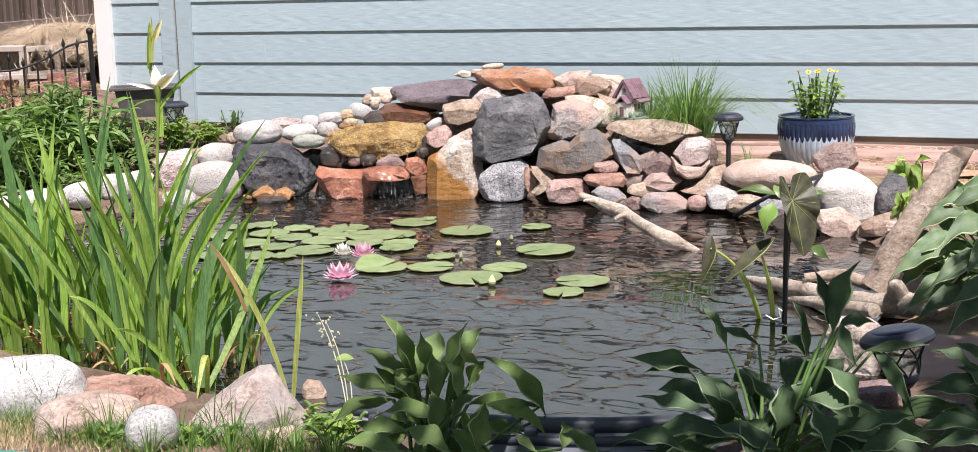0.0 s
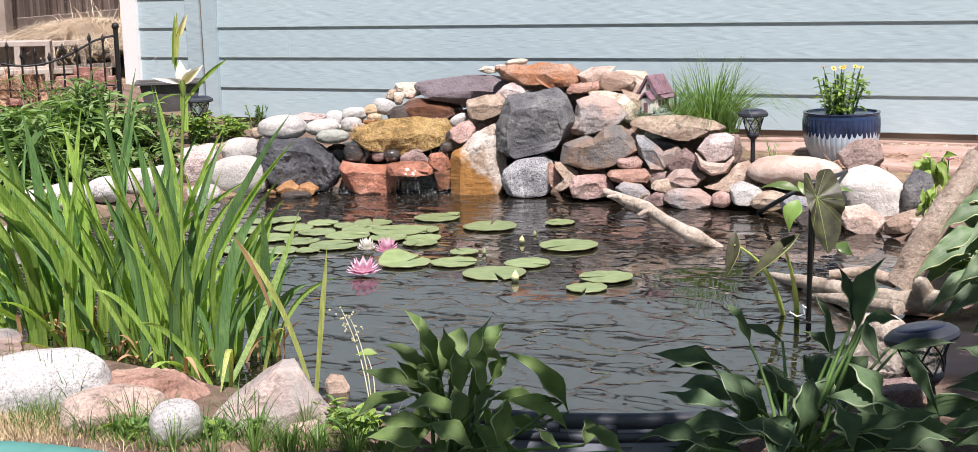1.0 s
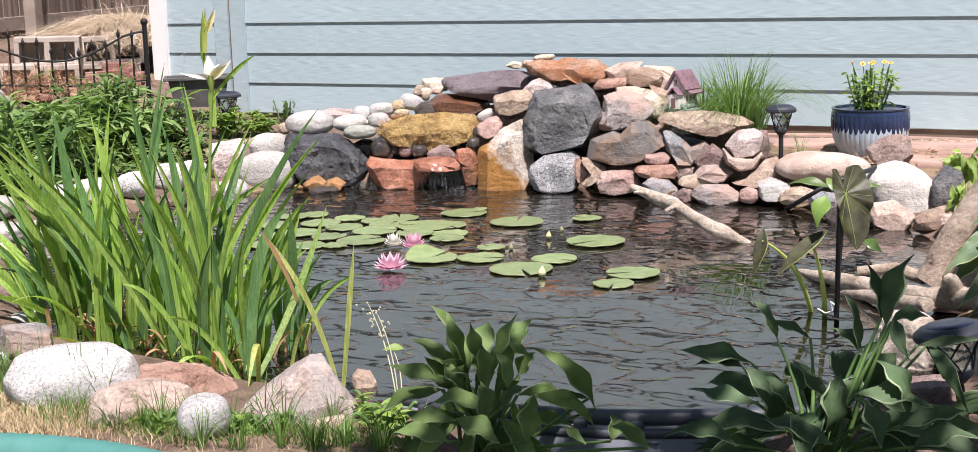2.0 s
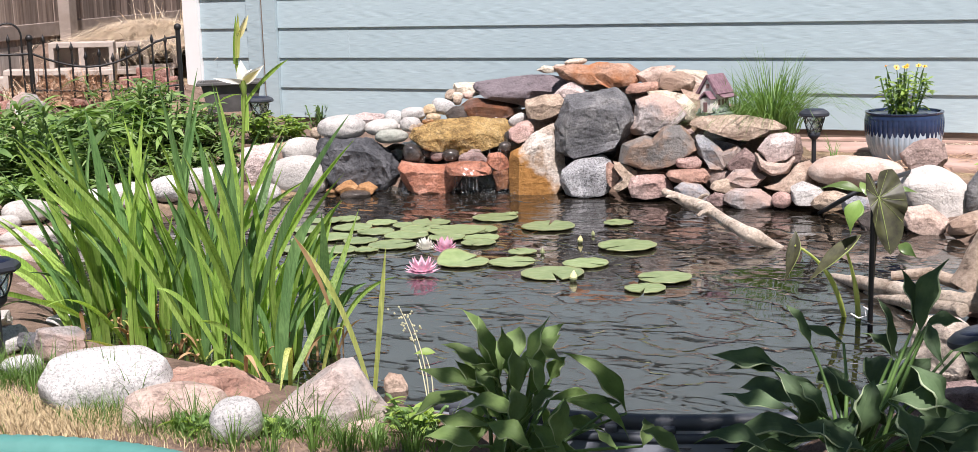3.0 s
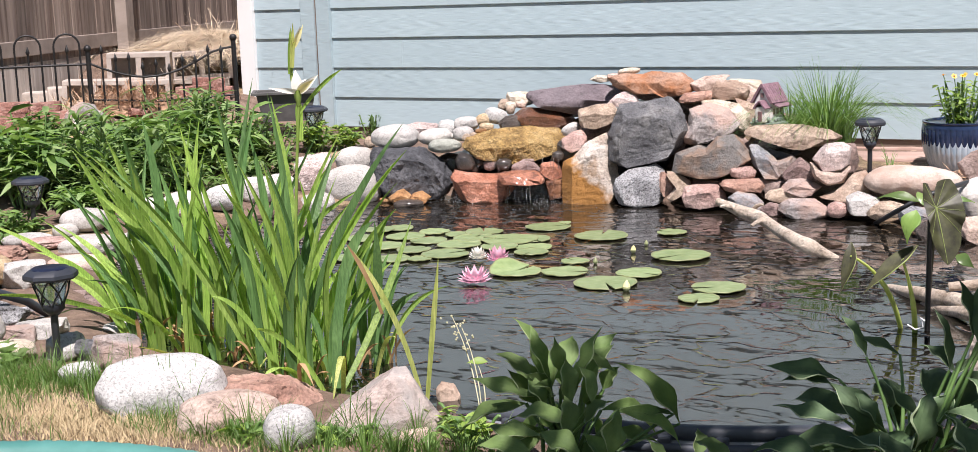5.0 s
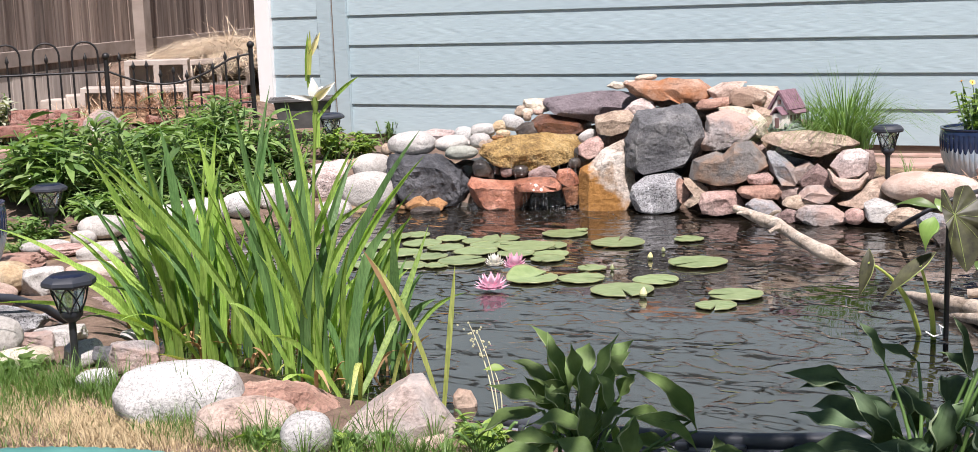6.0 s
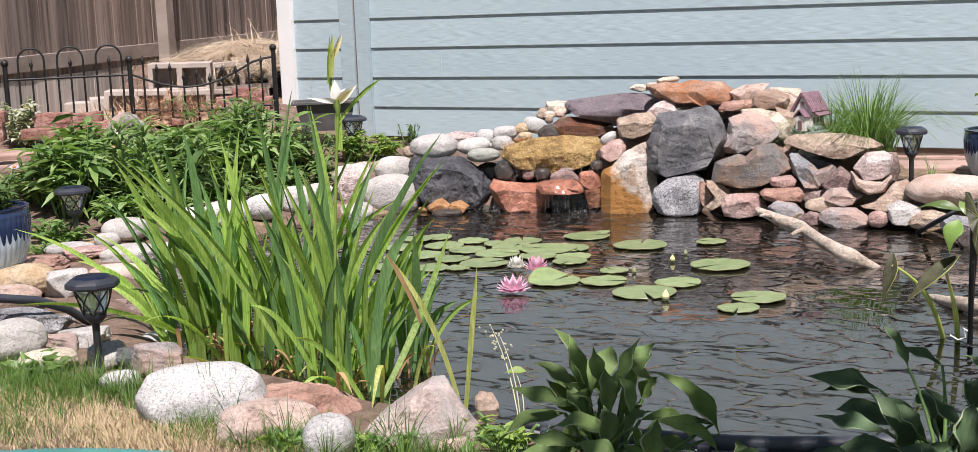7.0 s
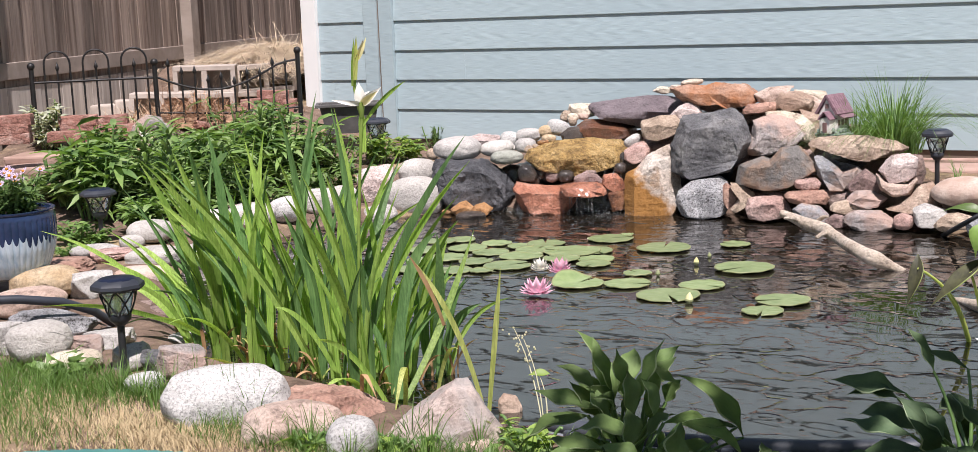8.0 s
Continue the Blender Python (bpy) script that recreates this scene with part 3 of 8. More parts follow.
stone('cobble', TAN, (-3.64, 6.34, 0.427), (0.060, 0.064, 0.064), 30, 30, 0, 213, 3)
stone('cobble', CREAM, (-3.59, 6.32, 0.428), (0.060, 0.045, 0.041), 30, 0, 0, 214, 3)
stone('cobble', TAN, (-3.58, 6.30, 0.407), (0.044, 0.047, 0.047), 30, 0, 0, 215, 3)
stone('cobble', PINKTAN, (-3.56, 6.38, 0.427), (0.057, 0.043, 0.038), 29, 0, 0, 216, 3)
stone('cobble', TAN, (-3.70, 6.06, 0.289), (0.043, 0.047, 0.047), 31, 40, 0, 217, 3)
stone('cobble', ORANGE, (-3.64, 6.10, 0.320), (0.059, 0.044, 0.028), 31, 0, 0, 218, 3)
stone('cobble', TAN, (-3.67, 6.08, 0.301), (0.040, 0.031, 0.031), 31, 0, 0, 219, 3)
stone('cobble', PALE, (-3.80, 6.06, 0.294), (0.053, 0.040, 0.031), 32, 0, 0, 220, 3)
crag(CREAM, (-3.60, 6.44, 0.453), (0.145, 0.136, 0.071), 29, 221, [(0.1, -1), (1, -0.8), (0.9, 0.85), (-0.1, 1), (-0.9, 0.9), (-1, -0.65)])
crag(WETGAP, (-3.54, 6.26, 0.351), (0.157, 0.092, 0.072), 30, 222, [(-0.8, -1), (0.6, -0.95), (1, 0.1), (0.4, 1), (-0.5, 0.9), (-1, -0.1)])
crag(WETGAP, (-3.65, 5.96, 0.187), (0.103, 0.082, 0.092), 31, 223, [(-0.8, -0.85), (0.6, -1), (1, -0.4), (0.5, 0.7), (-0.5, 1), (-1, 0.2)], 'glossy wet black stone in the splash', rugged=0.4)
# backing stone: the dark under the algae ledge is put into its colour
crag(WETGAP, (-3.61, 6.28, 0.146), (0.623, 0.214, 0.149), 30, 224, [(-0.85, -0.75), (0.05, -1), (1, -0.95), (1, 0.65), (0.05, 0.65), (-0.65, 1), (-1, 0.5)])
crag(WETGAP, (-3.81, 6.06, 0.156), (0.135, 0.108, 0.120), 32, 225, [(-0.1, -1), (1, -0.85), (0.85, 0.75), (-0.05, 1), (-1, 0.4)])
crag(ORANGE, (-3.90, 5.74, 0.036), (0.115, 0.175, 0.068), 34, 226, [(-0.5, -1), (1, -0.75), (0.9, 0.15), (0.35, 1), (-0.2, 0.75), (-1, -0.25)])
crag(ORANGE, (-3.80, 5.76, 0.030), (0.113, 0.151, 0.059), 33, 227, [(-0.6, -1), (0.55, -0.8), (1, 0.1), (0.25, 1), (-0.55, 0.65), (-1, -0.35)])
stone('cobble', WETGAP, (-3.81, 5.68, 0.007), (0.150, 0.112, 0.049), 34, 0, 0, 228, 4)
stone('cobble', ORANGE, (-3.98, 5.76, 0.009), (0.092, 0.069, 0.031), 35, 0, 0, 229, 3)
stone('cobble', WETGAP, (-3.61, 6.02, 0.176), (0.068, 0.051, 0.050), 31, 0, 0, 230, 3)
stone('cobble', DARKPINK, (-3.54, 6.01, 0.164), (0.067, 0.055, 0.055), 30, 0, 0, 231, 3)
stone('cobble', WETGAP, (-3.47, 6.02, 0.168), (0.085, 0.064, 0.061), 30, 0, 0, 232, 3)
stone('cobble', WETGAP, (-3.63, 5.99, 0.148), (0.055, 0.050, 0.050), 31, 0, 0, 233, 3)
stone('cobble', BROWN, (-3.38, 6.10, 0.182), (0.073, 0.055, 0.031), 29, 0, 0, 234, 3)
stone('cobble', WETGAP, (-3.19, 6.06, 0.211), (0.060, 0.054, 0.054), 28, 0, 0, 235, 3)
crag(MOSSGOLD, (-3.50, 6.18, 0.251), (0.492, 0.346, 0.166), 30, 236, [(-0.95, -0.25), (-0.8, -0.55), (-0.45, -0.75), (0.05, -1), (0.45, -0.8), (0.8, -0.45), (1, -0.1), (1, 0.5), (0.85, 0.85), (0.3, 1), (-0.35, 0.95), (-0.65, 0.7), (-0.9, 0.55), (-1, 0.2)], 'wide flat waterfall ledge covered in golden wet algae', lean=0.3)
crag(REDROCK, (-3.55, 5.94, 0.073), (0.303, 0.224, 0.175), 31, 237, [(-0.8, -0.05), (-0.6, -0.85), (0, -1), (0.8, -0.85), (1, 0), (1, 0.6), (0.3, 0.65), (-0.5, 0.75), (-1, 1)], 'wet red sandstone block under the waterfall', lean=0.12)
crag(REDROCK, (-3.33, 5.95, 0.122), (0.219, 0.208, 0.059), 29, 238, [(-0.95, -0.85), (0.3, -1), (0.95, -0.9), (1, 0.35), (0.65, 0.9), (-0.1, 1), (-1, 0.7)], 'thin red stone ledge that water runs over', lean=0.15)
# damp stone behind the thin ledge, coloured near-black for the hollow's shade
crag(WETGAP, (-3.32, 6.08, 0.041), (0.281, 0.094, 0.117), 29, 239, [(-1, -0.95), (1, -1), (1, 1), (0.25, 0.95), (-0.95, 0.95)])
crag(DARKPINK, (-3.36, 6.04, 0.153), (0.152, 0.090, 0.070), 29, 240, [(0.85, -1), (1, -0.3), (0.6, 0.75), (-0.2, 1), (-0.8, 0.5), (-1, -0.7)])
crag(REDROCK, (-3.21, 6.02, 0.148), (0.110, 0.088, 0.087), 28, 241, [(-0.05, -1), (1, -0.75), (0.85, 0.35), (0.25, 1), (-0.75, 0.85), (-1, -0.25)])
crag(WETRUST, (-3.19, 6.02, 0.065), (0.093, 0.074, 0.114), 28, 242, [(-0.6, -1), (0.95, -0.85), (1, 0.65), (0, 1), (-1, 0.7)])
crag(WETRUST, (-3.43, 6.38, 0.365), (0.302, 0.247, 0.103), 28, 243, [(-0.85, -0.75), (-0.35, -1), (0.05, -0.75), (0.9, -0.95), (1, -0.2), (0.65, 0.65), (0.1, 0.85), (-0.65, 1), (-1, 0.5)], 'rust-stained wet stone ledge under the top slab', lean=0.2)
# wet stone whose dark colour also stands for shade under the rusty ledge
crag(WETGAP, (-3.42, 6.36, 0.309), (0.276, 0.109, 0.057), 28, 244, [(-0.8, -0.5), (1, -1), (0.95, 0.8), (-0.3, 1), (-1, 0.65)])
crag(PURPLE, (-3.31, 6.50, 0.448), (0.476, 0.405, 0.149), 27, 245, [(-0.95, 0.1), (-0.8, -0.25), (-0.25, -0.7), (0.1, -1), (0.2, -0.5), (0.5, -0.25), (0.85, 0.1), (1, 0.5), (0.9, 0.75), (0.55, 1), (0.2, 1), (-0.3, 0.85), (-0.9, 0.65), (-1, 0.45)], 'purple-grey flat slate slab capping the waterfall', lean=0.34, rugged=0.5)
crag(WETGAP, (-3.47, 6.62, 0.377), (0.216, 0.126, 0.079), 28, 246, [(-0.85, -0.35), (1, -1), (0.95, 0.4), (-1, 1)])
crag(BROWN, (-3.09, 6.34, 0.285), (0.208, 0.166, 0.151), 26, 247, [(-0.65, -1), (0.55, -0.9), (1, 0), (0.55, 1), (-1, 0.65)])
crag(PALEPINK, (-2.96, 6.32, 0.462), (0.158, 0.104, 0.081), 25, 248, [(-0.15, -1), (0.7, -0.65), (1, -0.25), (0.7, 0.6), (0.15, 1), (-0.55, 0.65), (-1, -0.35)], lean=0.15)
crag(TAN, (-3.05, 6.22, 0.392), (0.185, 0.185, 0.120), 26, 249, [(-1, -0.25), (-0.8, -1), (-0.05, -0.85), (0.9, -0.4), (1, 0.5), (0.8, 1), (-0.05, 0.95), (-0.95, 0.6)], lean=0.16)
stone('cobble', GRANITE, (-3.18, 6.18, 0.330), (0.094, 0.071, 0.058), 27, -25, 0, 250, 3)
crag(PINK, (-3.13, 6.12, 0.280), (0.123, 0.099, 0.110), 27, 251, [(-0.95, -0.55), (-0.4, -1), (0.75, -0.6), (1, 0.25), (0.7, 1), (-0.15, 0.8), (-1, 0.2)])
crag(WETGAP, (-3.17, 6.16, 0.231), (0.129, 0.103, 0.122), 27, 252, [(-1, -0.75), (-0.45, -1), (1, -0.1), (0.05, 0), (-0.4, 1), (-0.95, 0.65)])
crag(WHITERUST, (-3.02, 6.08, 0.153), (0.269, 0.215, 0.333), 26, 253, [(-0.1, 0.8), (-0.55, 0.4), (-0.95, 0.25), (-1, -0.95), (-0.25, -1), (0.75, -1), (0.85, -0.85), (1, -0.2), (0.75, 0.35), (0.7, 0.85), (0.55, 1)], 'tall pale stone stained orange by running water', lean=0.03, rugged=0.8)
crag(DARK, (-2.75, 6.14, 0.330), (0.351, 0.281, 0.309), 24, 254, [(-0.8, 0.65), (-1, 0), (-1, -0.8), (-0.75, -1), (-0.05, -0.85), (0.5, -0.8), (0.85, -0.4), (1, 0.05), (0.9, 0.5), (0.75, 0.85), (0.55, 1), (-0.05, 0.9), (-0.7, 0.85)], 'big square dark grey boulder stacked in the pile', lean=0.05)
crag(BLACK, (-2.84, 6.32, 0.150), (0.303, 0.148, 0.116), 24, 255, [(-1, -1), (1, -0.7), (0.8, 1), (-0.9, 0.75)])
crag(GRANITEDK, (-2.75, 6.03, 0.095), (0.230, 0.184, 0.192), 25, 256, [(-1, -0.25), (-0.8, -0.85), (-0.2, -1), (0.85, -0.9), (1, -0.1), (0.95, 0.65), (0.65, 1), (0.25, 0.9), (-0.4, 0.75), (-0.9, 0.35)], rugged=0.7)
crag(REDTAN, (-2.61, 6.02, 0.105), (0.079, 0.063, 0.125), 23, 257, [(-0.8, -0.5), (-0.15, -1), (1, -0.25), (0.3, 0.7), (-0.55, 1), (-1, 0.55)])
crag(TAN, (-2.54, 6.00, 0.101), (0.113, 0.090, 0.145), 23, 258, [(-0.2, 0.05), (-0.95, -0.7), (-0.65, -1), (0.3, -0.45), (1, 0.2), (0, 0.85), (-1, 1)])
crag(PINK, (-2.41, 5.98, 0.066), (0.204, 0.139, 0.109), 22, 259, [(-1, 0), (-0.9, -0.8), (-0.25, -1), (0.8, -0.7), (1, -0.15), (0.55, 0.9), (-0.3, 1), (-0.85, 0.8)], lean=0.14)
crag(RUSTTOP, (-2.86, 6.46, 0.528), (0.447, 0.297, 0.124), 24, 260, [(-0.9, 0.1), (-0.7, -0.3), (-0.4, -0.6), (0, -0.45), (0.3, -1), (0.6, -0.75), (0.9, -0.55), (1, -0.05), (0.7, 0.85), (0.3, 0.9), (0, 1), (-0.25, 0.8), (-0.65, 0.9), (-1, 0.6)], 'flat rust-orange sandstone slab on top of the rocks', lean=0.2)
crag(CREAM, (-3.17, 6.50, 0.551), (0.103, 0.085, 0.041), 26, 261, [(-0.05, -1), (1, -0.6), (0.75, 0.75), (-0.3, 1), (-1, -0.15)])
stone('cobble', CREAM, (-3.01, 6.50, 0.589), (0.114, 0.086, 0.034), 25, -5, 0, 262, 3)
stone('cobble', PINKTAN, (-3.09, 6.50, 0.565), (0.078, 0.058, 0.025), 25, 0, 0, 263, 3)
crag(BROWN, (-2.91, 6.56, 0.465), (0.370, 0.131, 0.091), 24, 264, [(-0.85, -0.1), (0, -0.9), (1, -1), (0.65, 0.4), (-1, 1)])
crag(PINKTAN, (-2.59, 6.52, 0.528), (0.180, 0.193, 0.081), 22, 265, [(-0.75, -1), (0.05, -0.95), (0.4, 0.15), (1, 1), (-0.25, 0.9), (-1, 0.2)], lean=0.2)
crag(TANROCK, (-2.48, 6.50, 0.502), (0.193, 0.174, 0.091), 21, 266, [(-1, -0.65), (-0.55, -0.95), (0.85, -1), (1, 0.2), (0.2, 0.9), (-0.85, 1)], lean=0.2)
crag(CREAM, (-2.44, 6.62, 0.518), (0.164, 0.112, 0.058), 20, 267, [(-0.65, -0.9), (1, -1), (0.8, 0.65), (-1, 1)])
crag(REDTAN, (-2.63, 6.42, 0.471), (0.164, 0.131, 0.055), 22, 268, [(-0.15, -1), (1, -0.4), (0.95, 1), (-0.55, 0.7), (-1, -0.95)])
crag(CREAM, (-2.46, 6.40, 0.386), (0.228, 0.182, 0.160), 21, 269, [(0.1, 0.15), (0.35, -0.75), (0.8, -1), (1, -0.1), (0.6, 0.6), (-0.25, 1), (-1, 0.85)], lean=0.2)
crag(TANROCK, (-2.37, 6.46, 0.390), (0.131, 0.105, 0.150), 20, 270, [(-0.1, -1), (1, -0.6), (0.35, 0.65), (-1, 1)])
crag(GREYPINK, (-2.49, 6.26, 0.364), (0.273, 0.219, 0.185), 22, 271, [(-0.7, -0.1), (-1, -0.8), (-0.7, -1), (-0.2, -1), (0.25, -0.6), (0.85, -0.3), (1, 0), (0.6, 0.7), (0, 1), (-0.65, 0.7)], 'grey and pink veined boulder in the pile', lean=0.2)
crag(BROWN, (-2.63, 6.24, 0.303), (0.084, 0.067, 0.177), 23, 272, [(-1, -1), (0.25, -1), (1, 0.25), (0.45, 1), (-0.8, 0.75)])
crag(SLATEDARK, (-2.41, 6.10, 0.231), (0.354, 0.247, 0.193), 22, 273, [(-1, -0.65), (-0.6, -0.9), (0, -1), (0.65, -0.5), (1, -0.05), (0.85, 0.4), (0.6, 1), (0.1, 0.95), (-0.2, 0.4), (-0.4, 0.55), (-0.9, 0.2)], 'dark slate boulder lying in the rock pile', lean=0.08, rugged=0.6)
crag(BROWN, (-2.48, 6.36, 0.192), (0.381, 0.201, 0.210), 21, 274, [(-0.85, -1), (0.4, -1), (1, -0.15), (0.75, 1), (-0.05, 0.8), (-1, 0.7)])
crag(TANROCK, (-2.09, 6.25, 0.312), (0.437, 0.237, 0.106), 18, 275, [(-1, 0.15), (-0.65, -0.3), (-0.15, -0.75), (0.35, -1), (0.9, -0.6), (1, -0.1), (0.7, 0.55), (0.2, 1), (-0.65, 1), (-1, 0.7)], 'long flat tan ledge stone under the little house', lean=0.22)
# near-black backing: shade below the house's ledge, painted as stone colour
crag(WETGAP, (-2.18, 6.42, 0.197), (0.288, 0.182, 0.162), 19, 276, [(-0.8, -0.95), (1, -1), (1, 0.7), (-1, 1)])
crag(BLUEGREY, (-2.15, 6.16, 0.209), (0.200, 0.160, 0.164), 19, 277, [(-0.85, -0.1), (-0.4, -0.9), (0.45, -1), (0.45, -0.5), (1, 0), (0.9, 0.35), (0.2, 0.05), (-0.2, 0.5), (-0.7, 0.95), (-1, 1)], lean=0.16)
crag(PINK, (-2.25, 6.04, 0.170), (0.119, 0.072, 0.057), 20, 278, [(-0.6, -0.95), (0.8, -1), (1, 0.2), (0.6, 1), (-0.75, 0.65), (-1, -0.15)])
crag(REDTAN, (-2.24, 6.01, 0.114), (0.196, 0.135, 0.065), 20, 279, [(-0.75, -0.75), (0.85, -1), (1, 0.05), (0.8, 1), (-0.75, 0.95), (-1, 0.35)])
crag(REDTAN, (-2.45, 6.10, 0.110), (0.179, 0.084, 0.044), 22, 280, [(-0.9, -1), (1, -0.85), (0.85, 1), (-1, 0.6)])
crag(DARKPINK, (-2.01, 6.10, 0.177), (0.158, 0.127, 0.123), 18, 281, [(-0.85, -0.8), (-0.2, -1), (1, -0.75), (0.85, 0.15), (0.05, 1), (-1, -0.15)])
crag(BROWN, (-2.09, 6.16, 0.092), (0.277, 0.104, 0.093), 19, 282, [(-0.8, -0.95), (0.8, -1), (1, 0.45), (0, 0.95), (-1, 1)])
crag(PALEPINK, (-1.86, 6.10, 0.245), (0.158, 0.142, 0.126), 17, 283, [(-0.6, -0.95), (0.25, -1), (0.95, -0.55), (1, 0.7), (0.55, 1), (-0.4, 0.9), (-1, -0.1)], lean=0.16)
crag(PINKTAN, (-1.85, 6.04, 0.181), (0.170, 0.154, 0.096), 17, 284, [(-0.85, -0.25), (-0.2, -1), (0.65, -0.8), (1, 0.65), (0.55, 0), (-0.5, 0.2), (-1, 1)])
crag(BROWN, (-1.79, 6.16, 0.232), (0.059, 0.047, 0.133), 16, 285, [(-0.8, -0.85), (0.45, -1), (1, -0.1), (0.45, 1), (-1, 1)])
crag(TAN, (-2.04, 5.99, 0.086), (0.181, 0.112, 0.058), 19, 286, [(-0.5, -1), (0.75, -0.85), (1, -0.25), (0.6, 0.5), (-0.15, 1), (-0.8, 0.55), (-1, -0.4)])
crag(GREYPINK, (-1.98, 6.02, 0.114), (0.178, 0.146, 0.083), 18, 287, [(-0.1, -1), (0.65, -0.6), (1, 0.2), (0.2, 1), (-0.55, 0.9), (-1, -0.05)])
crag(TANROCK, (-1.77, 6.02, 0.131), (0.232, 0.170, 0.133), 16, 288, [(-0.15, -1), (0.9, -0.75), (1, -0.1), (0.65, 1), (0.25, 0.85), (-0.1, 0.15), (-0.45, -0.4), (-1, -0.8)], lean=0.2)
crag(BLUEGREY, (-2.20, 5.95, 0.057), (0.161, 0.112, 0.088), 20, 289, [(-0.55, -0.8), (0.75, -1), (1, -0.35), (0.45, 0.65), (-0.45, 1), (-1, 0.35)])
crag(DARKPINK, (-2.08, 5.93, 0.029), (0.092, 0.073, 0.061), 19, 290, [(-0.55, -1), (1, -0.65), (0.9, 0.65), (-0.1, 1), (-1, 0.1)])
crag(GREYPINK, (-1.93, 5.92, 0.041), (0.223, 0.109, 0.085), 18, 291, [(-0.7, -1), (0.85, -1), (1, -0.3), (0.4, 1), (-0.55, 1), (-1, 0.3)], lean=0.18)
stone('cobble', PINK, (-1.78, 5.91, 0.043), (0.086, 0.077, 0.070), 17, 0, 0, 292, 3)
crag(GRANITE, (-1.67, 5.93, 0.076), (0.142, 0.114, 0.099), 16, 293, [(-0.9, -0.95), (0.05, -1), (1, -0.25), (0.8, 0.45), (-0.35, 1), (-1, 0.55)], lean=0.15)
crag(TAN, (-2.57, 6.58, 0.420), (0.393, 0.175, 0.121), 21, 294, [(-0.85, -0.65), (0.1, -1), (1, -0.85), (0.95, 0.55), (0.25, 1), (-0.6, 0.85), (-1, 0.1)])
crag(PINKTAN, (-2.42, 6.54, 0.476), (0.148, 0.145, 0.091), 20, 295, [(-0.7, -0.8), (0.6, -1), (1, 0.05), (0.2, 1), (-1, 0.9)])
stone('cobble', BEIGE, (-1.49, 6.02, 0.160), (0.405, 0.223, 0.138), 14, 3, 0, 296, 4, label='long rounded beige boulder at the pond edge')
crag(WHITEROCK, (-1.13, 5.82, 0.123), (0.268, 0.215, 0.217), 11, 297, [(-0.8, -0.4), (-0.05, -0.65), (0.5, -1), (1, -0.75), (0.95, 0.25), (0.6, 0.65), (0.2, 0.9), (-0.15, 1), (-0.65, 0.8), (-1, 0.45)], 'large pale smooth boulder at the pond edge', lean=0.12, rugged=0.3)
crag(BROWN, (-1.23, 6.10, 0.231), (0.186, 0.149, 0.145), 11, 298, [(-0.7, -0.65), (-0.15, -1), (0.85, -0.75), (1, -0.1), (0.85, 0.65), (0.45, 1), (-0.4, 0.75), (-1, 0.05)], lean=0.15)
crag(DARK, (-0.93, 5.76, 0.146), (0.122, 0.098, 0.166), 9, 299, [(-0.95, -1), (0.35, -0.85), (1, -0.1), (0.75, 0.7), (-0.3, 1), (-1, 0.2)])
crag(PINKTAN, (-1.11, 5.58, 0.049), (0.167, 0.133, 0.117), 11, 300, [(-1, -0.3), (0, -1), (0.75, -0.85), (1, 0.05), (0.1, 1), (-1, 0.8)], lean=0.2)
crag(TANROCK, (-0.93, 5.52, 0.067), (0.179, 0.139, 0.108), 10, 301, [(-0.9, -1), (-0.25, -1), (0.45, -0.55), (1, 0.3), (0.8, 1), (-0.35, 0.35), (-1, -0.3)], lean=0.2)
crag(TAN, (-1.55, 5.84, 0.063), (0.186, 0.102, 0.080), 15, 302, [(-0.4, -1), (0.55, -0.65), (1, 0.35), (0.2, 1), (-0.35, 0.95), (-1, -0.55)], lean=0.2)
crag(BLUEGREY, (-1.41, 5.76, 0.063), (0.146, 0.100, 0.078), 14, 303, [(-0.85, -0.8), (0.05, -1), (1, -0.45), (0.65, 0.75), (-0.4, 1), (-1, 0.2)], lean=0.2)
crag(WETGAP, (-1.29, 5.62, 0.024), (0.191, 0.111, 0.087), 13, 304, [(-0.65, -1), (1, -0.75), (0.95, 0.45), (-0.35, 1), (-1, 0.4)])
crag(TANROCK, (-1.66, 5.98, 0.066), (0.107, 0.085, 0.082), 15, 305, [(-1, -0.45), (0, -1), (1, -0.2), (0.25, 0.65), (-0.75, 1)])
crag(REDTAN, (-2.20, 2.68, 0.020), (0.307, 0.286, 0.162), 39, 306, [(-1, 0.3), (-0.55, -0.55), (0.45, -1), (1, -0.7), (0.9, -0.25), (0.6, 0.3), (0.15, 0.85), (-0.2, 1), (-0.6, 1), (-1, 0.95)], 'rough red sandstone slab on the pond bank', lean=0.25, rugged=1.7)
crag(TRIROCK, (-1.86, 2.64, 0.065), (0.326, 0.228, 0.226), 35, 307, [(-0.9, -0.85), (0.75, -1), (1, -0.7), (0.8, -0.15), (0.55, 0.35), (0.3, 0.95), (0.15, 1), (-0.15, 0.65), (-0.7, 0.1), (-1, -0.35)], 'pointed pink and grey boulder on the pond bank', lean=0.06, rugged=0.6)
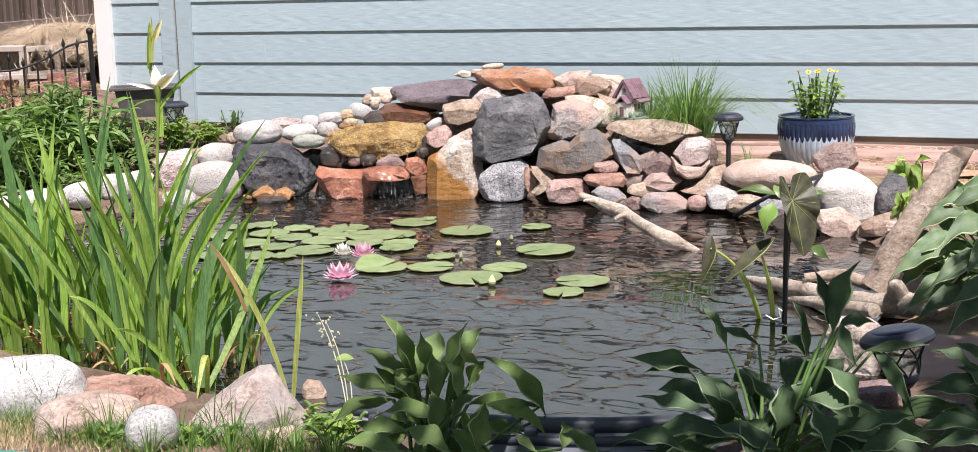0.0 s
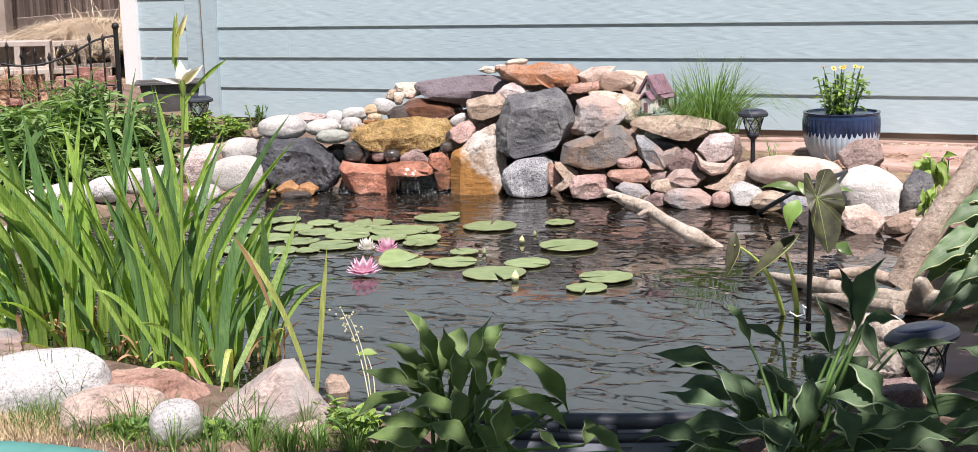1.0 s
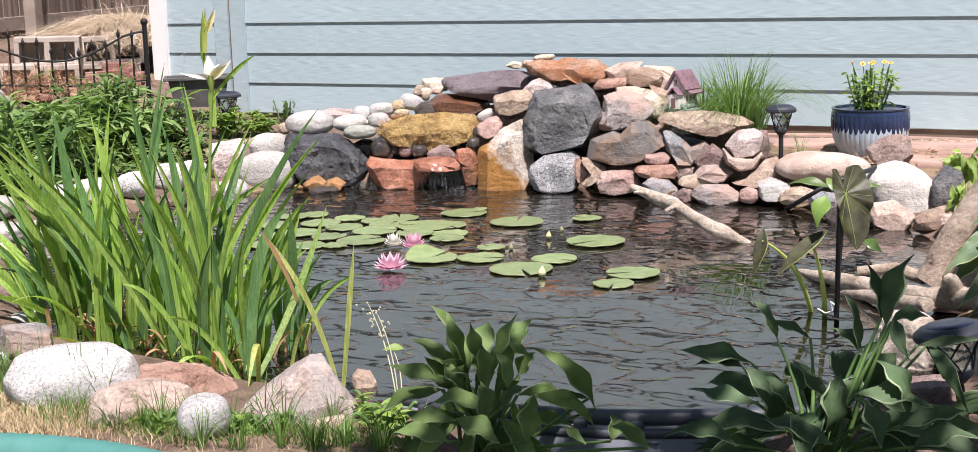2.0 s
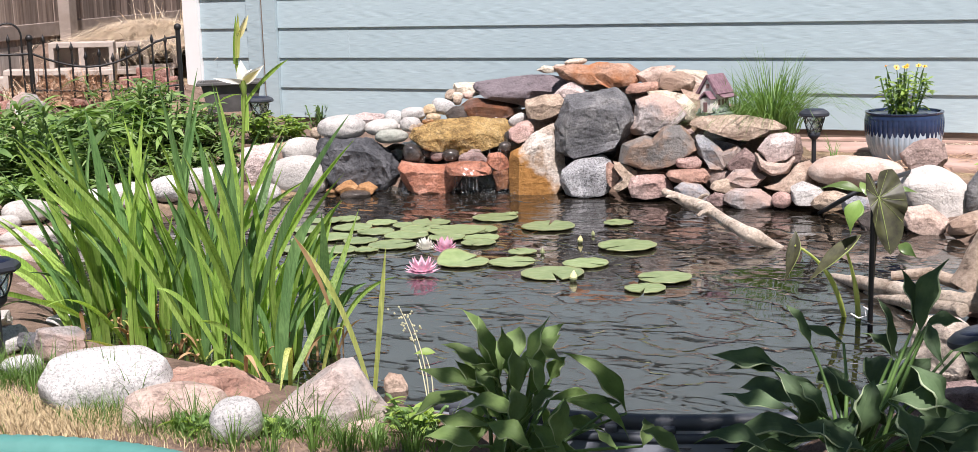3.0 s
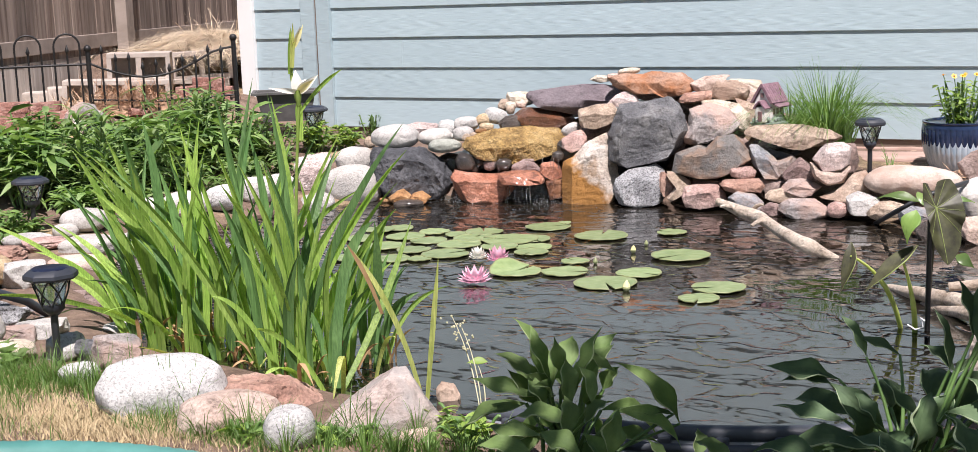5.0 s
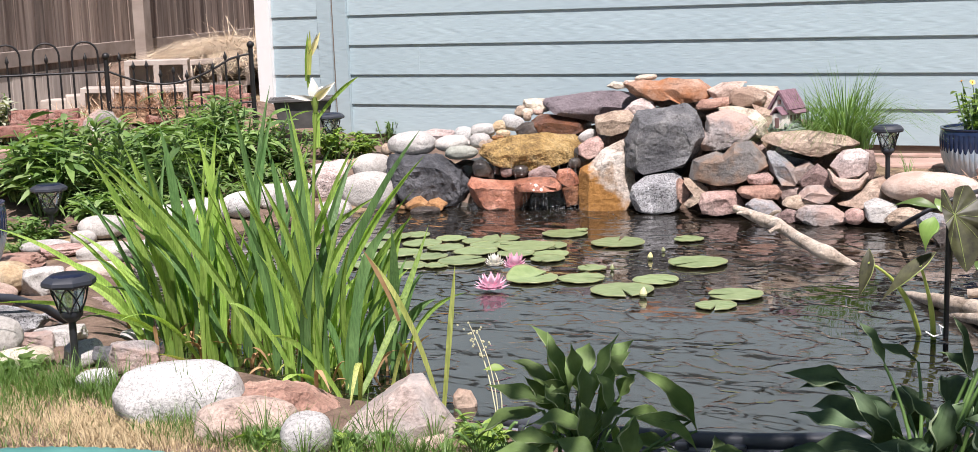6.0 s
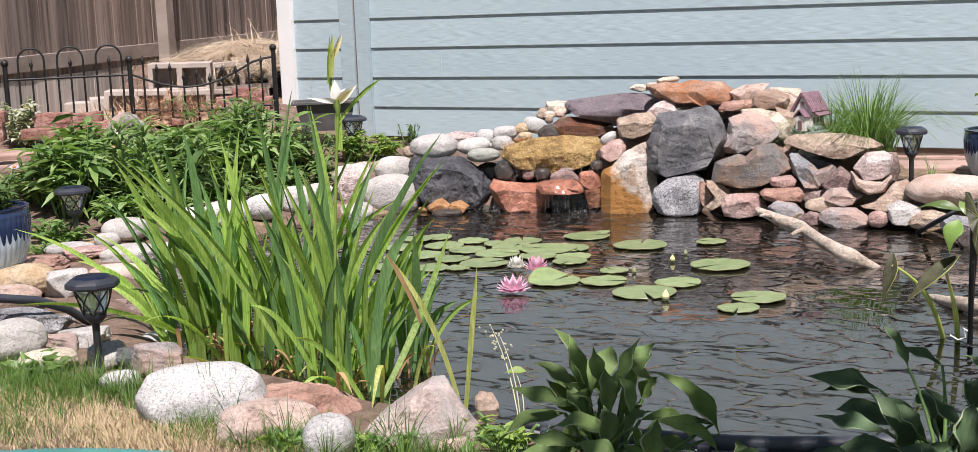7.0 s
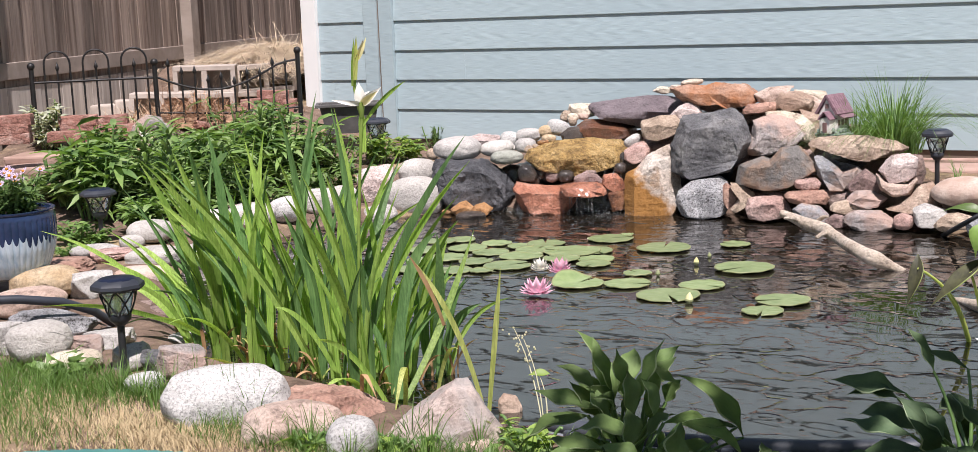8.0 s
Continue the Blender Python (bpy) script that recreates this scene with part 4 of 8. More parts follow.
crag(PINKTAN, (-2.18, 2.46, 0.069), (0.259, 0.173, 0.120), 42, 308, [(-0.8, -0.75), (0, -1), (0.8, -0.75), (1, -0.1), (0.8, 0.75), (0.25, 1), (-0.45, 0.95), (-0.85, 0.65), (-1, -0.05)], 'flat pinkish sandstone boulder beside the lawn', lean=0.2, rugged=0.4)
stone('cobble', WHITESTONE, (-1.97, 2.42, 0.081), (0.120, 0.102, 0.102), 39, -8, 0, 309, 3)
crag(TANROCK, (-1.91, 2.99, 0.015), (0.060, 0.048, 0.062), 33, 310, [(-0.9, -1), (0.8, -0.95), (1, -0.1), (0.5, 0.75), (-0.55, 1), (-1, 0.5)])
crag(WHITESTONE, (-2.46, 2.54, 0.087), (0.313, 0.209, 0.163), 44, 311, [(-1, -0.45), (-0.7, -1), (0.6, -0.9), (0.9, -0.6), (1, -0.05), (0.85, 0.65), (0.55, 0.95), (-0.3, 1), (-0.8, 0.85), (-1, 0.3)], 'big smooth white granite boulder beside the lawn', lean=0.2, rugged=0.25)
crag(DARKPINK, (-1.91, 2.52, 0.039), (0.128, 0.076, 0.059), 37, 312, [(-0.8, -0.8), (0.55, -1), (1, -0.35), (0.6, 0.6), (-0.1, 1), (-1, 0.25)])
stone('cobble', PALE, (-4.16, 5.72, 0.080), (0.303, 0.196, 0.206), 36, 0, 0, 20, 4)
stone('cobble', PALE, (-4.24, 5.86, 0.187), (0.213, 0.158, 0.133), 36, 0, 0, 21, 4)
stone('block', PALEPINK, (-4.43, 5.75, 0.123), (0.193, 0.161, 0.208), 38, 0, 0, 22, 4)
stone('cobble', GRANITE, (-4.26, 5.55, 0.007), (0.180, 0.150, 0.109), 38, 0, 0, 23, 4)
stone('cobble', PALE, (-4.45, 5.50, 0.090), (0.168, 0.140, 0.138), 39, 0, 0, 24, 4)
stone('cobble', PALE, (-4.45, 5.35, 0.096), (0.199, 0.165, 0.133), 40, 0, 0, 25, 4)
stone('cobble', PALE, (-0.74, 5.15, 0.040), (0.225, 0.166, 0.106), 8, 0, 0, 99, 4)
stone('block', PINKTAN, (-0.82, 5.40, 0.064), (0.157, 0.116, 0.076), 9, 0, 0, 100, 4)
stone('block', PALETAN, (-0.69, 3.69, 0.059), (0.162, 0.146, 0.154), 11, 0, 0.1, 101, 5, 'sunlit pale tan boulder beside the pond')
stone('block', DARKPINK, (-0.57, 3.28, 0.045), (0.136, 0.123, 0.079), 10, 0, 0.1, 102, 4)
stone('block', GREYPINK, (-0.54, 3.05, 0.044), (0.156, 0.141, 0.057), 10, 0, 0, 103, 4)
stone('block', TAN, (-1.68, 2.66, 0.037), (0.087, 0.078, 0.030), 32, 0, 0, 112, 3)
stone('block', GREYPINK, (-2.85, 2.77, 0.085), (0.150, 0.105, 0.093), 46, 8, 0.2, 113, 4)
stone('block', DARK, (-2.91, 2.73, 0.082), (0.079, 0.055, 0.080), 47, 0, 0, 114, 4)
stone('block', GRANITE, (-3.04, 2.77, 0.077), (0.129, 0.103, 0.074), 48, -6, 0.2, 115, 4)
stone('cobble', WHITESTONE, (-2.83, 2.61, 0.068), (0.111, 0.078, 0.051), 47, 0, 0, 116, 4)
stone('cobble', PALE, (-3.35, 2.70, 0.107), (0.192, 0.134, 0.125), 51, 0, 0, 117, 5)
stone('block', GRANITEDK, (-3.56, 2.95, 0.083), (0.329, 0.198, 0.095), 50, 6, 0.1, 118, 5)
stone('cobble', CREAM, (-3.20, 2.69, 0.068), (0.169, 0.118, 0.056), 50, 0, 0, 119, 4)
stone('cobble', PINKTAN, (-3.94, 3.14, 0.087), (0.268, 0.188, 0.102), 51, 0, 0, 120, 4)
stone('cobble', ORANGETAN, (-4.14, 3.39, 0.095), (0.261, 0.182, 0.119), 51, 0, 0, 121, 4)
stone('block', GRANITE, (-3.99, 3.47, 0.076), (0.164, 0.131, 0.118), 49, 0, 0, 122, 4)
stone('cobble', BEIGE, (-4.13, 3.84, 0.032), (0.215, 0.150, 0.085), 47, 0, 0, 123, 4)
stone('cobble', PALE, (-4.29, 4.07, 0.056), (0.246, 0.172, 0.093), 47, 0, 0, 124, 4)
stone('block', PINK, (-4.45, 4.00, 0.068), (0.201, 0.141, 0.051), 48, 0, 0, 125, 4)
stone('cobble', GRANITE, (-4.60, 4.03, 0.076), (0.205, 0.144, 0.048), 49, 0, 0, 126, 3)
stone('cobble', PALE, (-4.62, 4.26, 0.068), (0.111, 0.089, 0.069), 47, 0, 0, 127, 3)
stone('cobble', PALE, (-4.64, 4.39, 0.093), (0.214, 0.171, 0.107), 47, 0, 0, 128, 4)
stone('cobble', PALE, (-4.49, 4.62, 0.101), (0.216, 0.173, 0.125), 44, 0, 0, 129, 4)
stone('cobble', PALE, (-4.50, 4.88, 0.098), (0.234, 0.187, 0.116), 43, 0, 0, 130, 4)
stone('cobble', WHITESTONE, (-4.44, 5.07, 0.102), (0.178, 0.142, 0.122), 41, 0, 0, 131, 4)
stone('cobble', PALE, (-4.25, 4.32, 0.034), (0.241, 0.193, 0.088), 45, 0, 0, 132, 4)
stone('block', REDTAN, (-4.43, 3.73, 0.076), (0.231, 0.184, 0.053), 50, 0, 0, 133, 4)
stone('block', BROWN, (-3.81, 3.46, -0.002), (0.183, 0.146, 0.055), 48, 0, 0, 134, 4)
stone('block', DARKPINK, (-3.56, 3.32, -0.006), (0.130, 0.104, 0.042), 47, 0, 0, 135, 3)
stone('cobble', BEIGE, (-4.67, 3.67, 0.097), (0.157, 0.110, 0.094), 52, 0, 0, 136, 4)
stone('block', GRANITE, (-3.54, 2.75, 0.092), (0.120, 0.096, 0.110), 52, 0, 0, 137, 4)
stone('block', GRANITE, (-3.32, 2.94, 0.056), (0.166, 0.133, 0.074), 48, 4, 0.15, 138, 4)
stone('block', GREYPINK, (-3.35, 2.85, 0.066), (0.157, 0.126, 0.074), 50, -4, 0.2, 139, 4)
stone('block', BROWN, (-3.68, 3.49, -0.009), (0.181, 0.145, 0.062), 47, 0, 0.2, 140, 4)
stone('block', REDTAN, (-4.06, 3.70, -0.003), (0.171, 0.137, 0.051), 48, 6, 0.2, 141, 4)
stone('cobble', GRANITE, (-3.21, 3.14, 0.021), (0.120, 0.096, 0.059), 46, 0, 0, 142, 4)
stone('block', GRANITEDK, (-3.64, 3.20, 0.025), (0.130, 0.104, 0.067), 49, 0, 0.2, 143, 4)
stone('cobble', BEIGE, (-3.87, 3.82, -0.010), (0.145, 0.116, 0.056), 45, 0, 0, 144, 3)
stone('block', PINKTAN, (-1.73, 2.57, 0.051), (0.085, 0.068, 0.036), 34, 0, 0.2, 146, 3)
stone('cobble', PALE, (-1.71, 2.74, 0.030), (0.074, 0.059, 0.032), 32, 0, 0, 147, 3)
# ---- the back-left corner: board fence, iron fence, blocks ----


def ring_rock(at, yaw, r=0.062, t=0.040):
    """a rough weathered stone with a hollow worn through its middle"""
    vs, fs = [], []
    n, m = 40, 20
    for i in range(n):
        a = 2 * math.pi * i / n
        for k in range(m):
            b = 2 * math.pi * k / m
            q = Vector(((r + t * math.cos(b)) * math.cos(a), 0.85 * t * math.sin(b), (r * 0.9 + t * math.cos(b)) * math.sin(a)))
            q *= 1 + 0.16 * noise.noise(q * 22) + 0.10 * noise.noise(q * 55)
            vs.append(tuple(q))
    for i in range(n):
        for k in range(m):
            u, w = (i + 1) % n, (k + 1) % m
            fs.append((i * m + k, u * m + k, u * m + w, i * m + w))
    ob = solid("hollow_rock", vs, fs, GREYPINK, angle=40)
    ob.matrix_world = pose(*at, -14, 0, yaw)
    return tagged(ob, "rough pinkish-grey rock with a hollow in its middle by the fence", "stone")


ring_rock((-5.70, 5.45, 0.402), 46)


def board_fence():
    a, b = Vector((-6.55, 4.6, 0)), Vector((-8.9, 10.9, 0))
    way = (b - a).normalized()
    yaw = math.degrees(math.atan2(way.y, way.x))
    f = thing("board_fence", a, (0, 0, yaw), "weathered brown vertical-board timber fence", "fence")
    n = int((b - a).length / 0.128)
    rnd = random.Random(5)
    for i in range(n):
        z = 2.0 + rnd.uniform(-0.01, 0.01)
        bm = boxed((0.122, 0.018, z - 0.2), (i * 0.128, 0.035 + rnd.uniform(-0.003, 0.003), 0.2 + (z - 0.2) / 2))
        part("board", bm, FENCEWOOD, f, smooth=False)
        part("base_board", boxed((0.123, 0.014, 0.46), (i * 0.128, 0.020 + rnd.uniform(-0.002, 0.002), 0.41)), PALEBOARDS, f, "pale grey lower board", smooth=False)
    for z in (0.735, 1.75):
        part("rail", boxed(((b - a).length, 0.027, 0.10), ((b - a).length / 2, 0.0125, z), bevel=0.004), GREYWOOD, f, "grey weathered rail")
    for s in (0.62, 3.46, 6.1):
        part("post", boxed((0.13, 0.09, 2.0), (s, -0.047, 1.2), bevel=0.006), GREYWOOD, f, "grey weathered post")


board_fence()


def iron_fence():
    """garden edging fence: three hooped bays, then a swooping bay with spear tips"""
    a, m, b = Vector((-6.58, 5.42, 0.255)), Vector((-6.12, 5.92, 0.245)), Vector((-5.52, 6.48, 0.235))
    f = thing("iron_fence", (0, 0, 0), (0, 0, 0), "black wrought-iron garden fence with hoops and spear tips", "fence")

    def spear(p, z):
        bm = tube([(p.x, p.y, p.z), (p.x, p.y, z)], 0.0058, 6)
        tube([(p.x, p.y, z - 0.004), (p.x, p.y, z + 0.016), (p.x, p.y, z + 0.05)], [0.005, 0.012, 0.001], 6, bm=bm)
        part("bar", bm, IRON, f)

    for p, z in ((a, 0.755), (m, 0.745), (b, 0.775)):
        bm = tube([(p.x, p.y, p.z - 0.05), (p.x, p.y, z)], 0.014, 8)
        bmesh.ops.create_uvsphere(bm, u_segments=10, v_segments=8, radius=0.022, matrix=Matrix.Translation((p.x, p.y, z + 0.012)))
        part("post", bm, IRON, f)
    for k in range(3):
        c0, c1 = a.lerp(m, (k * 3 + 1.0) / 9.6), a.lerp(m, (k * 3 + 3.0) / 9.6)
        c, r = (c0 + c1) / 2, (c1 - c0).length / 2
        d = (c1 - c0).normalized()
        pts = [(c0.x, c0.y, 0.25)] + [tuple(c - d * r * math.cos(t) + Vector((0, 0, 0.775 - c.z + 1.0 * r * 2.0 * math.sin(t) / 2))) for t in np.linspace(0, math.pi, 13)] + [(c1.x, c1.y, 0.25)]
        part("hoop", tube(pts, 0.0058, 6), IRON, f)
        spear(a.lerp(m, (k * 3 + 2.0) / 9.6), 0.735)
    part("rail", tube([a + Vector((0, 0, 0.42)), m + Vector((0, 0, 0.425))], 0.007, 6), IRON, f)
    part("rail", tube([a + Vector((0, 0, 0.10)), m + Vector((0, 0, 0.10))], 0.007, 6), IRON, f)
    sw = [m.lerp(b, t) + Vector((0, 0, 0.43 - 0.10 * math.sin(math.pi * min(t * 1.15, 1.0)) + 0.07 * t * t)) for t in np.linspace(0, 1, 14)]
    part("rail", tube(sw, 0.007, 6), IRON, f)
    part("rail", tube([m + Vector((0, 0, 0.22)), m.lerp(b, 0.5) + Vector((0, 0, 0.20)), b + Vector((0, 0, 0.22))], 0.006, 6), IRON, f)
    for k in range(1, 11):
        p = m.lerp(b, k / 11)
        spear(p, 0.675 + 0.05 * math.cos(2 * math.pi * k / 11) - 0.02 + 0.03 * (k % 2))


iron_fence()


def hollow_block(at, yaw, tilt=0):
    """concrete block lying on its side, its two cores facing outwards"""
    bm = bmesh.new()
    for sx, w in ((-0.185, 0.03), (0.0, 0.035), (0.185, 0.03)):
        box(bm, (w, 0.19, 0.13), (sx, 0, 0))
    for sz in (-0.08, 0.08):
        box(bm, (0.40, 0.19, 0.033), (0, 0, sz), bevel=0.004)
    box(bm, (0.39, 0.02, 0.18), (0, 0.09, 0))
    ob = part("concrete_block", bm, BLOCK, None, smooth=False)
    ob.matrix_world = pose(*at, 0, tilt, yaw)
    tagged(ob, "hollow concrete block in a low garden wall", "block", "blocks in the low wall")


for p, tl in (((-6.673, 6.902, 0.587), 1), ((-6.482, 7.284, 0.576), -2), ((-6.647, 6.857, 0.411), 0), ((-6.470, 7.227, 0.397), 1), ((-6.803, 6.631, 0.430), 2)):
    hollow_block(p, 38, tl)


def brick(at, yaw, tilt=0):
    bm = boxed((0.20, 0.095, 0.058), bevel=0.005)
    for v in bm.verts:
        v.co += Vector((noise.noise(v.co * 30 + Vector(at)), noise.noise(v.co * 30 + Vector(at) * 2), noise.noise(v.co * 25))) * 0.004
    ob = part("brick", bm, BRICK, None)
    ob.matrix_world = pose(*at, 0, tilt, yaw)
    tagged(ob, "old red brick lying near the garden fence", "brick", "loose red bricks")


for p, y, tl in (((-5.972, 6.599, 0.407), 36, 2), ((-5.909, 6.722, 0.389), 40, 0), ((-6.003, 6.639, 0.461), 38, -2), ((-5.928, 6.772, 0.446), 35, 1), ((-5.960, 6.744, 0.503), 42, 3),
                 ((-6.182, 5.387, 0.429), 40, 2), ((-6.131, 5.520, 0.416), 42, -3), ((-6.152, 5.270, 0.396), 38, 0), ((-5.828, 6.050, 0.368), 55, 14), ((-5.987, 5.306, 0.382), 44, 3), ((-6.184, 5.385, 0.470), 39, 1), ((-6.111, 5.542, 0.456), 41, -2), ((-6.050, 5.536, 0.409), 40, 1), ((-5.978, 5.465, 0.372), 38, 0),
                 ((-6.063, 4.828, 0.431), 40, 0), ((-6.064, 4.826, 0.479), 41, 1), ((-6.054, 4.839, 0.523), 39, -1), ((-6.130, 4.660, 0.448), 40, 0), ((-6.127, 4.663, 0.495), 41, 1)):
    brick(p, y, tl)


def kerb_block(at, yaw):
    ob = part("concrete_kerb", boxed((0.52, 0.14, 0.16), bevel=0.012), BLOCK, None)
    ob.matrix_world = pose(*at, 0, 0, yaw)
    tagged(ob, "long pale concrete kerb block along the fence", "kerb block", "kerb blocks by the fence")


for p in ((-7.292, 6.451, 0.377), (-6.997, 6.751, 0.402)):
    kerb_block(p, 50)


def paver(at, size, yaw):
    bm = boxed(size, bevel=0.012)
    bmesh.ops.subdivide_edges(bm, edges=bm.edges[:], cuts=2, use_grid_fill=True)
    for v in bm.verts:
        v.co += Vector((noise.noise(v.co * 9 + Vector(at)), noise.noise(v.co * 9 - Vector(at)), 0.4 * noise.noise(v.co * 12 + Vector(at)))) * 0.02
    ob = part("flagstone", bm, FLAG, None)
    ob.matrix_world = pose(at[0], at[1], at[2] - 0.012, 0, 0, yaw)
    tagged(ob, "flat pinkish sandstone flag lying in the bed", "flagstone", "pink flagstones")


for p, s, y in (((-6.180, 5.227, 0.298), (0.5, 0.3, 0.05), 30), ((-7.153, 5.709, 0.345), (0.35, 0.2, 0.14), 40), ((-6.088, 4.998, 0.261), (0.4, 0.3, 0.05), 10),
                ((-1.730, 6.747, 0.165), (0.62, 0.28, 0.05), 5), ((-1.129, 6.755, 0.165), (0.8, 0.3, 0.05), 2), ((-1.061, 6.356, 0.157), (0.5, 0.26, 0.05), -8), ((-0.773, 6.676, 0.165), (0.7, 0.3, 0.05), 6),
                ((-1.251, 7.121, 0.165), (0.9, 0.18, 0.05), 0), ((-1.839, 7.107, 0.165), (0.5, 0.2, 0.05), 0), ((-0.401, 3.716, 0.044), (0.4, 0.4, 0.05), 20), ((-0.480, 4.479, 0.045), (0.5, 0.5, 0.05), 0)):
    paver(p, s, y)

STRAW = plain("dry_straw", (0.56, 0.44, 0.31), (0.78, 0.66, 0.50), 20, 0.85, change=0.1)


def straw(name, at, size, n, length, lay, mat, label, seed):
    rnd = random.Random(seed)
    vs, fs = [], []
    # the matted body of the heap under the loose blades
    for i in range(17):
        for j in range(17):
            u, v = (i - 8) / 6.5, (j - 8) / 6.5
            z = 0.55 * size[2] * max(-0.25, 1 - u * u - v * v) + 0.012 * noise.noise((i * 0.9, j * 0.9, seed))
            vs.append(Vector(at) + Vector((u * size[0] * 0.62, v * size[1] * 0.62, z - 0.01)))
    fs += [(i * 17 + j, i * 17 + 17 + j, i * 17 + 18 + j, i * 17 + 1 + j) for i in range(16) for j in range(16)]
    for _ in range(n):
        u, v = rnd.gauss(0, 0.45), rnd.gauss(0, 0.45)
        c = Vector(at) + Vector((u * size[0], v * size[1], 0))
        c.z += size[2] * max(0, 1 - u * u - v * v) * rnd.uniform(0.3, 1)
        d = Vector((rnd.gauss(0.5, 0.8), rnd.gauss(-0.3, 0.8), abs(rnd.gauss(0, lay)))).normalized()
        L = length * rnd.uniform(0.5, 1.2)
        s = d.cross(Vector((0, 0, 1))).normalized() * 0.0022
        bend = Vector((0, 0, -L * rnd.uniform(0, 0.35)))
        k = len(vs)
        for t in (0, 0.5, 1):
            p = c + d * L * t + bend * t * t
            vs += [p - s * (1 - 0.7 * t), p + s * (1 - 0.7 * t)]
        fs += [(k, k + 1, k + 3, k + 2), (k + 2, k + 3, k + 5, k + 4)]
    return tagged(solid(name, [tuple(v) for v in vs], fs, mat), label, "dry grass", kind="stuff")


straw("straw_heap", (-6.72, 7.60, 0.640), (0.72, 0.36, 0.17), 5200, 0.34, 0.03, STRAW, "heap of dry straw and dead grass by the fence", 3)
straw("dry_debris", (-1.161, 6.939, 0.165), (0.7, 0.25, 0.01), 260, 0.09, 0.05, STRAW, "dry leaf and straw litter on the flagstones", 6)
DRYGRASS = plain("dry_lawn_blades", (0.37, 0.28, 0.155), (0.58, 0.465, 0.285), 20, 0.85, change=0.1)
REDSTRAW = plain("red_brown_straw", (0.30, 0.17, 0.10), (0.52, 0.34, 0.22), 20, 0.85, change=0.15)
straw("dead_grass", (-6.146, 6.228, 0.402), (0.45, 0.4, 0.10), 1300, 0.18, 0.4, REDSTRAW, "dead red-brown grass behind the iron fence", 4)
straw("dead_grass", (-6.383, 6.151, 0.388), (0.4, 0.3, 0.05), 700, 0.16, 0.3, STRAW, "dead dry grass behind the iron fence", 7)
straw("dry_debris", (-1.027, 6.473, 0.164), (0.75, 0.30, 0.015), 1100, 0.06, 0.1, REDSTRAW, "red-brown dead leaf litter on the flagstones", 12)
straw("straw_heap", (-6.627, 7.622, 0.570), (0.35, 0.4, 0.2), 1500, 0.26, 0.3, STRAW, "dry straw hanging over the low block wall", 9)

# ---- loose garden things ----
GLAZE_BLUE = plain("dark_blue_glaze", (0.010, 0.018, 0.045), (0.026, 0.044, 0.105), 10, 0.18, bump=0.05)
GLAZE_PALE = plain("pale_blue_glaze", (0.27, 0.36, 0.45), (0.50, 0.57, 0.62), 14, 0.2, bump=0.06, stretch=(4, 4, 0.4))
POTSOIL = plain("potting_soil", (0.05, 0.04, 0.03), (0.16, 0.13, 0.10), 40, 0.95, bump=0.8)


def glazed_pot(at, r, h, seed):
    p = thing("flower_pot", at, (0, 0, seed * 20), "glazed ceramic pot, dark blue dripping over pale blue", "flower pot", "blue glazed pots")
    rnd = random.Random(seed)
    seg, n = 176, 16
    zs = [0, 0.02, 0.2, 0.42, 0.60, 0.8, 0.93, 1.0]
    rs = [0.66, 0.72, 0.84, 0.94, 0.985, 1.0, 0.985, 0.96]
    tongue = [rnd.uniform(0.07, 0.19) for _ in range(seg // 4)]
    vs, fs, sl = [], [], []
    for j in range(2 * n + 1):
        for i in range(seg):
            a = 2 * math.pi * i / seg
            edge = 0.66 - tongue[i // 4] * (0.0, 0.75, 1.0, 0.75)[i % 4]
            z = edge * j / n if j <= n else edge + (1 - edge) * (j - n) / n
            k = r * float(np.interp(z, zs, rs)) * (1 - 0.016 * (i % 4 == 0) * (z < 0.9))
            vs.append((k * math.cos(a), k * math.sin(a), z * h))
    for j in range(2 * n):
        for i in range(seg):
            q = (i + 1) % seg
            fs.append((j * seg + i, j * seg + q, (j + 1) * seg + q, (j + 1) * seg + i))
            sl.append(0 if j < n else 1)
    fs.append(tuple(range(seg))[::-1])
    sl.append(0)
    solid("body", vs, fs, [GLAZE_PALE, GLAZE_BLUE], p, angle=40, slots=sl)
    rim = lathe([(r * 0.96, h * 0.985), (r * 0.985, h), (r * 0.985, h * 1.03), (r * 0.9, h * 1.03), (r * 0.88, h * 0.9)], 48)
    part("rim", rim, GLAZE_BLUE, p, "dark blue glazed rim")
    part("soil", lathe([(r * 0.5, h * 0.88), (r * 0.885, h * 0.92), (r * 0.5, h * 0.945), (r * 0.05, h * 0.95)], 24), POTSOIL, p, "dark potting soil")
    return p


glazed_pot((-1.398, 6.500, 0.144), 0.174, 0.222, 1)
glazed_pot((-4.288, 3.364, 0.118), 0.172, 0.235, 4)

PLANTER = plain("dusty_dark_plastic", (0.055, 0.052, 0.050), (0.105, 0.10, 0.096), 14, 0.7, bump=0.3)


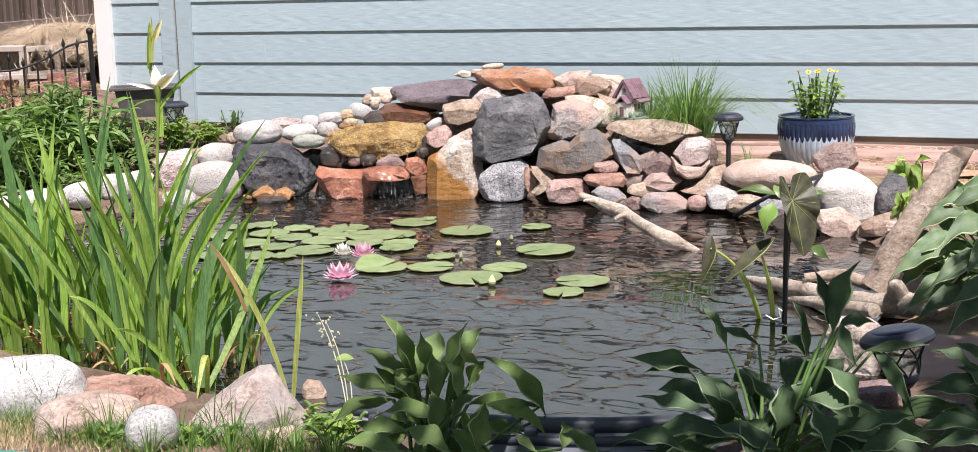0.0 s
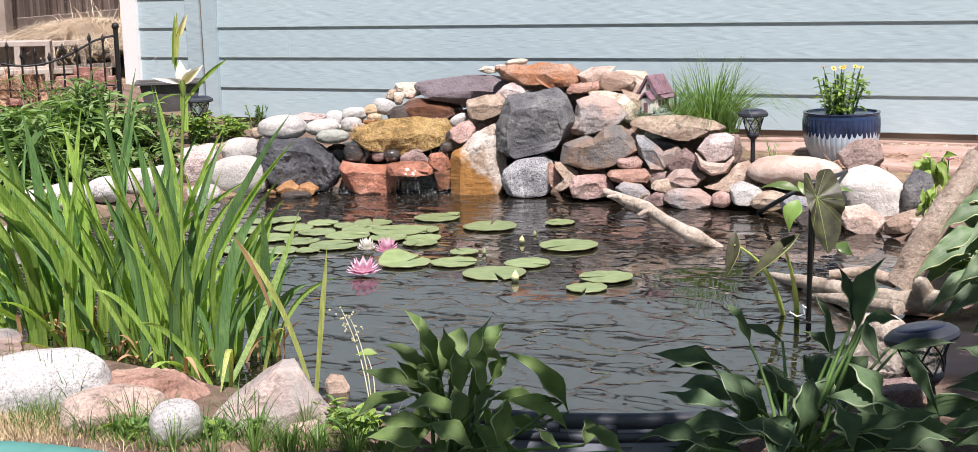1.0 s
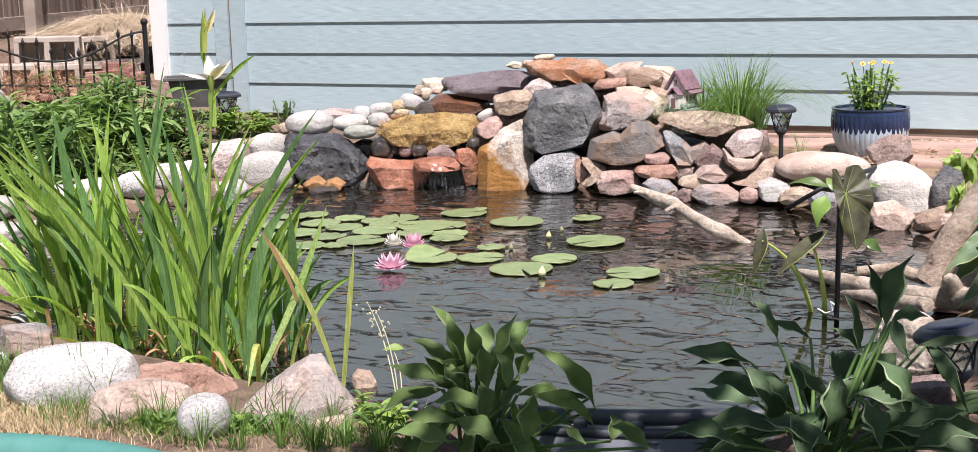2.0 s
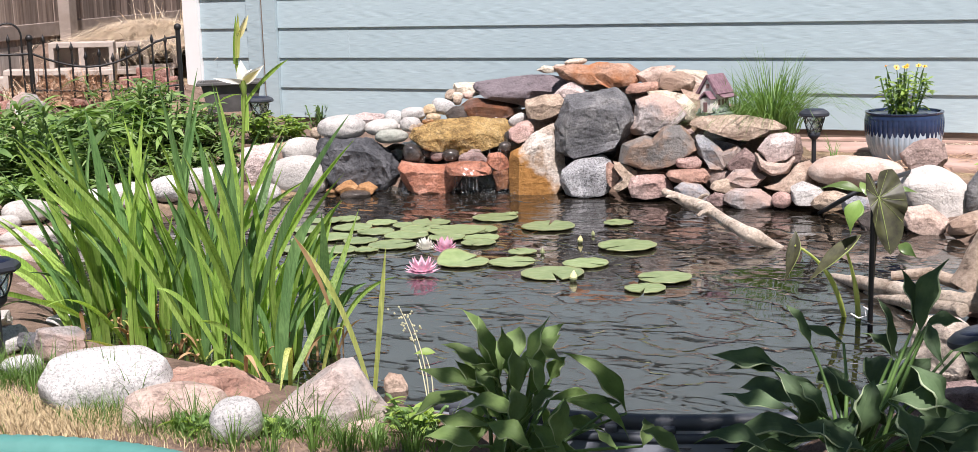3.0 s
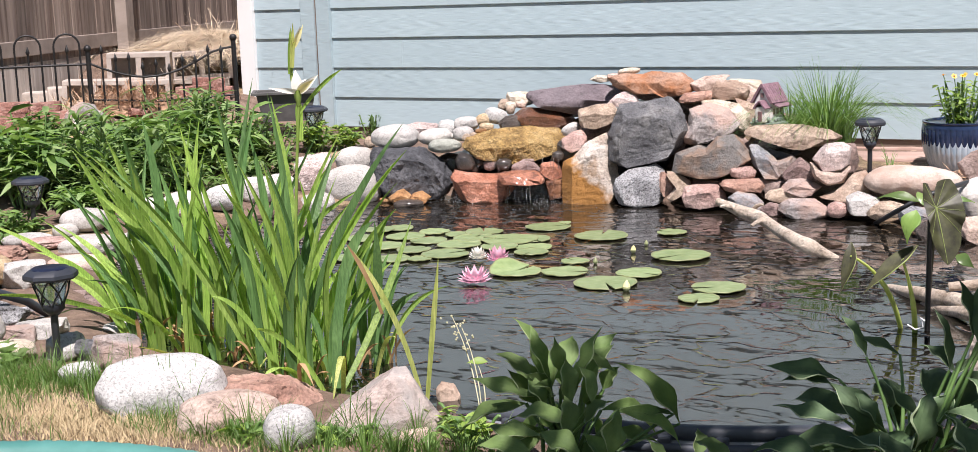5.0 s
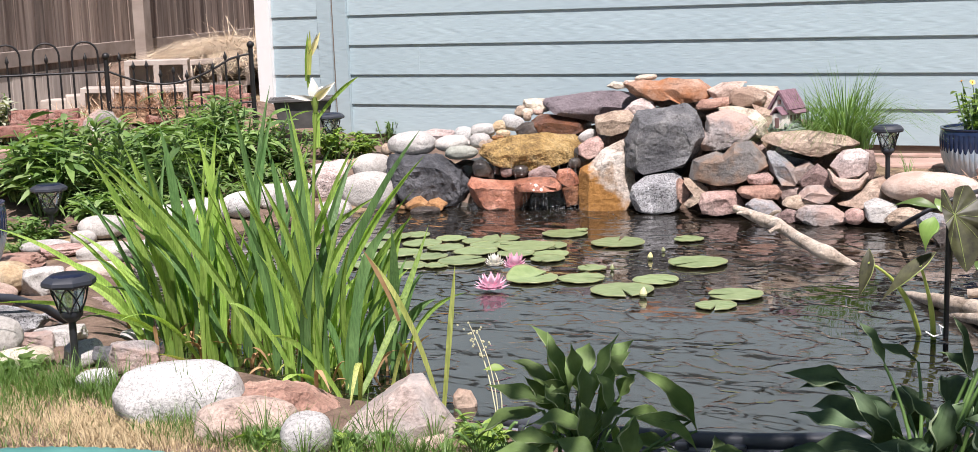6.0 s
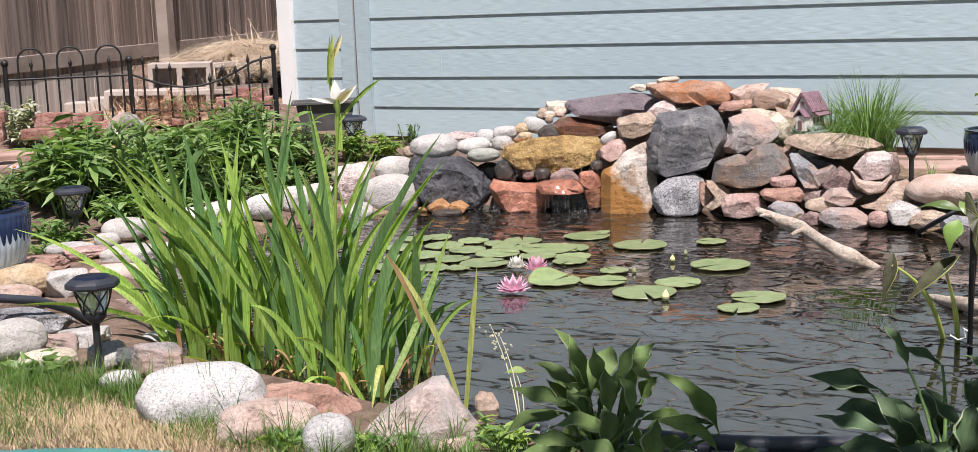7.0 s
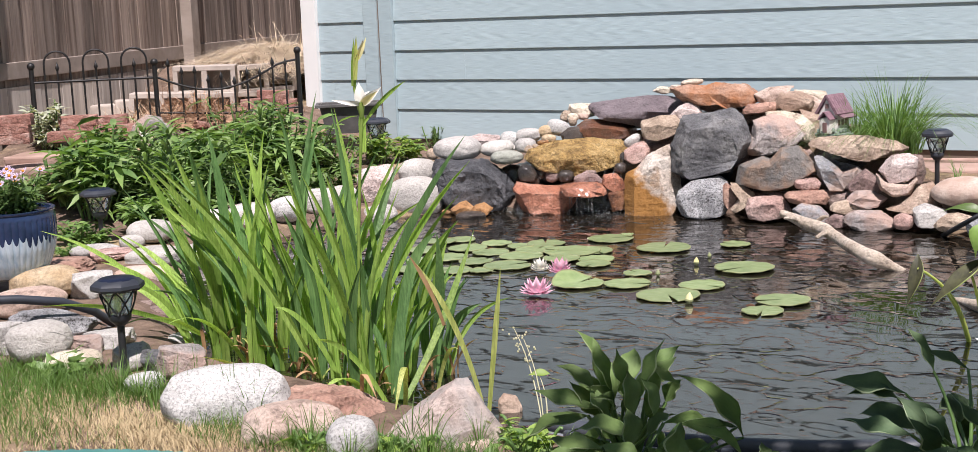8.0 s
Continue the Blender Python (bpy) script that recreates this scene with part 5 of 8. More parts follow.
def planter(at, yaw, w=0.34, d=0.20, h=0.17):
    """long plastic planter with sloping sides and a rolled rim"""
    p = thing("planter", at, (0, 0, yaw), "dusty dark grey rectangular plastic planter by the house corner", "planter")
    bm = bmesh.new()
    rings = [[bm.verts.new((sx * w / 2 * k, sy * d / 2 * k, z)) for sx, sy in ((-1, -1), (1, -1), (1, 1), (-1, 1))] for k, z in ((0.80, 0.0), (1.0, h), (0.95, h), (0.90, h - 0.04))]
    for lo, hi in zip(rings, rings[1:]):
        for i in range(4):
            bm.faces.new((lo[i], lo[(i + 1) % 4], hi[(i + 1) % 4], hi[i]))
    bm.faces.new(rings[0][::-1])
    bmesh.ops.recalc_face_normals(bm, faces=bm.faces)
    part("body", bm, PLANTER, p, smooth=False)
    for sx, sy, x, y in ((w + 0.05, 0.022, 0, -d / 2 - 0.012), (w + 0.05, 0.022, 0, d / 2 + 0.012), (0.022, d + 0.005, -w / 2 - 0.014, 0), (0.022, d + 0.005, w / 2 + 0.014, 0)):
        part("rim", boxed((sx, sy, 0.018), (x, y, h - 0.006), bevel=0.004), PLANTER, p)
    part("soil", boxed((w * 0.89, d * 0.89, 0.02), (0, 0, h - 0.045)), POTSOIL, p, "dry potting soil")


planter((-5.235, 6.58, 0.300), 37)

PANEL = plain("solar_cell", (0.008, 0.011, 0.024), (0.014, 0.019, 0.040), 30, 0.3, spec=0.25)
SMOKED = bpy.data.materials.new("lamp_glass")
SMOKED.use_nodes = True
_b = SMOKED.node_tree.nodes["Principled BSDF"]
_b.inputs["Base Color"].default_value = (0.86, 0.88, 0.86, 1)
_b.inputs["Roughness"].default_value = 0.15
_b.inputs["Transmission Weight"].default_value = 0.75


def solar_lamp(at, top, lean=0.0, turn=0.0, r=0.078, sides=8):
    """solar path lamp; at is its cap's centre, top the length down to the ground"""
    g = Vector(at) - Euler((0, radians(lean), radians(turn))).to_matrix() @ Vector((0, 0, top))
    p = thing("solar_lamp", g, (0, lean, turn), "dark plastic solar garden lamp on a stake", "garden lamp", "solar garden lamps")
    z = top
    cap = part("cap", lathe([(r * 0.98, z - 0.012), (r * 1.02, z - 0.006), (r, z + 0.003), (r * 0.84, z + 0.013), (r * 0.70, z + 0.017)], sides), NAVYPLASTIC, p, angle=20)
    part("solar_panel", lathe([(r * 0.70, z + 0.016), (r * 0.66, z + 0.019), (r * 0.3, z + 0.020)], 32), PANEL, cap, "dark solar panel")
    part("lantern_glass", lathe([(r * 0.40, z - 0.085), (r * 0.62, z - 0.014)], 16), SMOKED, p, "clear lantern glass")
    part("collar", lathe([(r * 0.2, z - 0.115), (r * 0.42, z - 0.098), (r * 0.44, z - 0.084), (r * 0.36, z - 0.082)], 16), NAVYPLASTIC, p)
    for k in range(6):
        a = k * math.pi / 3
        lo, hi = (r * 0.42, z - 0.088), (r * 0.74, z - 0.012)
        for s in (-1, 1):
            pts = [((lo[0] + (hi[0] - lo[0]) * t) * math.cos(a + s * t * math.pi / 3 * 0.999), (lo[0] + (hi[0] - lo[0]) * t) * math.sin(a + s * t * math.pi / 3), lo[1] + (hi[1] - lo[1]) * t) for t in np.linspace(0, 1, 5)]
            part("lattice_bar", tube(pts, 0.0024, 5), BLACKPLASTIC, p)
    part("stem", tube([(0, 0, -0.06), (0, 0, z - 0.11)], 0.0105, 10), BLACKPLASTIC, p)
    return p


solar_lamp((-1.719, 6.186, 0.388), 0.255, 0, 0, 0.065, 32)
solar_lamp((-0.492, 3.132, 0.238), 0.25, -10, 0, 0.080, 40)
solar_lamp((-3.004, 2.702, 0.304), 0.25, 0, 10, 0.074)
solar_lamp((-4.828, 4.277, 0.273), 0.26, 0, 0)
solar_lamp((-4.895, 6.390, 0.384), 0.27)

# ---- little house ----
HW = plain("little_house_white", (0.62, 0.58, 0.55), (0.74, 0.70, 0.67), 30, 0.6)
HR = plain("little_house_purple_roof", (0.13, 0.070, 0.090), (0.24, 0.145, 0.17), 40, 0.6, change=0.12)
HG = plain("little_house_green_base", (0.10, 0.16, 0.13), (0.26, 0.30, 0.25), 60, 0.8, bump=0.8)
HD = plain("little_house_dark", (0.14, 0.08, 0.08), (0.22, 0.13, 0.12), 30, 0.5)


def little_house(at, yaw):
    h = thing("ornamental_house", at, (0, 0, yaw), "small resin fairy house with purple shingle roof", "garden ornament")
    bm = bmesh.new()
    box(bm, (0.115, 0.085, 0.085), (0, 0, 0.062), bevel=0.003)
    ring = [[bm.verts.new((yy, xx, zz)) for xx, zz in ((-0.043, 0.104), (0.043, 0.104), (0, 0.172))] for yy in (-0.057, 0.057)]
    bm.faces.new(ring[0])
    bm.faces.new(ring[1][::-1])
    for i in range(3):
        bm.faces.new((ring[0][i], ring[1][i], ring[1][(i + 1) % 3], ring[0][(i + 1) % 3]))
    bmesh.ops.recalc_face_normals(bm, faces=bm.faces)
    part("house_wall", bm, HW, h, "whitewashed house wall", angle=25)
    slope = math.atan2(0.072, 0.048)
    for s in (-1, 1):
        roof = part("roof", boxed((0.136, 0.094, 0.006), (0, s * 0.0265, 0.1385), Matrix.Rotation(-s * slope, 4, "X")), HR, h, "purple roof slope")
        for k in range(6):
            t = (k + 0.5) / 6
            c = Vector((0, s * (0.0 + 0.056 * t), 0.182 - 0.084 * t))
            for q in range(8):
                part("shingle", boxed((0.0150, 0.0175, 0.0035), c + Vector((-0.0595 + 0.017 * q, s * 0.003, 0.0035)), Matrix.Rotation(-s * slope, 4, "X")), HR, roof, smooth=False)
    part("porch", boxed((0.042, 0.05, 0.07), (-0.074, -0.012, 0.05), bevel=0.003), HW, h)
    for s in (-1, 1):
        part("porch_roof", boxed((0.056, 0.045, 0.006), (-0.076, -0.012 + s * 0.017, 0.095), Matrix.Rotation(-s * 0.85, 4, "X")), HR, h)
    part("side_roof", boxed((0.11, 0.05, 0.006), (0.008, -0.058, 0.094), Matrix.Rotation(0.5, 4, "X")), HR, h)
    part("door", boxed((0.004, 0.022, 0.046), (-0.096, -0.012, 0.042), bevel=0.002), HD, h, "dark little door")
    for x, z in ((-0.059, 0.135),):
        part("window", boxed((0.004, 0.016, 0.02), (x, 0, z), bevel=0.001), HD, h)
    for k in range(3):
        part("window", boxed((0.016, 0.004, 0.026), (-0.03 + 0.03 * k, -0.0435, 0.06), bevel=0.001), HD, h)
    bm = bmesh.new()
    rnd = random.Random(2)
    for k in range(26):
        a = 2 * math.pi * k / 26
        bmesh.ops.create_icosphere(bm, subdivisions=1, radius=rnd.uniform(0.010, 0.016), matrix=Matrix.Translation((0.075 * math.cos(a) - 0.012, 0.055 * math.sin(a), rnd.uniform(0.008, 0.028))))
    part("shrub_base", bm, HG, h, "grey-green moulded shrubs")
    part("base", lathe([(0.085, -0.004), (0.088, 0.008), (0.07, 0.014)], 20), HG, h)


little_house((-2.215, 6.300, 0.362), 76)

# ---- driftwood ----
DRIFT = rock("pale_driftwood", (0.21, 0.15, 0.105), (0.46, 0.36, 0.28), (0.62, 0.52, 0.42), rough=0.85, big=9, grain=70, about="driftwood")
LOGEND = plain("dark_split_wood", (0.06, 0.045, 0.035), (0.30, 0.22, 0.16), 18, 0.9, bump=0.8)


LOGBROWN = rock("brown_weathered_log", (0.24, 0.175, 0.13), (0.46, 0.36, 0.285), (0.60, 0.50, 0.41), rough=0.85, big=7, grain=70, about="log")
PALEWOOD = rock("bleached_driftwood", (0.30, 0.225, 0.16), (0.52, 0.43, 0.345), (0.66, 0.58, 0.49), rough=0.85, big=9, grain=70, about="driftwood")


def driftwood(label, path, radii, seed, twigs=(), seg=14, wood=None):
    wood = wood or DRIFT
    p = thing("driftwood", (0, 0, 0), (0, 0, 0), label, "driftwood")
    pts = []
    for a, b in zip(path, path[1:]):
        for i in range(6):
            pts.append(Vector(a).lerp(Vector(b), i / 6))
    pts.append(Vector(path[-1]))
    n = len(pts)
    rr = [float(np.interp(i / (n - 1), np.linspace(0, 1, len(radii)), radii)) for i in range(n)]
    pts = [q + Vector((noise.noise(q * 5 + Vector((seed, 0, 0))), noise.noise(q * 5 + Vector((0, seed, 0))), noise.noise(q * 5 + Vector((0, 0, seed))))) * 0.3 * r for q, r in zip(pts, rr)]
    part("limb", tube(pts, rr, seg, rough=max(radii) * 0.16, seed=seed), wood, p)
    for a, b, r in twigs:
        part("stub", tube(bow(a, b, (0, 0, 0.01), 4), [r, r * 0.9, r * 0.8, r * 0.6, r * 0.4], 8, 0.004, seed), wood, p)
    return p


driftwood("pale bare branch lying from the rocks into the water", [(-2.172, 5.539, 0.116), (-1.929, 5.385, 0.083), (-1.663, 5.053, 0.059), (-1.544, 5.124, -0.010)], [0.016, 0.026, 0.022, 0.03, 0.014], 3,
          [((-2.053, 5.467, 0.095), (-2.110, 5.402, 0.119), 0.012), ((-1.886, 5.337, 0.080), (-1.924, 5.259, 0.074), 0.012), ((-1.992, 5.447, 0.096), (-1.931, 5.416, 0.134), 0.010)], wood=PALEWOOD)
driftwood("thick grey driftwood log leaning upright at the bank", [(-0.754, 4.355, 0.068), (-0.693, 4.396, 0.204), (-0.613, 4.458, 0.336), (-0.558, 4.516, 0.445)], [0.047, 0.045, 0.043, 0.043, 0.040], 7, seg=22, wood=LOGBROWN)
_log = bpy.data.objects["driftwood.001"]
part("crack", tube([(-0.705, 4.322, 0.100), (-0.655, 4.362, 0.196), (-0.606, 4.409, 0.282), (-0.566, 4.446, 0.356), (-0.549, 4.474, 0.400)], [0.002, 0.005, 0.004, 0.006, 0.002], 6, 0.003, 5), LOGEND, _log, "dark open crack")
part("broken_end", tube([(-0.563, 4.512, 0.436), (-0.535, 4.525, 0.465), (-0.500, 4.545, 0.478)], [0.040, 0.032, 0.008], 11, 0.012, 4), LOGEND, _log, "dark broken end")
driftwood("pale driftwood trunk lying in the shallow water", [(-1.267, 4.734, -0.010), (-1.110, 4.536, 0.020), (-0.950, 4.369, 0.040), (-0.727, 4.187, 0.061), (-0.612, 4.155, 0.069)], [0.010, 0.022, 0.027, 0.028, 0.036], 11,
          [((-0.651, 4.149, 0.104), (-0.658, 4.108, 0.135), 0.03), ((-0.624, 4.153, 0.072), (-0.534, 4.065, 0.068), 0.036)], wood=PALEWOOD)
driftwood("weathered plank of driftwood half in the water", [(-1.078, 4.492, -0.010), (-0.867, 4.245, 0.030), (-0.705, 4.059, 0.066)], [0.014, 0.022, 0.022], 13, wood=PALEWOOD)
driftwood("short grey log stub on the bank", [(-0.976, 4.393, 0.077), (-0.864, 4.416, 0.092), (-0.773, 4.392, 0.073)], [0.014, 0.02, 0.022], 17)

# ---- pipes and tub ----
hose = thing("pump_hose", (0, 0, 0), (0, 0, 0), "black corrugated pump hose lying over the stones", "hose")
part("pipe", tube([(-3.731, 2.515, 0.203), (-3.631, 2.658, 0.214), (-3.534, 2.786, 0.202), (-3.493, 2.915, 0.171), (-3.472, 3.017, 0.123), (-3.506, 3.131, 0.051), (-3.494, 3.218, -0.051)], 0.014, 10), NAVYPLASTIC, hose)
pipe = thing("water_pipe", (0, 0, 0), (0, 0, 0), "thin black water pipe running into the pond", "pipe")
part("tube", tube([(-1.638, 5.944, -0.020), (-1.427, 5.519, 0.116), (-1.349, 5.559, 0.166), (-1.257, 5.642, 0.197), (-1.202, 5.827, 0.203)], 0.010, 8), BLACKPLASTIC, pipe)

TUBRIM = plain("dark_rim_plastic", (0.040, 0.046, 0.058), (0.062, 0.070, 0.086), 10, 0.5, bump=0.08)
TUBGREY = plain("slate_grey_plastic", (0.15, 0.162, 0.188), (0.20, 0.215, 0.245), 8, 0.45, bump=0.05)


def pond_tub():
    """curved plastic lip that dams the near side of the pond"""
    t = thing("plastic_tub", (0, 0, 0), (0, 0, 0), "dark plastic tub with a rolled rim at the water", "tub")
    c, R = Vector((-1.53, 4.00, 0)), 1.20
    arc = [math.radians(a) for a in np.linspace(262, 318, 34)]
    pt = lambda a, r, z: (c.x + r * math.cos(a), c.y + r * math.sin(a) * 1.0, z)
    part("rim", tube([pt(a, R, 0.045) for a in arc], 0.020, 10), TUBRIM, t, "rolled dark rim")
    part("rim", tube([pt(a, R + 0.03, 0.018) for a in arc], 0.012, 8), TUBRIM, t)
    bm = bmesh.new()
    rows = [[bm.verts.new(pt(a, r, z)) for a in arc] for r, z in ((R - 0.012, -0.30), (R - 0.012, 0.035), (R + 0.012, 0.035), (R + 0.035, 0.012), (R + 0.045, -0.02), (R + 0.06, -0.16), (R + 0.05, -0.30))]
    for a, b in zip(rows, rows[1:]):
        for i in range(len(arc) - 1):
            bm.faces.new((a[i], a[i + 1], b[i + 1], b[i]))
    bmesh.ops.recalc_face_normals(bm, faces=bm.faces)
    part("wall", bm, TUBGREY, t)
    for a in np.linspace(266, 314, 9):
        part("bracket", boxed((0.028, 0.03, 0.03), pt(math.radians(a), R + 0.018, 0.03), Matrix.Rotation(math.radians(a), 4, "Z"), 0.006), TUBRIM, t)


pond_tub()

TEAL = plain("teal_ribbed_plastic", (0.055, 0.165, 0.145), (0.085, 0.225, 0.20), 8, 0.4, bump=0.05)


def teal_tub():
    t = thing("wading_pool", (-2.02, 1.25, 0.0), (0, 0, 0), "teal ribbed plastic rim of a round wading pool on the lawn", "wading pool")
    seg, R = 360, 0.962
    prof = [(R - 0.005, 0.0), (R + 0.012, 0.05), (R + 0.006, 0.075), (R - 0.02, 0.088), (R - 0.05, 0.08), (R - 0.06, 0.05), (R - 0.07, 0.0)]
    vs, fs = [], []
    for r, z in prof:
        for i in range(seg):
            a = 2 * math.pi * i / seg
            k = r + (0.004 if z < 0.07 else 0.001) * math.cos(i * math.pi)
            vs.append((k * math.cos(a), k * math.sin(a), z + 0.0008 * math.cos(i * math.pi) * (z > 0.04)))
    for j in range(len(prof) - 1):
        for i in range(seg):
            n = (i + 1) % seg
            fs.append((j * seg + i, j * seg + n, (j + 1) * seg + n, (j + 1) * seg + i))
    solid("rim", vs, fs, TEAL, t)
    part("floor", lathe([(R - 0.06, 0.0), (R - 0.06, 0.012), (0.01, 0.012)], 64), TEAL, t)


teal_tub()
# ---- plants ----
IRISG = leafy("iris_leaf_green", (0.20, 0.34, 0.065), (0.38, 0.52, 0.14), 0.48, 0.4, 0.3, scale=9, tint=(1.15, 1.25, 0.5), ribs=(230, 230, 4))
IRISD = leafy("iris_leaf_blue_green", (0.080, 0.165, 0.055), (0.155, 0.265, 0.095), 0.30, 0.38, 0.25, scale=9, tint=(1.05, 1.2, 0.6), ribs=(230, 230, 4))
IRISY = leafy("iris_leaf_yellowing", (0.35, 0.39, 0.11), (0.50, 0.53, 0.19), 0.35, 0.5, 0.15, scale=12, ribs=(230, 230, 4))
IRISB = leafy("iris_leaf_dead", (0.30, 0.17, 0.08), (0.46, 0.30, 0.16), 0.2, 0.7, 0.12, scale=20)
HOSTA = leafy("hosta_leaf_green", (0.095, 0.155, 0.045), (0.20, 0.29, 0.095), 0.34, 0.66, 0.28, scale=18, tint=(1.05, 1.2, 0.6))
HOSTAB = leafy("hosta_leaf_blue_green", (0.048, 0.088, 0.038), (0.105, 0.165, 0.074), 0.22, 0.66, 0.25, scale=18)
HOSTAW = leafy("hosta_cream_margin", (0.25, 0.325, 0.18), (0.37, 0.44, 0.28), 0.3, 0.5, 0.1, scale=20)
HOSTAM = leafy("hosta_pale_green_margin", (0.24, 0.31, 0.15), (0.36, 0.42, 0.24), 0.3, 0.5, 0.15, scale=20)
CREAMEDGE = leafy("cream_leaf_margin", (0.52, 0.56, 0.30), (0.66, 0.68, 0.44), 0.35, 0.5, 0.1)
HOSTAL = leafy("hosta_grey_green_leaf", (0.080, 0.135, 0.066), (0.17, 0.245, 0.12), 0.28, 0.55, 0.2, scale=18)
LIME = leafy("lime_leaf", (0.20, 0.31, 0.055), (0.34, 0.45, 0.12), 0.4, 0.5, 0.15)
STEMG = plain("green_stem", (0.07, 0.14, 0.035), (0.13, 0.22, 0.06), 20, 0.5)
STEMY = leafy("pale_yellow_stem", (0.40, 0.48, 0.10), (0.54, 0.60, 0.18), 0.25, 0.45, 0.1)
BUSHD = leafy("dark_bush_leaf", (0.068, 0.128, 0.042), (0.140, 0.222, 0.076), 0.32, 0.32, 0.3)
BUSHM = leafy("mid_green_leaf", (0.115, 0.20, 0.058), (0.235, 0.335, 0.11), 0.38, 0.32, 0.35, tint=(1.05, 1.2, 0.55))
BUSHL = leafy("sunlit_bush_leaf", (0.16, 0.25, 0.090), (0.30, 0.39, 0.17), 0.36, 0.34, 0.3, tint=(1.0, 1.15, 0.6))
GRASSG = leafy("grass_blade", (0.075, 0.15, 0.030), (0.15, 0.25, 0.06), 0.35, 0.5, 0.0)
GRASSB = leafy("ornamental_grass_blade", (0.085, 0.17, 0.045), (0.17, 0.28, 0.085), 0.35, 0.45, 0.0, scale=30)
PETALP = leafy("pink_lily_petal", (0.78, 0.38, 0.52), (0.90, 0.68, 0.75), 0.35, 0.5, 0.08, tint=(1.0, 0.95, 1.0))
PETALW = leafy("white_petal", (0.78, 0.76, 0.66), (0.84, 0.83, 0.78), 0.2, 0.5, 0.05, tint=(1, 1, 0.95))
PETALY = leafy("yellow_petal", (0.74, 0.66, 0.28), (0.84, 0.80, 0.50), 0.3, 0.5, 0.08, tint=(1, 1, 0.8))
PADTOP = leafy("lily_pad_green", (0.155, 0.212, 0.085), (0.245, 0.305, 0.140), 0.05, 0.35, 0.15, scale=22)
PADEDGE = leafy("lily_pad_edge", (0.19, 0.22, 0.10), (0.27, 0.29, 0.145), 0.1, 0.4, 0.1)
TARO = leafy("taro_dark_leaf", (0.028, 0.026, 0.016), (0.090, 0.092, 0.042), 0.25, 0.5, 0.1, scale=26)
TAROY = leafy("taro_young_leaf", (0.14, 0.25, 0.05), (0.25, 0.37, 0.10), 0.35, 0.45, 0.15)
TAROV = leafy("taro_vein", (0.20, 0.25, 0.075), (0.28, 0.33, 0.11), 0.2, 0.5, 0.05)


def blade(parent, name, base, tip, width, mat, bend=(0, 0, 0), face=0.0, fold=0.55, n=10, hold=0.6):
    """a sword-shaped leaf from base to tip, folded along its middle; face: heading of its flat side"""
    pts = bow(base, tip, bend, n)
    across = Vector((math.cos(face), math.sin(face), 0))
    vs, fs = [], []
    for i, p in enumerate(pts):
        t = i / n
        d = (pts[min(i + 1, n)] - pts[max(i - 1, 0)]).normalized()
        s = (across - d * across.dot(d)).normalized()
        w = width * (0.75 + 0.5 * t if t < 0.5 else 1.0) * (1 if t < hold else max(0.02, 1 - ((t - hold) / (1 - hold)) ** 1.6)) / 2
        k = d.cross(s) * fold * w
        vs += [tuple(p - s * w), tuple(p + k), tuple(p + s * w)]
    for i in range(n):
        a = 3 * i
        fs += [(a, a + 1, a + 4, a + 3), (a + 1, a + 2, a + 5, a + 4)]
    return solid(name, vs, fs, mat, parent, angle=25)


iris = thing("iris_clump", (0, 0, 0), (0, 0, 0), "tall clump of sword-leaved irises growing at the pond edge", "iris")
IRIS_RND = random.Random(21)
IRIS_TURN = math.radians(39)


def fan(foot, n, h, lean):
    """a fan of sword leaves: foot, leaves, height in metres, lean in degrees"""
    rnd = IRIS_RND
    right, fwd = Vector((math.cos(IRIS_TURN), math.sin(IRIS_TURN), 0)), Vector((-math.sin(IRIS_TURN), math.cos(IRIS_TURN), 0))
    for k in range(n + 1):
        a = math.radians(lean + rnd.gauss(0, 14))
        b = math.radians(rnd.gauss(0, 9))
        L = h * rnd.uniform(0.5, 1.22)
        base = Vector(foot) + right * rnd.uniform(-0.03, 0.03) + fwd * rnd.uniform(-0.05, 0.05) + Vector((0, 0, -0.04))
        tip = base + (right * math.sin(a) + fwd * math.sin(b) + Vector((0, 0, math.cos(a)))) * L
        droop = right * (math.copysign(1, a) * -0.03) + Vector((0, 0, 0.02 + 0.05 * abs(math.sin(a))))
        m = rnd.choices([IRISG, IRISD, IRISY], [0.58, 0.42, 0.0])[0]
        blade(iris, "leaf", base, tip, rnd.uniform(0.014, 0.032), m, droop, IRIS_TURN + rnd.gauss(0, 0.55))
    # withered leaves at the foot
    for k in range(4):
        base = Vector(foot) + right * rnd.uniform(-0.04, 0.04) + Vector((0, 0, -0.02))
        tip = base + right * rnd.uniform(-0.09, 0.09) - fwd * rnd.uniform(0.0, 0.06) + Vector((0, 0, rnd.uniform(0.01, 0.14)))
        blade(iris, "leaf", base, tip, rnd.uniform(0.008, 0.014), rnd.choice([IRISB, IRISY, IRISB]), (0, 0, 0.03), IRIS_TURN + rnd.gauss(0, 0.8))


def arching(a, b, sag, width, mat):
    blade(iris, "leaf", a, b, width, mat, sag, math.radians(IRIS_RND.uniform(20, 60)), 0.2, 14)


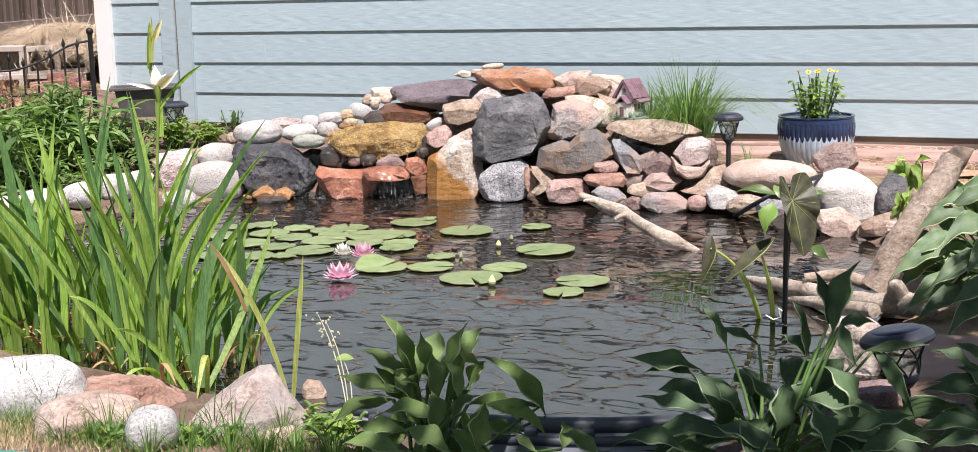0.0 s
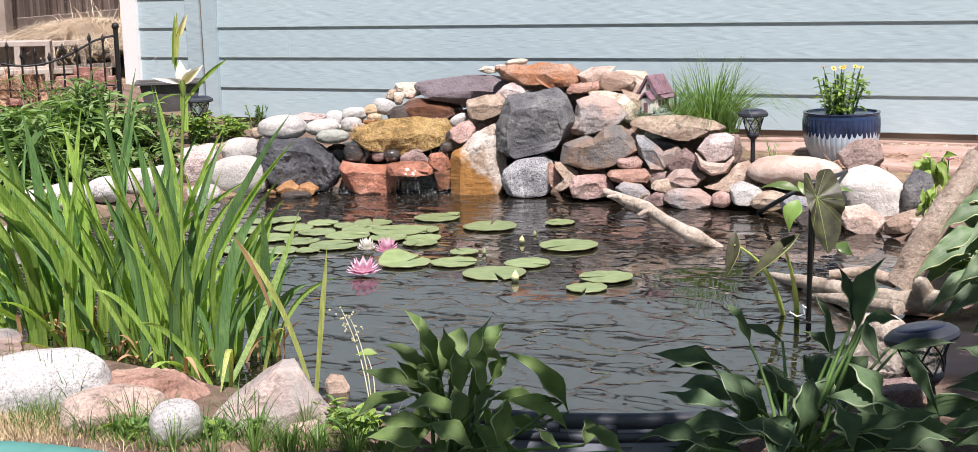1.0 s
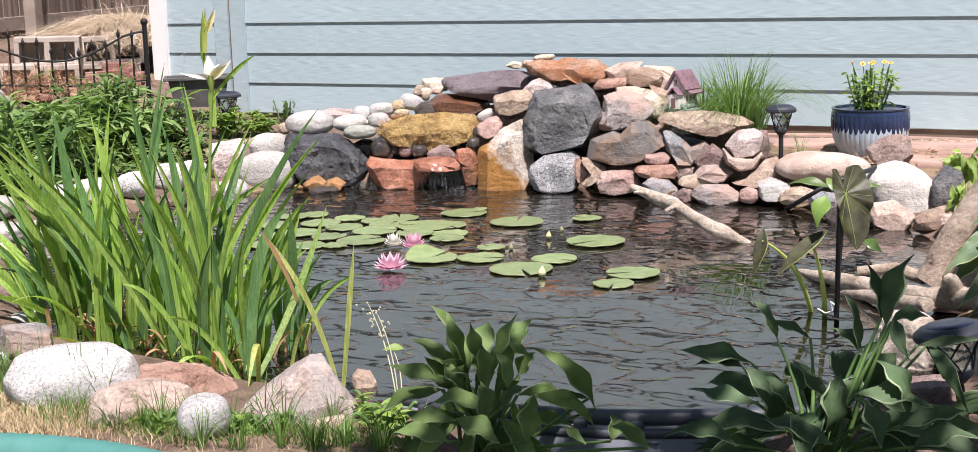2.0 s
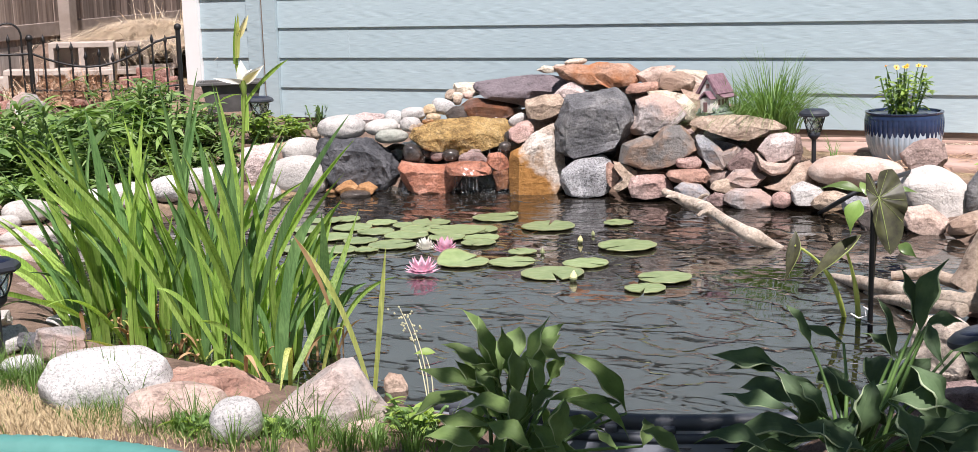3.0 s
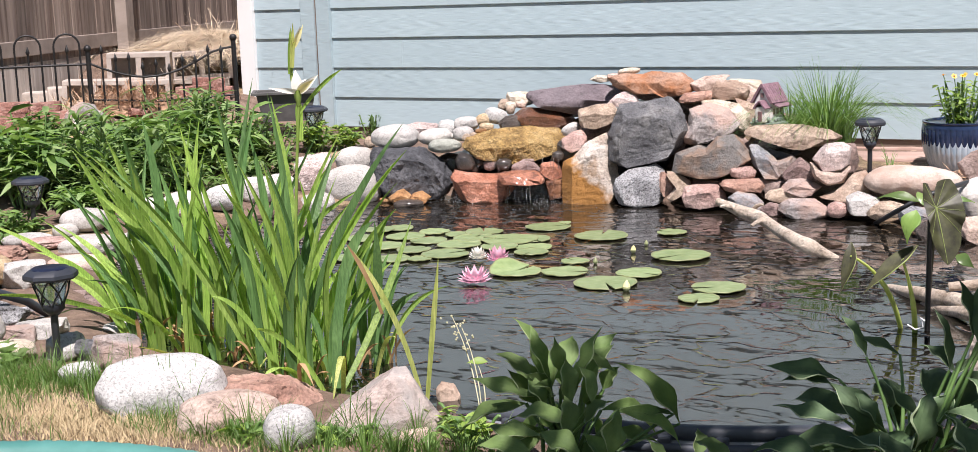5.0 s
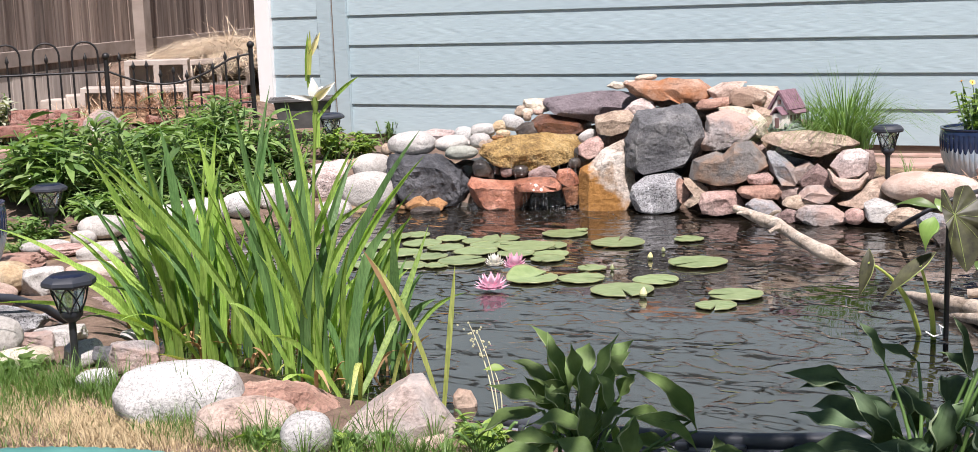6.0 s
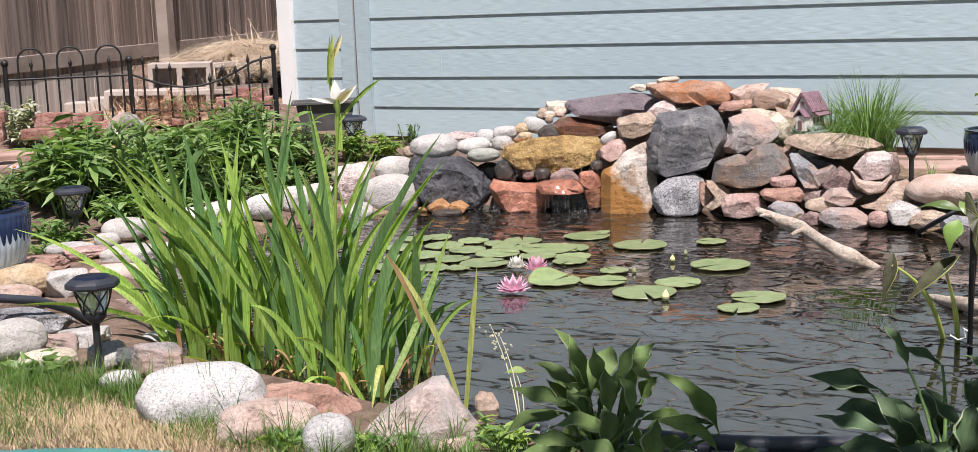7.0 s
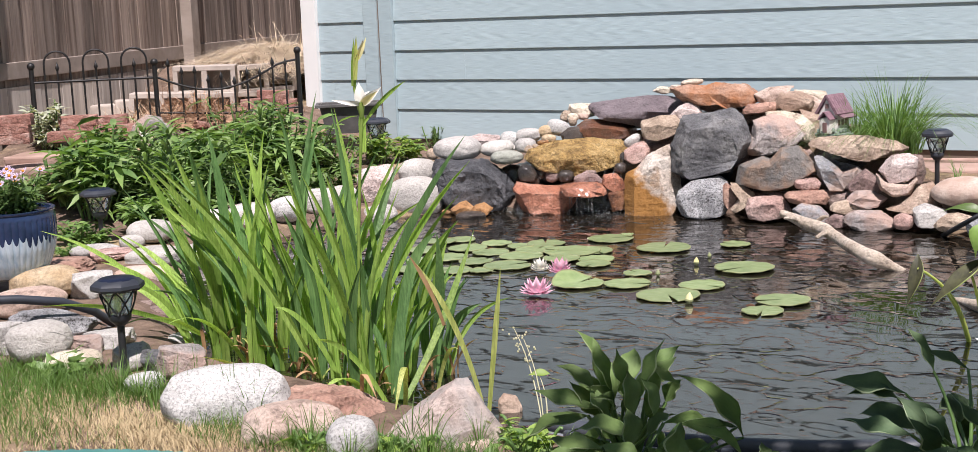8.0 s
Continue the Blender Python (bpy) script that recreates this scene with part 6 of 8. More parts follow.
fan((-3.102, 3.100, 0.000), 5, 0.50, -22)
fan((-2.992, 3.065, 0.000), 7, 0.60, -18)
fan((-3.030, 3.198, 0.000), 7, 0.64, -14)
fan((-2.808, 3.036, 0.000), 6, 0.66, -11)
fan((-2.887, 3.209, 0.000), 7, 0.66, -7)
fan((-2.694, 3.056, 0.000), 7, 0.68, -8)
fan((-2.718, 3.184, 0.000), 7, 0.66, -3)
fan((-2.556, 3.057, 0.000), 7, 0.72, -4)
fan((-2.448, 3.006, 0.000), 8, 0.70, 1)
fan((-2.337, 2.933, 0.000), 7, 0.56, 5)
fan((-2.439, 3.138, 0.000), 6, 0.52, 5)
fan((-2.293, 3.006, 0.000), 6, 0.44, 6)
fan((-2.309, 3.110, 0.000), 6, 0.42, 8)
fan((-2.330, 3.261, 0.000), 5, 0.38, 11)
fan((-2.266, 3.215, 0.000), 4, 0.34, 12)
fan((-3.242, 3.475, 0.000), 5, 0.5, -10)
fan((-2.822, 3.417, 0.000), 5, 0.55, -1)
fan((-3.313, 3.255, 0.000), 5, 0.52, -24)
fan((-3.165, 3.272, 0.000), 6, 0.60, -17)
fan((-3.040, 3.325, 0.000), 6, 0.64, -11)
fan((-2.866, 3.302, 0.000), 6, 0.68, -6)
# single leaves that arch over the bank and the water
arching((-3.033, 3.111, 0.020), (-3.053, 2.737, 0.169), (0, 0, 0.06), 0.020, IRISG)
arching((-2.996, 3.127, 0.020), (-3.268, 2.638, 0.231), (0, 0, 0.05), 0.016, IRISG)
arching((-2.844, 3.035, 0.000), (-2.889, 2.766, 0.186), (0, 0, 0.07), 0.018, IRISG)
arching((-2.408, 2.941, 0.000), (-2.541, 2.825, 0.253), (0, 0, 0.06), 0.015, IRISG)
arching((-2.250, 2.914, 0.000), (-2.406, 2.811, 0.178), (0, 0, 0.05), 0.017, IRISG)
arching((-2.262, 2.877, 0.000), (-2.323, 2.750, 0.068), (0, 0, 0.05), 0.02, IRISG)
arching((-2.221, 2.960, 0.000), (-2.167, 3.243, 0.416), (0, 0, -0.03), 0.02, IRISG)
arching((-2.307, 3.197, 0.000), (-2.194, 3.102, 0.430), (0.02, 0, 0.0), 0.028, IRISD)
arching((-2.194, 2.896, 0.020), (-2.137, 3.021, 0.447), (-0.03, 0, 0.08), 0.030, IRISD)
arching((-2.186, 2.911, 0.000), (-2.095, 2.741, 0.022), (0.02, 0, 0.12), 0.015, IRISY)
arching((-2.144, 2.995, 0.000), (-2.045, 2.963, 0.154), (0, 0, 0.05), 0.012, IRISY)
arching((-2.250, 2.820, 0.000), (-2.157, 2.756, 0.061), (-0.02, 0, 0.08), 0.012, IRISB)
arching((-2.662, 2.888, 0.020), (-2.761, 2.754, 0.109), (0, 0, 0.015), 0.016, IRISY)
arching((-2.818, 3.203, 0.020), (-2.719, 2.934, 0.107), (0, 0, 0.0), 0.012, IRISB)
arching((-1.928, 2.896, 0.020), (-2.078, 2.816, 0.422), (0.02, 0, 0.03), 0.014, IRISY)
arching((-1.911, 2.891, 0.020), (-1.866, 2.902, 0.393), (0, 0, 0), 0.0145, IRISY)
arching((-1.997, 2.837, 0.249), (-2.045, 2.766, 0.438), (0.005, 0, 0.01), 0.011, IRISB)


def petal(parent, name, root, tip, width, mat, lift=0.0, cup=0.2, n=6, side=None):
    root, tip = Vector(root), Vector(tip)
    d = (tip - root)
    up = Vector((0, 0, 1))
    s = d.cross(up)
    s = s.normalized() if s.length > 1e-5 else Vector((1, 0, 0))
    if side:
        s = Vector(side).normalized()
    nrm = s.cross(d).normalized()
    vs, fs = [], []
    for i in range(n + 1):
        t = i / n
        w = width / 2 * max(0.03, math.sin(math.pi * (0.12 + 0.88 * t) ** 0.8)) if t < 1 else width * 0.02
        c = root + d * t + nrm * lift * math.sin(math.pi * t)
        for j in (-1, -0.5, 0, 0.5, 1):
            vs.append(tuple(c + s * w * j + nrm * cup * w * j * j))
    for i in range(n):
        for j in range(4):
            a = 5 * i + j
            fs.append((a, a + 1, a + 6, a + 5))
    return solid(name, vs, fs, mat, parent)


def iris_flower():
    f = thing("iris_flower", (0, 0, 0), (0, 0, 0), "white iris flower and bud on a tall stem", "iris flower")
    foot, c, top = Vector((-2.326, 2.903, 0.209)), Vector((-2.292, 2.930, 0.788)), Vector((-2.299, 2.924, 0.895))
    foot.z = -0.02
    knot = c - Vector((0, 0, 0.035))
    part("stem", tube(bow(foot, knot, (-0.01, 0, 0), 10), 0.0042, 7), LIME, f)
    part("stem", tube(bow(knot, top, (-0.012, 0, 0), 6), [0.004, 0.0035, 0.0035, 0.004, 0.005, 0.006, 0.005], 7), LIME, f)
    blade(f, "spathe", knot - Vector((0.0, 0, 0.09)), c - Vector((0, 0, 0.005)), 0.019, IRISG, (0, 0, 0.0), 0.7, 0.6)
    blade(f, "spathe", knot - Vector((0.0, 0, 0.02)), Vector((-2.187, 2.985, 0.844)), 0.011, IRISG, (0, 0, 0.012), 0.7, 0.4)
    blade(f, "spathe", Vector((-2.305, 2.920, 0.836)), Vector((-2.293, 2.916, 0.958)), 0.015, IRISG, (0, 0, 0.0), 0.7, 0.6, hold=0.3)
    blade(f, "spathe", Vector((-2.295, 2.915, 0.852)), Vector((-2.282, 2.913, 0.967)), 0.014, IRISY, (0, 0, 0.0), 0.7, 0.6, hold=0.3)
    petal(f, "bud", top, Vector((-2.262, 2.928, 0.960)), 0.020, PETALY, 0.004, 0.5, side=(0.8, 0.5, 0.3))
    petal(f, "bud", top, Vector((-2.267, 2.924, 0.957)), 0.015, PETALW, -0.004, 0.5, side=(0.8, 0.5, 0.3))
    petal(f, "petal", c, Vector((-2.325, 2.852, 0.805)), 0.020, PETALW, 0.010, 0.25, side=(0.3, 0.7, 0.5))
    petal(f, "petal", c, Vector((-2.295, 2.928, 0.845)), 0.030, PETALW, 0.004, 0.3, side=(0.82, 0.56, 0.1))
    petal(f, "petal", c, Vector((-2.231, 2.939, 0.832)), 0.024, PETALW, 0.006, 0.3, side=(0.45, 0.3, -0.8))
    petal(f, "petal", c, Vector((-2.227, 2.917, 0.824)), 0.017, PETALY, 0.004, 0.3, side=(0.45, 0.3, -0.8))
    petal(f, "petal", c, Vector((-2.298, 2.976, 0.819)), 0.024, PETALW, 0.004, 0.3)
    part("throat", tube([knot, c - Vector((0, 0, 0.012)), c + Vector((0, 0, 0.006))], [0.005, 0.009, 0.010], 8), LIME, f, "lime-green flower throat")


iris_flower()


LIGHTWARD = Vector((0.25, -0.72, 0.62))  # leaves turn their faces to the light


def hosta_leaf(parent, base, tip, width, mats, arch=0.03, roll=0.0, wave=0.05, n=12, seed=0, margin=True):
    """broad pointed leaf: ribbed blade with a pale wavy margin"""
    base, tip = Vector(base), Vector(tip)
    d = tip - base
    L = d.length
    s = d.cross(LIGHTWARD).normalized()
    s = Matrix.Rotation(roll * 0.6, 3, d.normalized()) @ s
    nrm = s.cross(d).normalized()
    cols = (-1.0, -0.94, -0.76, -0.57, -0.38, -0.19, 0.0, 0.19, 0.38, 0.57, 0.76, 0.94, 1.0)
    vs, fs, sl = [], [], []
    spin = math.sin(seed * 1.7) * 1.2
    sway = math.sin(seed * 2.9) * 0.10
    for i in range(n + 1):
        t = i / n
        w = width / 2 * (math.sin(math.pi * min(1.0, 0.02 + 0.98 * t ** 0.95)) ** 1.15 * (1 - 0.62 * t ** 2.4) if t < 0.98 else 0.010)
        turn = Matrix.Rotation(spin * (t - 0.4), 3, d.normalized())
        sv, nv = turn @ s, turn @ nrm
        c = base + d * t + nrm * (arch + 0.04 * math.sin(seed)) * L * 4 * t * (1 - t) + s * sway * L * 4 * t * (1 - t) - Vector((0, 0, 0.16 * L * t ** 3))
        for j, u in enumerate(cols):
            ridge = 0.17 * w * (1 if j % 2 else -1) * (1 - abs(u) * 0.4)
            wob = wave * 3.4 * w * abs(u) ** 2 * math.sin(t * 13 + seed * 3 + (2 if u < 0 else 0))
            vs.append(tuple(c + sv * w * u + nv * ((0.34 + 0.22 * math.sin(seed * 5)) * w * abs(u) ** 1.2 + ridge + wob)))
    m = len(cols)
    for i in range(n):
        for j in range(m - 1):
            a = m * i + j
            fs.append((a, a + 1, a + m + 1, a + m))
            sl.append(1 if margin and j in (0, m - 2) else 0)
    return solid("leaf", vs, fs, mats, parent, slots=sl)


class Hosta:
    """a hosta: leaves on stalks round one crown"""

    def __init__(self, label, crown, mats, seed):
        self.plant = thing("hosta", crown, (0, 0, 0), label, "hosta", "hostas round the pond")
        self.crown, self.mats, self.seed, self.count = Vector(crown), mats, seed, 0
        self.rnd = random.Random(seed)

    def leaf(self, base, tip, width, roll=0.3):
        b, t = Vector(base) - self.crown, Vector(tip) - self.crown
        t = b + (t - b) * 1.18
        hosta_leaf(self.plant, b, t, width * 0.72, self.mats, 0.05, roll, 0.12, seed=self.seed + self.count)
        foot = Vector((self.rnd.uniform(-0.04, 0.04), self.rnd.uniform(-0.04, 0.04), 0))
        side = (b - foot).cross(Vector((0, 0, 1))).normalized() * 0.01
        part("stalk", tube(bow(foot, b, side + Vector((b.x, b.y, 0)) * -0.12, 6), [0.0045] * 4 + [0.004, 0.0035, 0.003], 6), STEMG, self.plant)
        self.count += 1

    def fill(self, low, reach, width, upright=0, tall=0.2):
        """a skirt of spreading leaves and some upright ones among them"""
        rnd = self.rnd
        for q in range(low + upright):
            a = 2 * math.pi * q / max(1, low if q < low else upright) + rnd.uniform(-0.3, 0.3)
            out = Vector((math.cos(a), math.sin(a), 0))
            if q < low:
                b = out * rnd.uniform(0.3, 0.6) * reach + Vector((0, 0, rnd.uniform(0.06, 0.16)))
                t = b + out * rnd.uniform(0.7, 1.0) * reach + Vector((0, 0, rnd.uniform(-0.10, 0.03)))
            else:
                b = out * rnd.uniform(0.1, 0.5) * reach + Vector((0, 0, tall * rnd.uniform(0.5, 0.9)))
                t = b + out * rnd.uniform(0.1, 0.5) * reach + Vector((0, 0, rnd.uniform(0.05, 0.12)))
            hosta_leaf(self.plant, b, t, width * rnd.uniform(0.8, 1.2), self.mats, 0.08, rnd.uniform(-0.6, 0.6), 0.10, seed=q + self.seed)
            part("stalk", tube(bow((0, 0, 0), b, (0, 0, 0.01), 4), 0.004, 6), STEMG, self.plant)


plant = Hosta("dark green hosta with narrow upright leaves in the shade", (-1.329, 2.534, 0.020), [HOSTA, HOSTAM], 31)
plant.leaf((-1.368, 2.500, 0.235), (-1.411, 2.476, 0.376), 0.055, 0.9)
plant.leaf((-1.330, 2.464, 0.255), (-1.366, 2.467, 0.366), 0.05, 1.1)
plant.leaf((-1.281, 2.490, 0.240), (-1.249, 2.528, 0.360), 0.052, -0.9)
plant.leaf((-1.281, 2.433, 0.281), (-1.294, 2.426, 0.358), 0.05, 0.6)
plant.leaf((-1.261, 2.500, 0.310), (-1.217, 2.522, 0.281), 0.035, -0.3)
plant.leaf((-1.353, 2.451, 0.220), (-1.461, 2.412, 0.270), 0.06, 0.6)
plant.leaf((-1.360, 2.447, 0.257), (-1.437, 2.449, 0.307), 0.05, 0.5)
plant.leaf((-1.259, 2.411, 0.225), (-1.280, 2.434, 0.319), 0.06, 0.9)
plant.leaf((-1.155, 2.715, 0.110), (-1.238, 2.622, 0.272), 0.072, 0.7)
plant.leaf((-1.167, 2.709, 0.132), (-1.210, 2.635, 0.152), 0.03, 0.2)
plant.leaf((-1.146, 2.356, 0.151), (-1.149, 2.399, 0.234), 0.075, 1.2)
plant.leaf((-1.227, 2.349, 0.212), (-1.356, 2.358, 0.212), 0.065, 0.5)
plant.leaf((-1.205, 2.371, 0.207), (-1.178, 2.429, 0.241), 0.05, -0.6)
plant.leaf((-1.215, 2.298, 0.201), (-1.236, 2.344, 0.266), 0.065, 1.0)
plant.leaf((-1.266, 2.294, 0.197), (-1.383, 2.319, 0.204), 0.06, 0.4)
plant.leaf((-1.211, 2.413, 0.230), (-1.257, 2.446, 0.299), 0.045, 0.8)
plant.leaf((-1.311, 2.417, 0.205), (-1.360, 2.448, 0.270), 0.05, 0.8)
plant.leaf((-1.030, 2.496, 0.122), (-1.046, 2.543, 0.168), 0.05, 1.0)
plant.leaf((-1.036, 2.385, 0.153), (-1.080, 2.387, 0.191), 0.03, 0.6)
plant.leaf((-1.244, 2.226, 0.179), (-1.348, 2.223, 0.197), 0.06, 0.3)
plant.leaf((-1.140, 2.225, 0.192), (-1.222, 2.238, 0.231), 0.07, 0.4)
plant.leaf((-0.926, 2.429, 0.144), (-1.005, 2.452, 0.177), 0.055, 0.4)
plant.fill(14, 0.18, 0.042, 18, 0.26)

plant = Hosta("dark green hosta with long-stalked pale-edged leaves", (-0.668, 2.741, 0.020), [HOSTAB, HOSTAW], 47)
plant.leaf((-0.832, 2.778, 0.228), (-0.956, 2.759, 0.264), 0.075, 0.5)
plant.leaf((-0.841, 2.754, 0.223), (-0.930, 2.747, 0.232), 0.05, 0.2)
plant.leaf((-0.794, 2.685, 0.174), (-0.924, 2.696, 0.201), 0.062, 0.5)
plant.leaf((-0.780, 2.793, 0.276), (-0.830, 2.799, 0.361), 0.042, 0.8)
plant.leaf((-0.717, 2.810, 0.283), (-0.794, 2.810, 0.319), 0.034, 0.3)
plant.leaf((-0.614, 2.783, 0.269), (-0.650, 2.806, 0.390), 0.038, 1.0)
plant.leaf((-0.604, 2.785, 0.268), (-0.672, 2.801, 0.315), 0.045, 0.5)
plant.leaf((-0.563, 2.794, 0.328), (-0.525, 2.832, 0.469), 0.078, -0.9)
plant.leaf((-0.572, 2.792, 0.341), (-0.607, 2.836, 0.442), 0.05, 0.9)
plant.leaf((-0.546, 2.767, 0.343), (-0.493, 2.807, 0.356), 0.05, -0.3)
plant.leaf((-0.536, 2.748, 0.354), (-0.501, 2.704, 0.306), 0.045, 0.3)
plant.leaf((-0.628, 2.575, 0.169), (-0.615, 2.629, 0.268), 0.088, 1.2)
plant.leaf((-0.490, 2.655, 0.189), (-0.552, 2.663, 0.297), 0.075, 0.9)
plant.leaf((-0.640, 2.674, 0.200), (-0.711, 2.688, 0.276), 0.045, 0.7)
plant.leaf((-0.709, 2.605, 0.150), (-0.886, 2.603, 0.146), 0.075, 0.4)
plant.leaf((-0.561, 2.590, 0.184), (-0.423, 2.646, 0.164), 0.085, -0.4)
plant.leaf((-0.530, 2.953, 0.249), (-0.416, 2.971, 0.284), 0.034, 0.1)
plant.leaf((-0.509, 2.956, 0.253), (-0.431, 2.918, 0.164), 0.05, 0.5)
plant.leaf((-0.587, 2.656, 0.224), (-0.456, 2.681, 0.217), 0.07, -0.5)
plant.leaf((-0.714, 2.625, 0.194), (-0.757, 2.644, 0.248), 0.05, 0.7)
plant.leaf((-0.605, 2.529, 0.162), (-0.729, 2.548, 0.203), 0.07, 0.5)
plant.leaf((-0.517, 2.548, 0.161), (-0.572, 2.587, 0.245), 0.08, 0.9)
plant.leaf((-0.462, 2.559, 0.165), (-0.360, 2.575, 0.200), 0.07, -0.4)
plant.leaf((-0.771, 2.483, 0.152), (-0.899, 2.493, 0.164), 0.06, 0.4)
plant.leaf((-0.602, 2.775, 0.252), (-0.571, 2.802, 0.293), 0.03, -0.5)
plant.leaf((-0.488, 2.574, 0.197), (-0.397, 2.630, 0.233), 0.06, -0.6)
plant.fill(13, 0.24, 0.062, 8, 0.2)

plant = Hosta("white-edged hosta in the shade beside the lamp", (-0.265, 3.030, 0.020), [HOSTAB, HOSTAW], 53)
plant.leaf((-0.310, 2.934, 0.237), (-0.385, 2.925, 0.275), 0.045, 0.4)
plant.leaf((-0.291, 2.936, 0.212), (-0.368, 2.897, 0.229), 0.045, 0.3)
plant.leaf((-0.268, 2.888, 0.189), (-0.386, 2.874, 0.214), 0.05, 0.4)
plant.leaf((-0.274, 2.837, 0.166), (-0.391, 2.833, 0.173), 0.05, 0.3)
plant.leaf((-0.257, 2.788, 0.157), (-0.393, 2.772, 0.147), 0.055, 0.2)
plant.leaf((-0.280, 2.987, 0.239), (-0.341, 2.981, 0.281), 0.045, 0.4)
plant.leaf((-0.240, 2.740, 0.137), (-0.352, 2.727, 0.138), 0.05, 0.3)
plant.leaf((-0.262, 2.938, 0.202), (-0.334, 2.931, 0.249), 0.05, 0.6)
plant.fill(8, 0.2, 0.055, 6, 0.16)

plant = Hosta("large drooping hosta with pale wavy leaf margins", (-0.395, 4.560, 0.040), [HOSTAL, CREAMEDGE], 61)
plant.leaf((-0.524, 4.218, 0.227), (-0.652, 4.149, 0.178), 0.088, 0.2)
plant.leaf((-0.515, 4.269, 0.274), (-0.635, 4.202, 0.233), 0.088, 0.2)
plant.leaf((-0.488, 4.323, 0.321), (-0.604, 4.257, 0.290), 0.088, 0.2)
plant.leaf((-0.477, 4.374, 0.365), (-0.575, 4.312, 0.341), 0.080, 0.2)
plant.leaf((-0.475, 4.173, 0.184), (-0.601, 4.076, 0.109), 0.096, 0.2)
plant.leaf((-0.443, 4.126, 0.142), (-0.561, 4.011, 0.096), 0.088, 0.2)
plant.leaf((-0.418, 4.179, 0.240), (-0.537, 4.065, 0.184), 0.104, 0.1)
plant.leaf((-0.414, 4.280, 0.313), (-0.519, 4.168, 0.273), 0.104, 0.1)
plant.leaf((-0.426, 4.379, 0.389), (-0.523, 4.318, 0.365), 0.088, 0.2)
plant.leaf((-0.367, 4.033, 0.132), (-0.466, 3.922, 0.080), 0.088, 0.1)
plant.leaf((-0.374, 4.083, 0.191), (-0.474, 3.972, 0.155), 0.104, 0.1)
plant.leaf((-0.564, 4.263, 0.179), (-0.645, 4.201, 0.112), 0.072, 0.3)
plant.leaf((-0.419, 4.480, 0.402), (-0.510, 4.421, 0.398), 0.080, 0.2)
plant.leaf((-0.353, 4.185, 0.279), (-0.439, 4.076, 0.223), 0.104, 0.0)
plant.fill(44, 0.25, 0.066, 44, 0.30)

plant = Hosta("small lime-green hosta behind the stones", (-0.900, 5.90, 0.10), [LIME, CREAMEDGE], 67)
plant.fill(12, 0.075, 0.034, 12, 0.10)

plant = Hosta("small lime-green hosta between log and stones", (-0.84, 5.50, 0.055), [LIME, CREAMEDGE], 71)
plant.fill(9, 0.05, 0.028, 9, 0.07)


def grass_tuft(name, at, n, h, spread_r, width, mat, label, seed, arch=0.5, kind="", category="grass"):
    """thin arching blades from one crown, as one mesh"""
    rnd = random.Random(seed)
    vs, fs = [], []
    for _ in range(n):
        a = rnd.uniform(0, 2 * math.pi)
        out = Vector((math.cos(a), math.sin(a), 0))
        b = Vector(at) + out * rnd.uniform(0, spread_r * 0.25)
        L = h * rnd.uniform(0.55, 1.1)
        r = spread_r * rnd.uniform(0.1, 1.0)
        s = Vector((-out.y, out.x, 0)) * width / 2
        if rnd.random() < 0.5:
            s = Vector((0.8, 0.5, 0)) * width / 2
        k = len(vs)
        m = 6
        for i in range(m + 1):
            t = i / m
            p = b + out * r * t ** 1.6 + Vector((0, 0, L * (t - arch * (r / spread_r) * t * t * t)))
            w = 1 - t ** 2 * 0.95
            vs += [tuple(p - s * w), tuple(p + s * w)]
        fs += [(k + 2 * i, k + 2 * i + 1, k + 2 * i + 3, k + 2 * i + 2) for i in range(m)]
    return tagged(solid(name, vs, fs, mat), label, category, kind=kind)


grass_tuft("ornamental_grass", (-1.985, 6.440, 0.270), 420, 0.44, 0.50, 0.0048, GRASSB, "clump of arching green ornamental grass behind the rocks", 5, 0.98)
grass_tuft("ornamental_grass", (-2.146, 6.394, 0.301), 70, 0.32, 0.30, 0.005, GRASSB, "small clump of arching grass beside the little house", 6, 0.9)
grass_tuft("thin_grass", (-1.691, 6.426, 0.162), 9, 0.14, 0.09, 0.004, GRASSB, "few thin grass blades by the garden lamp", 8)


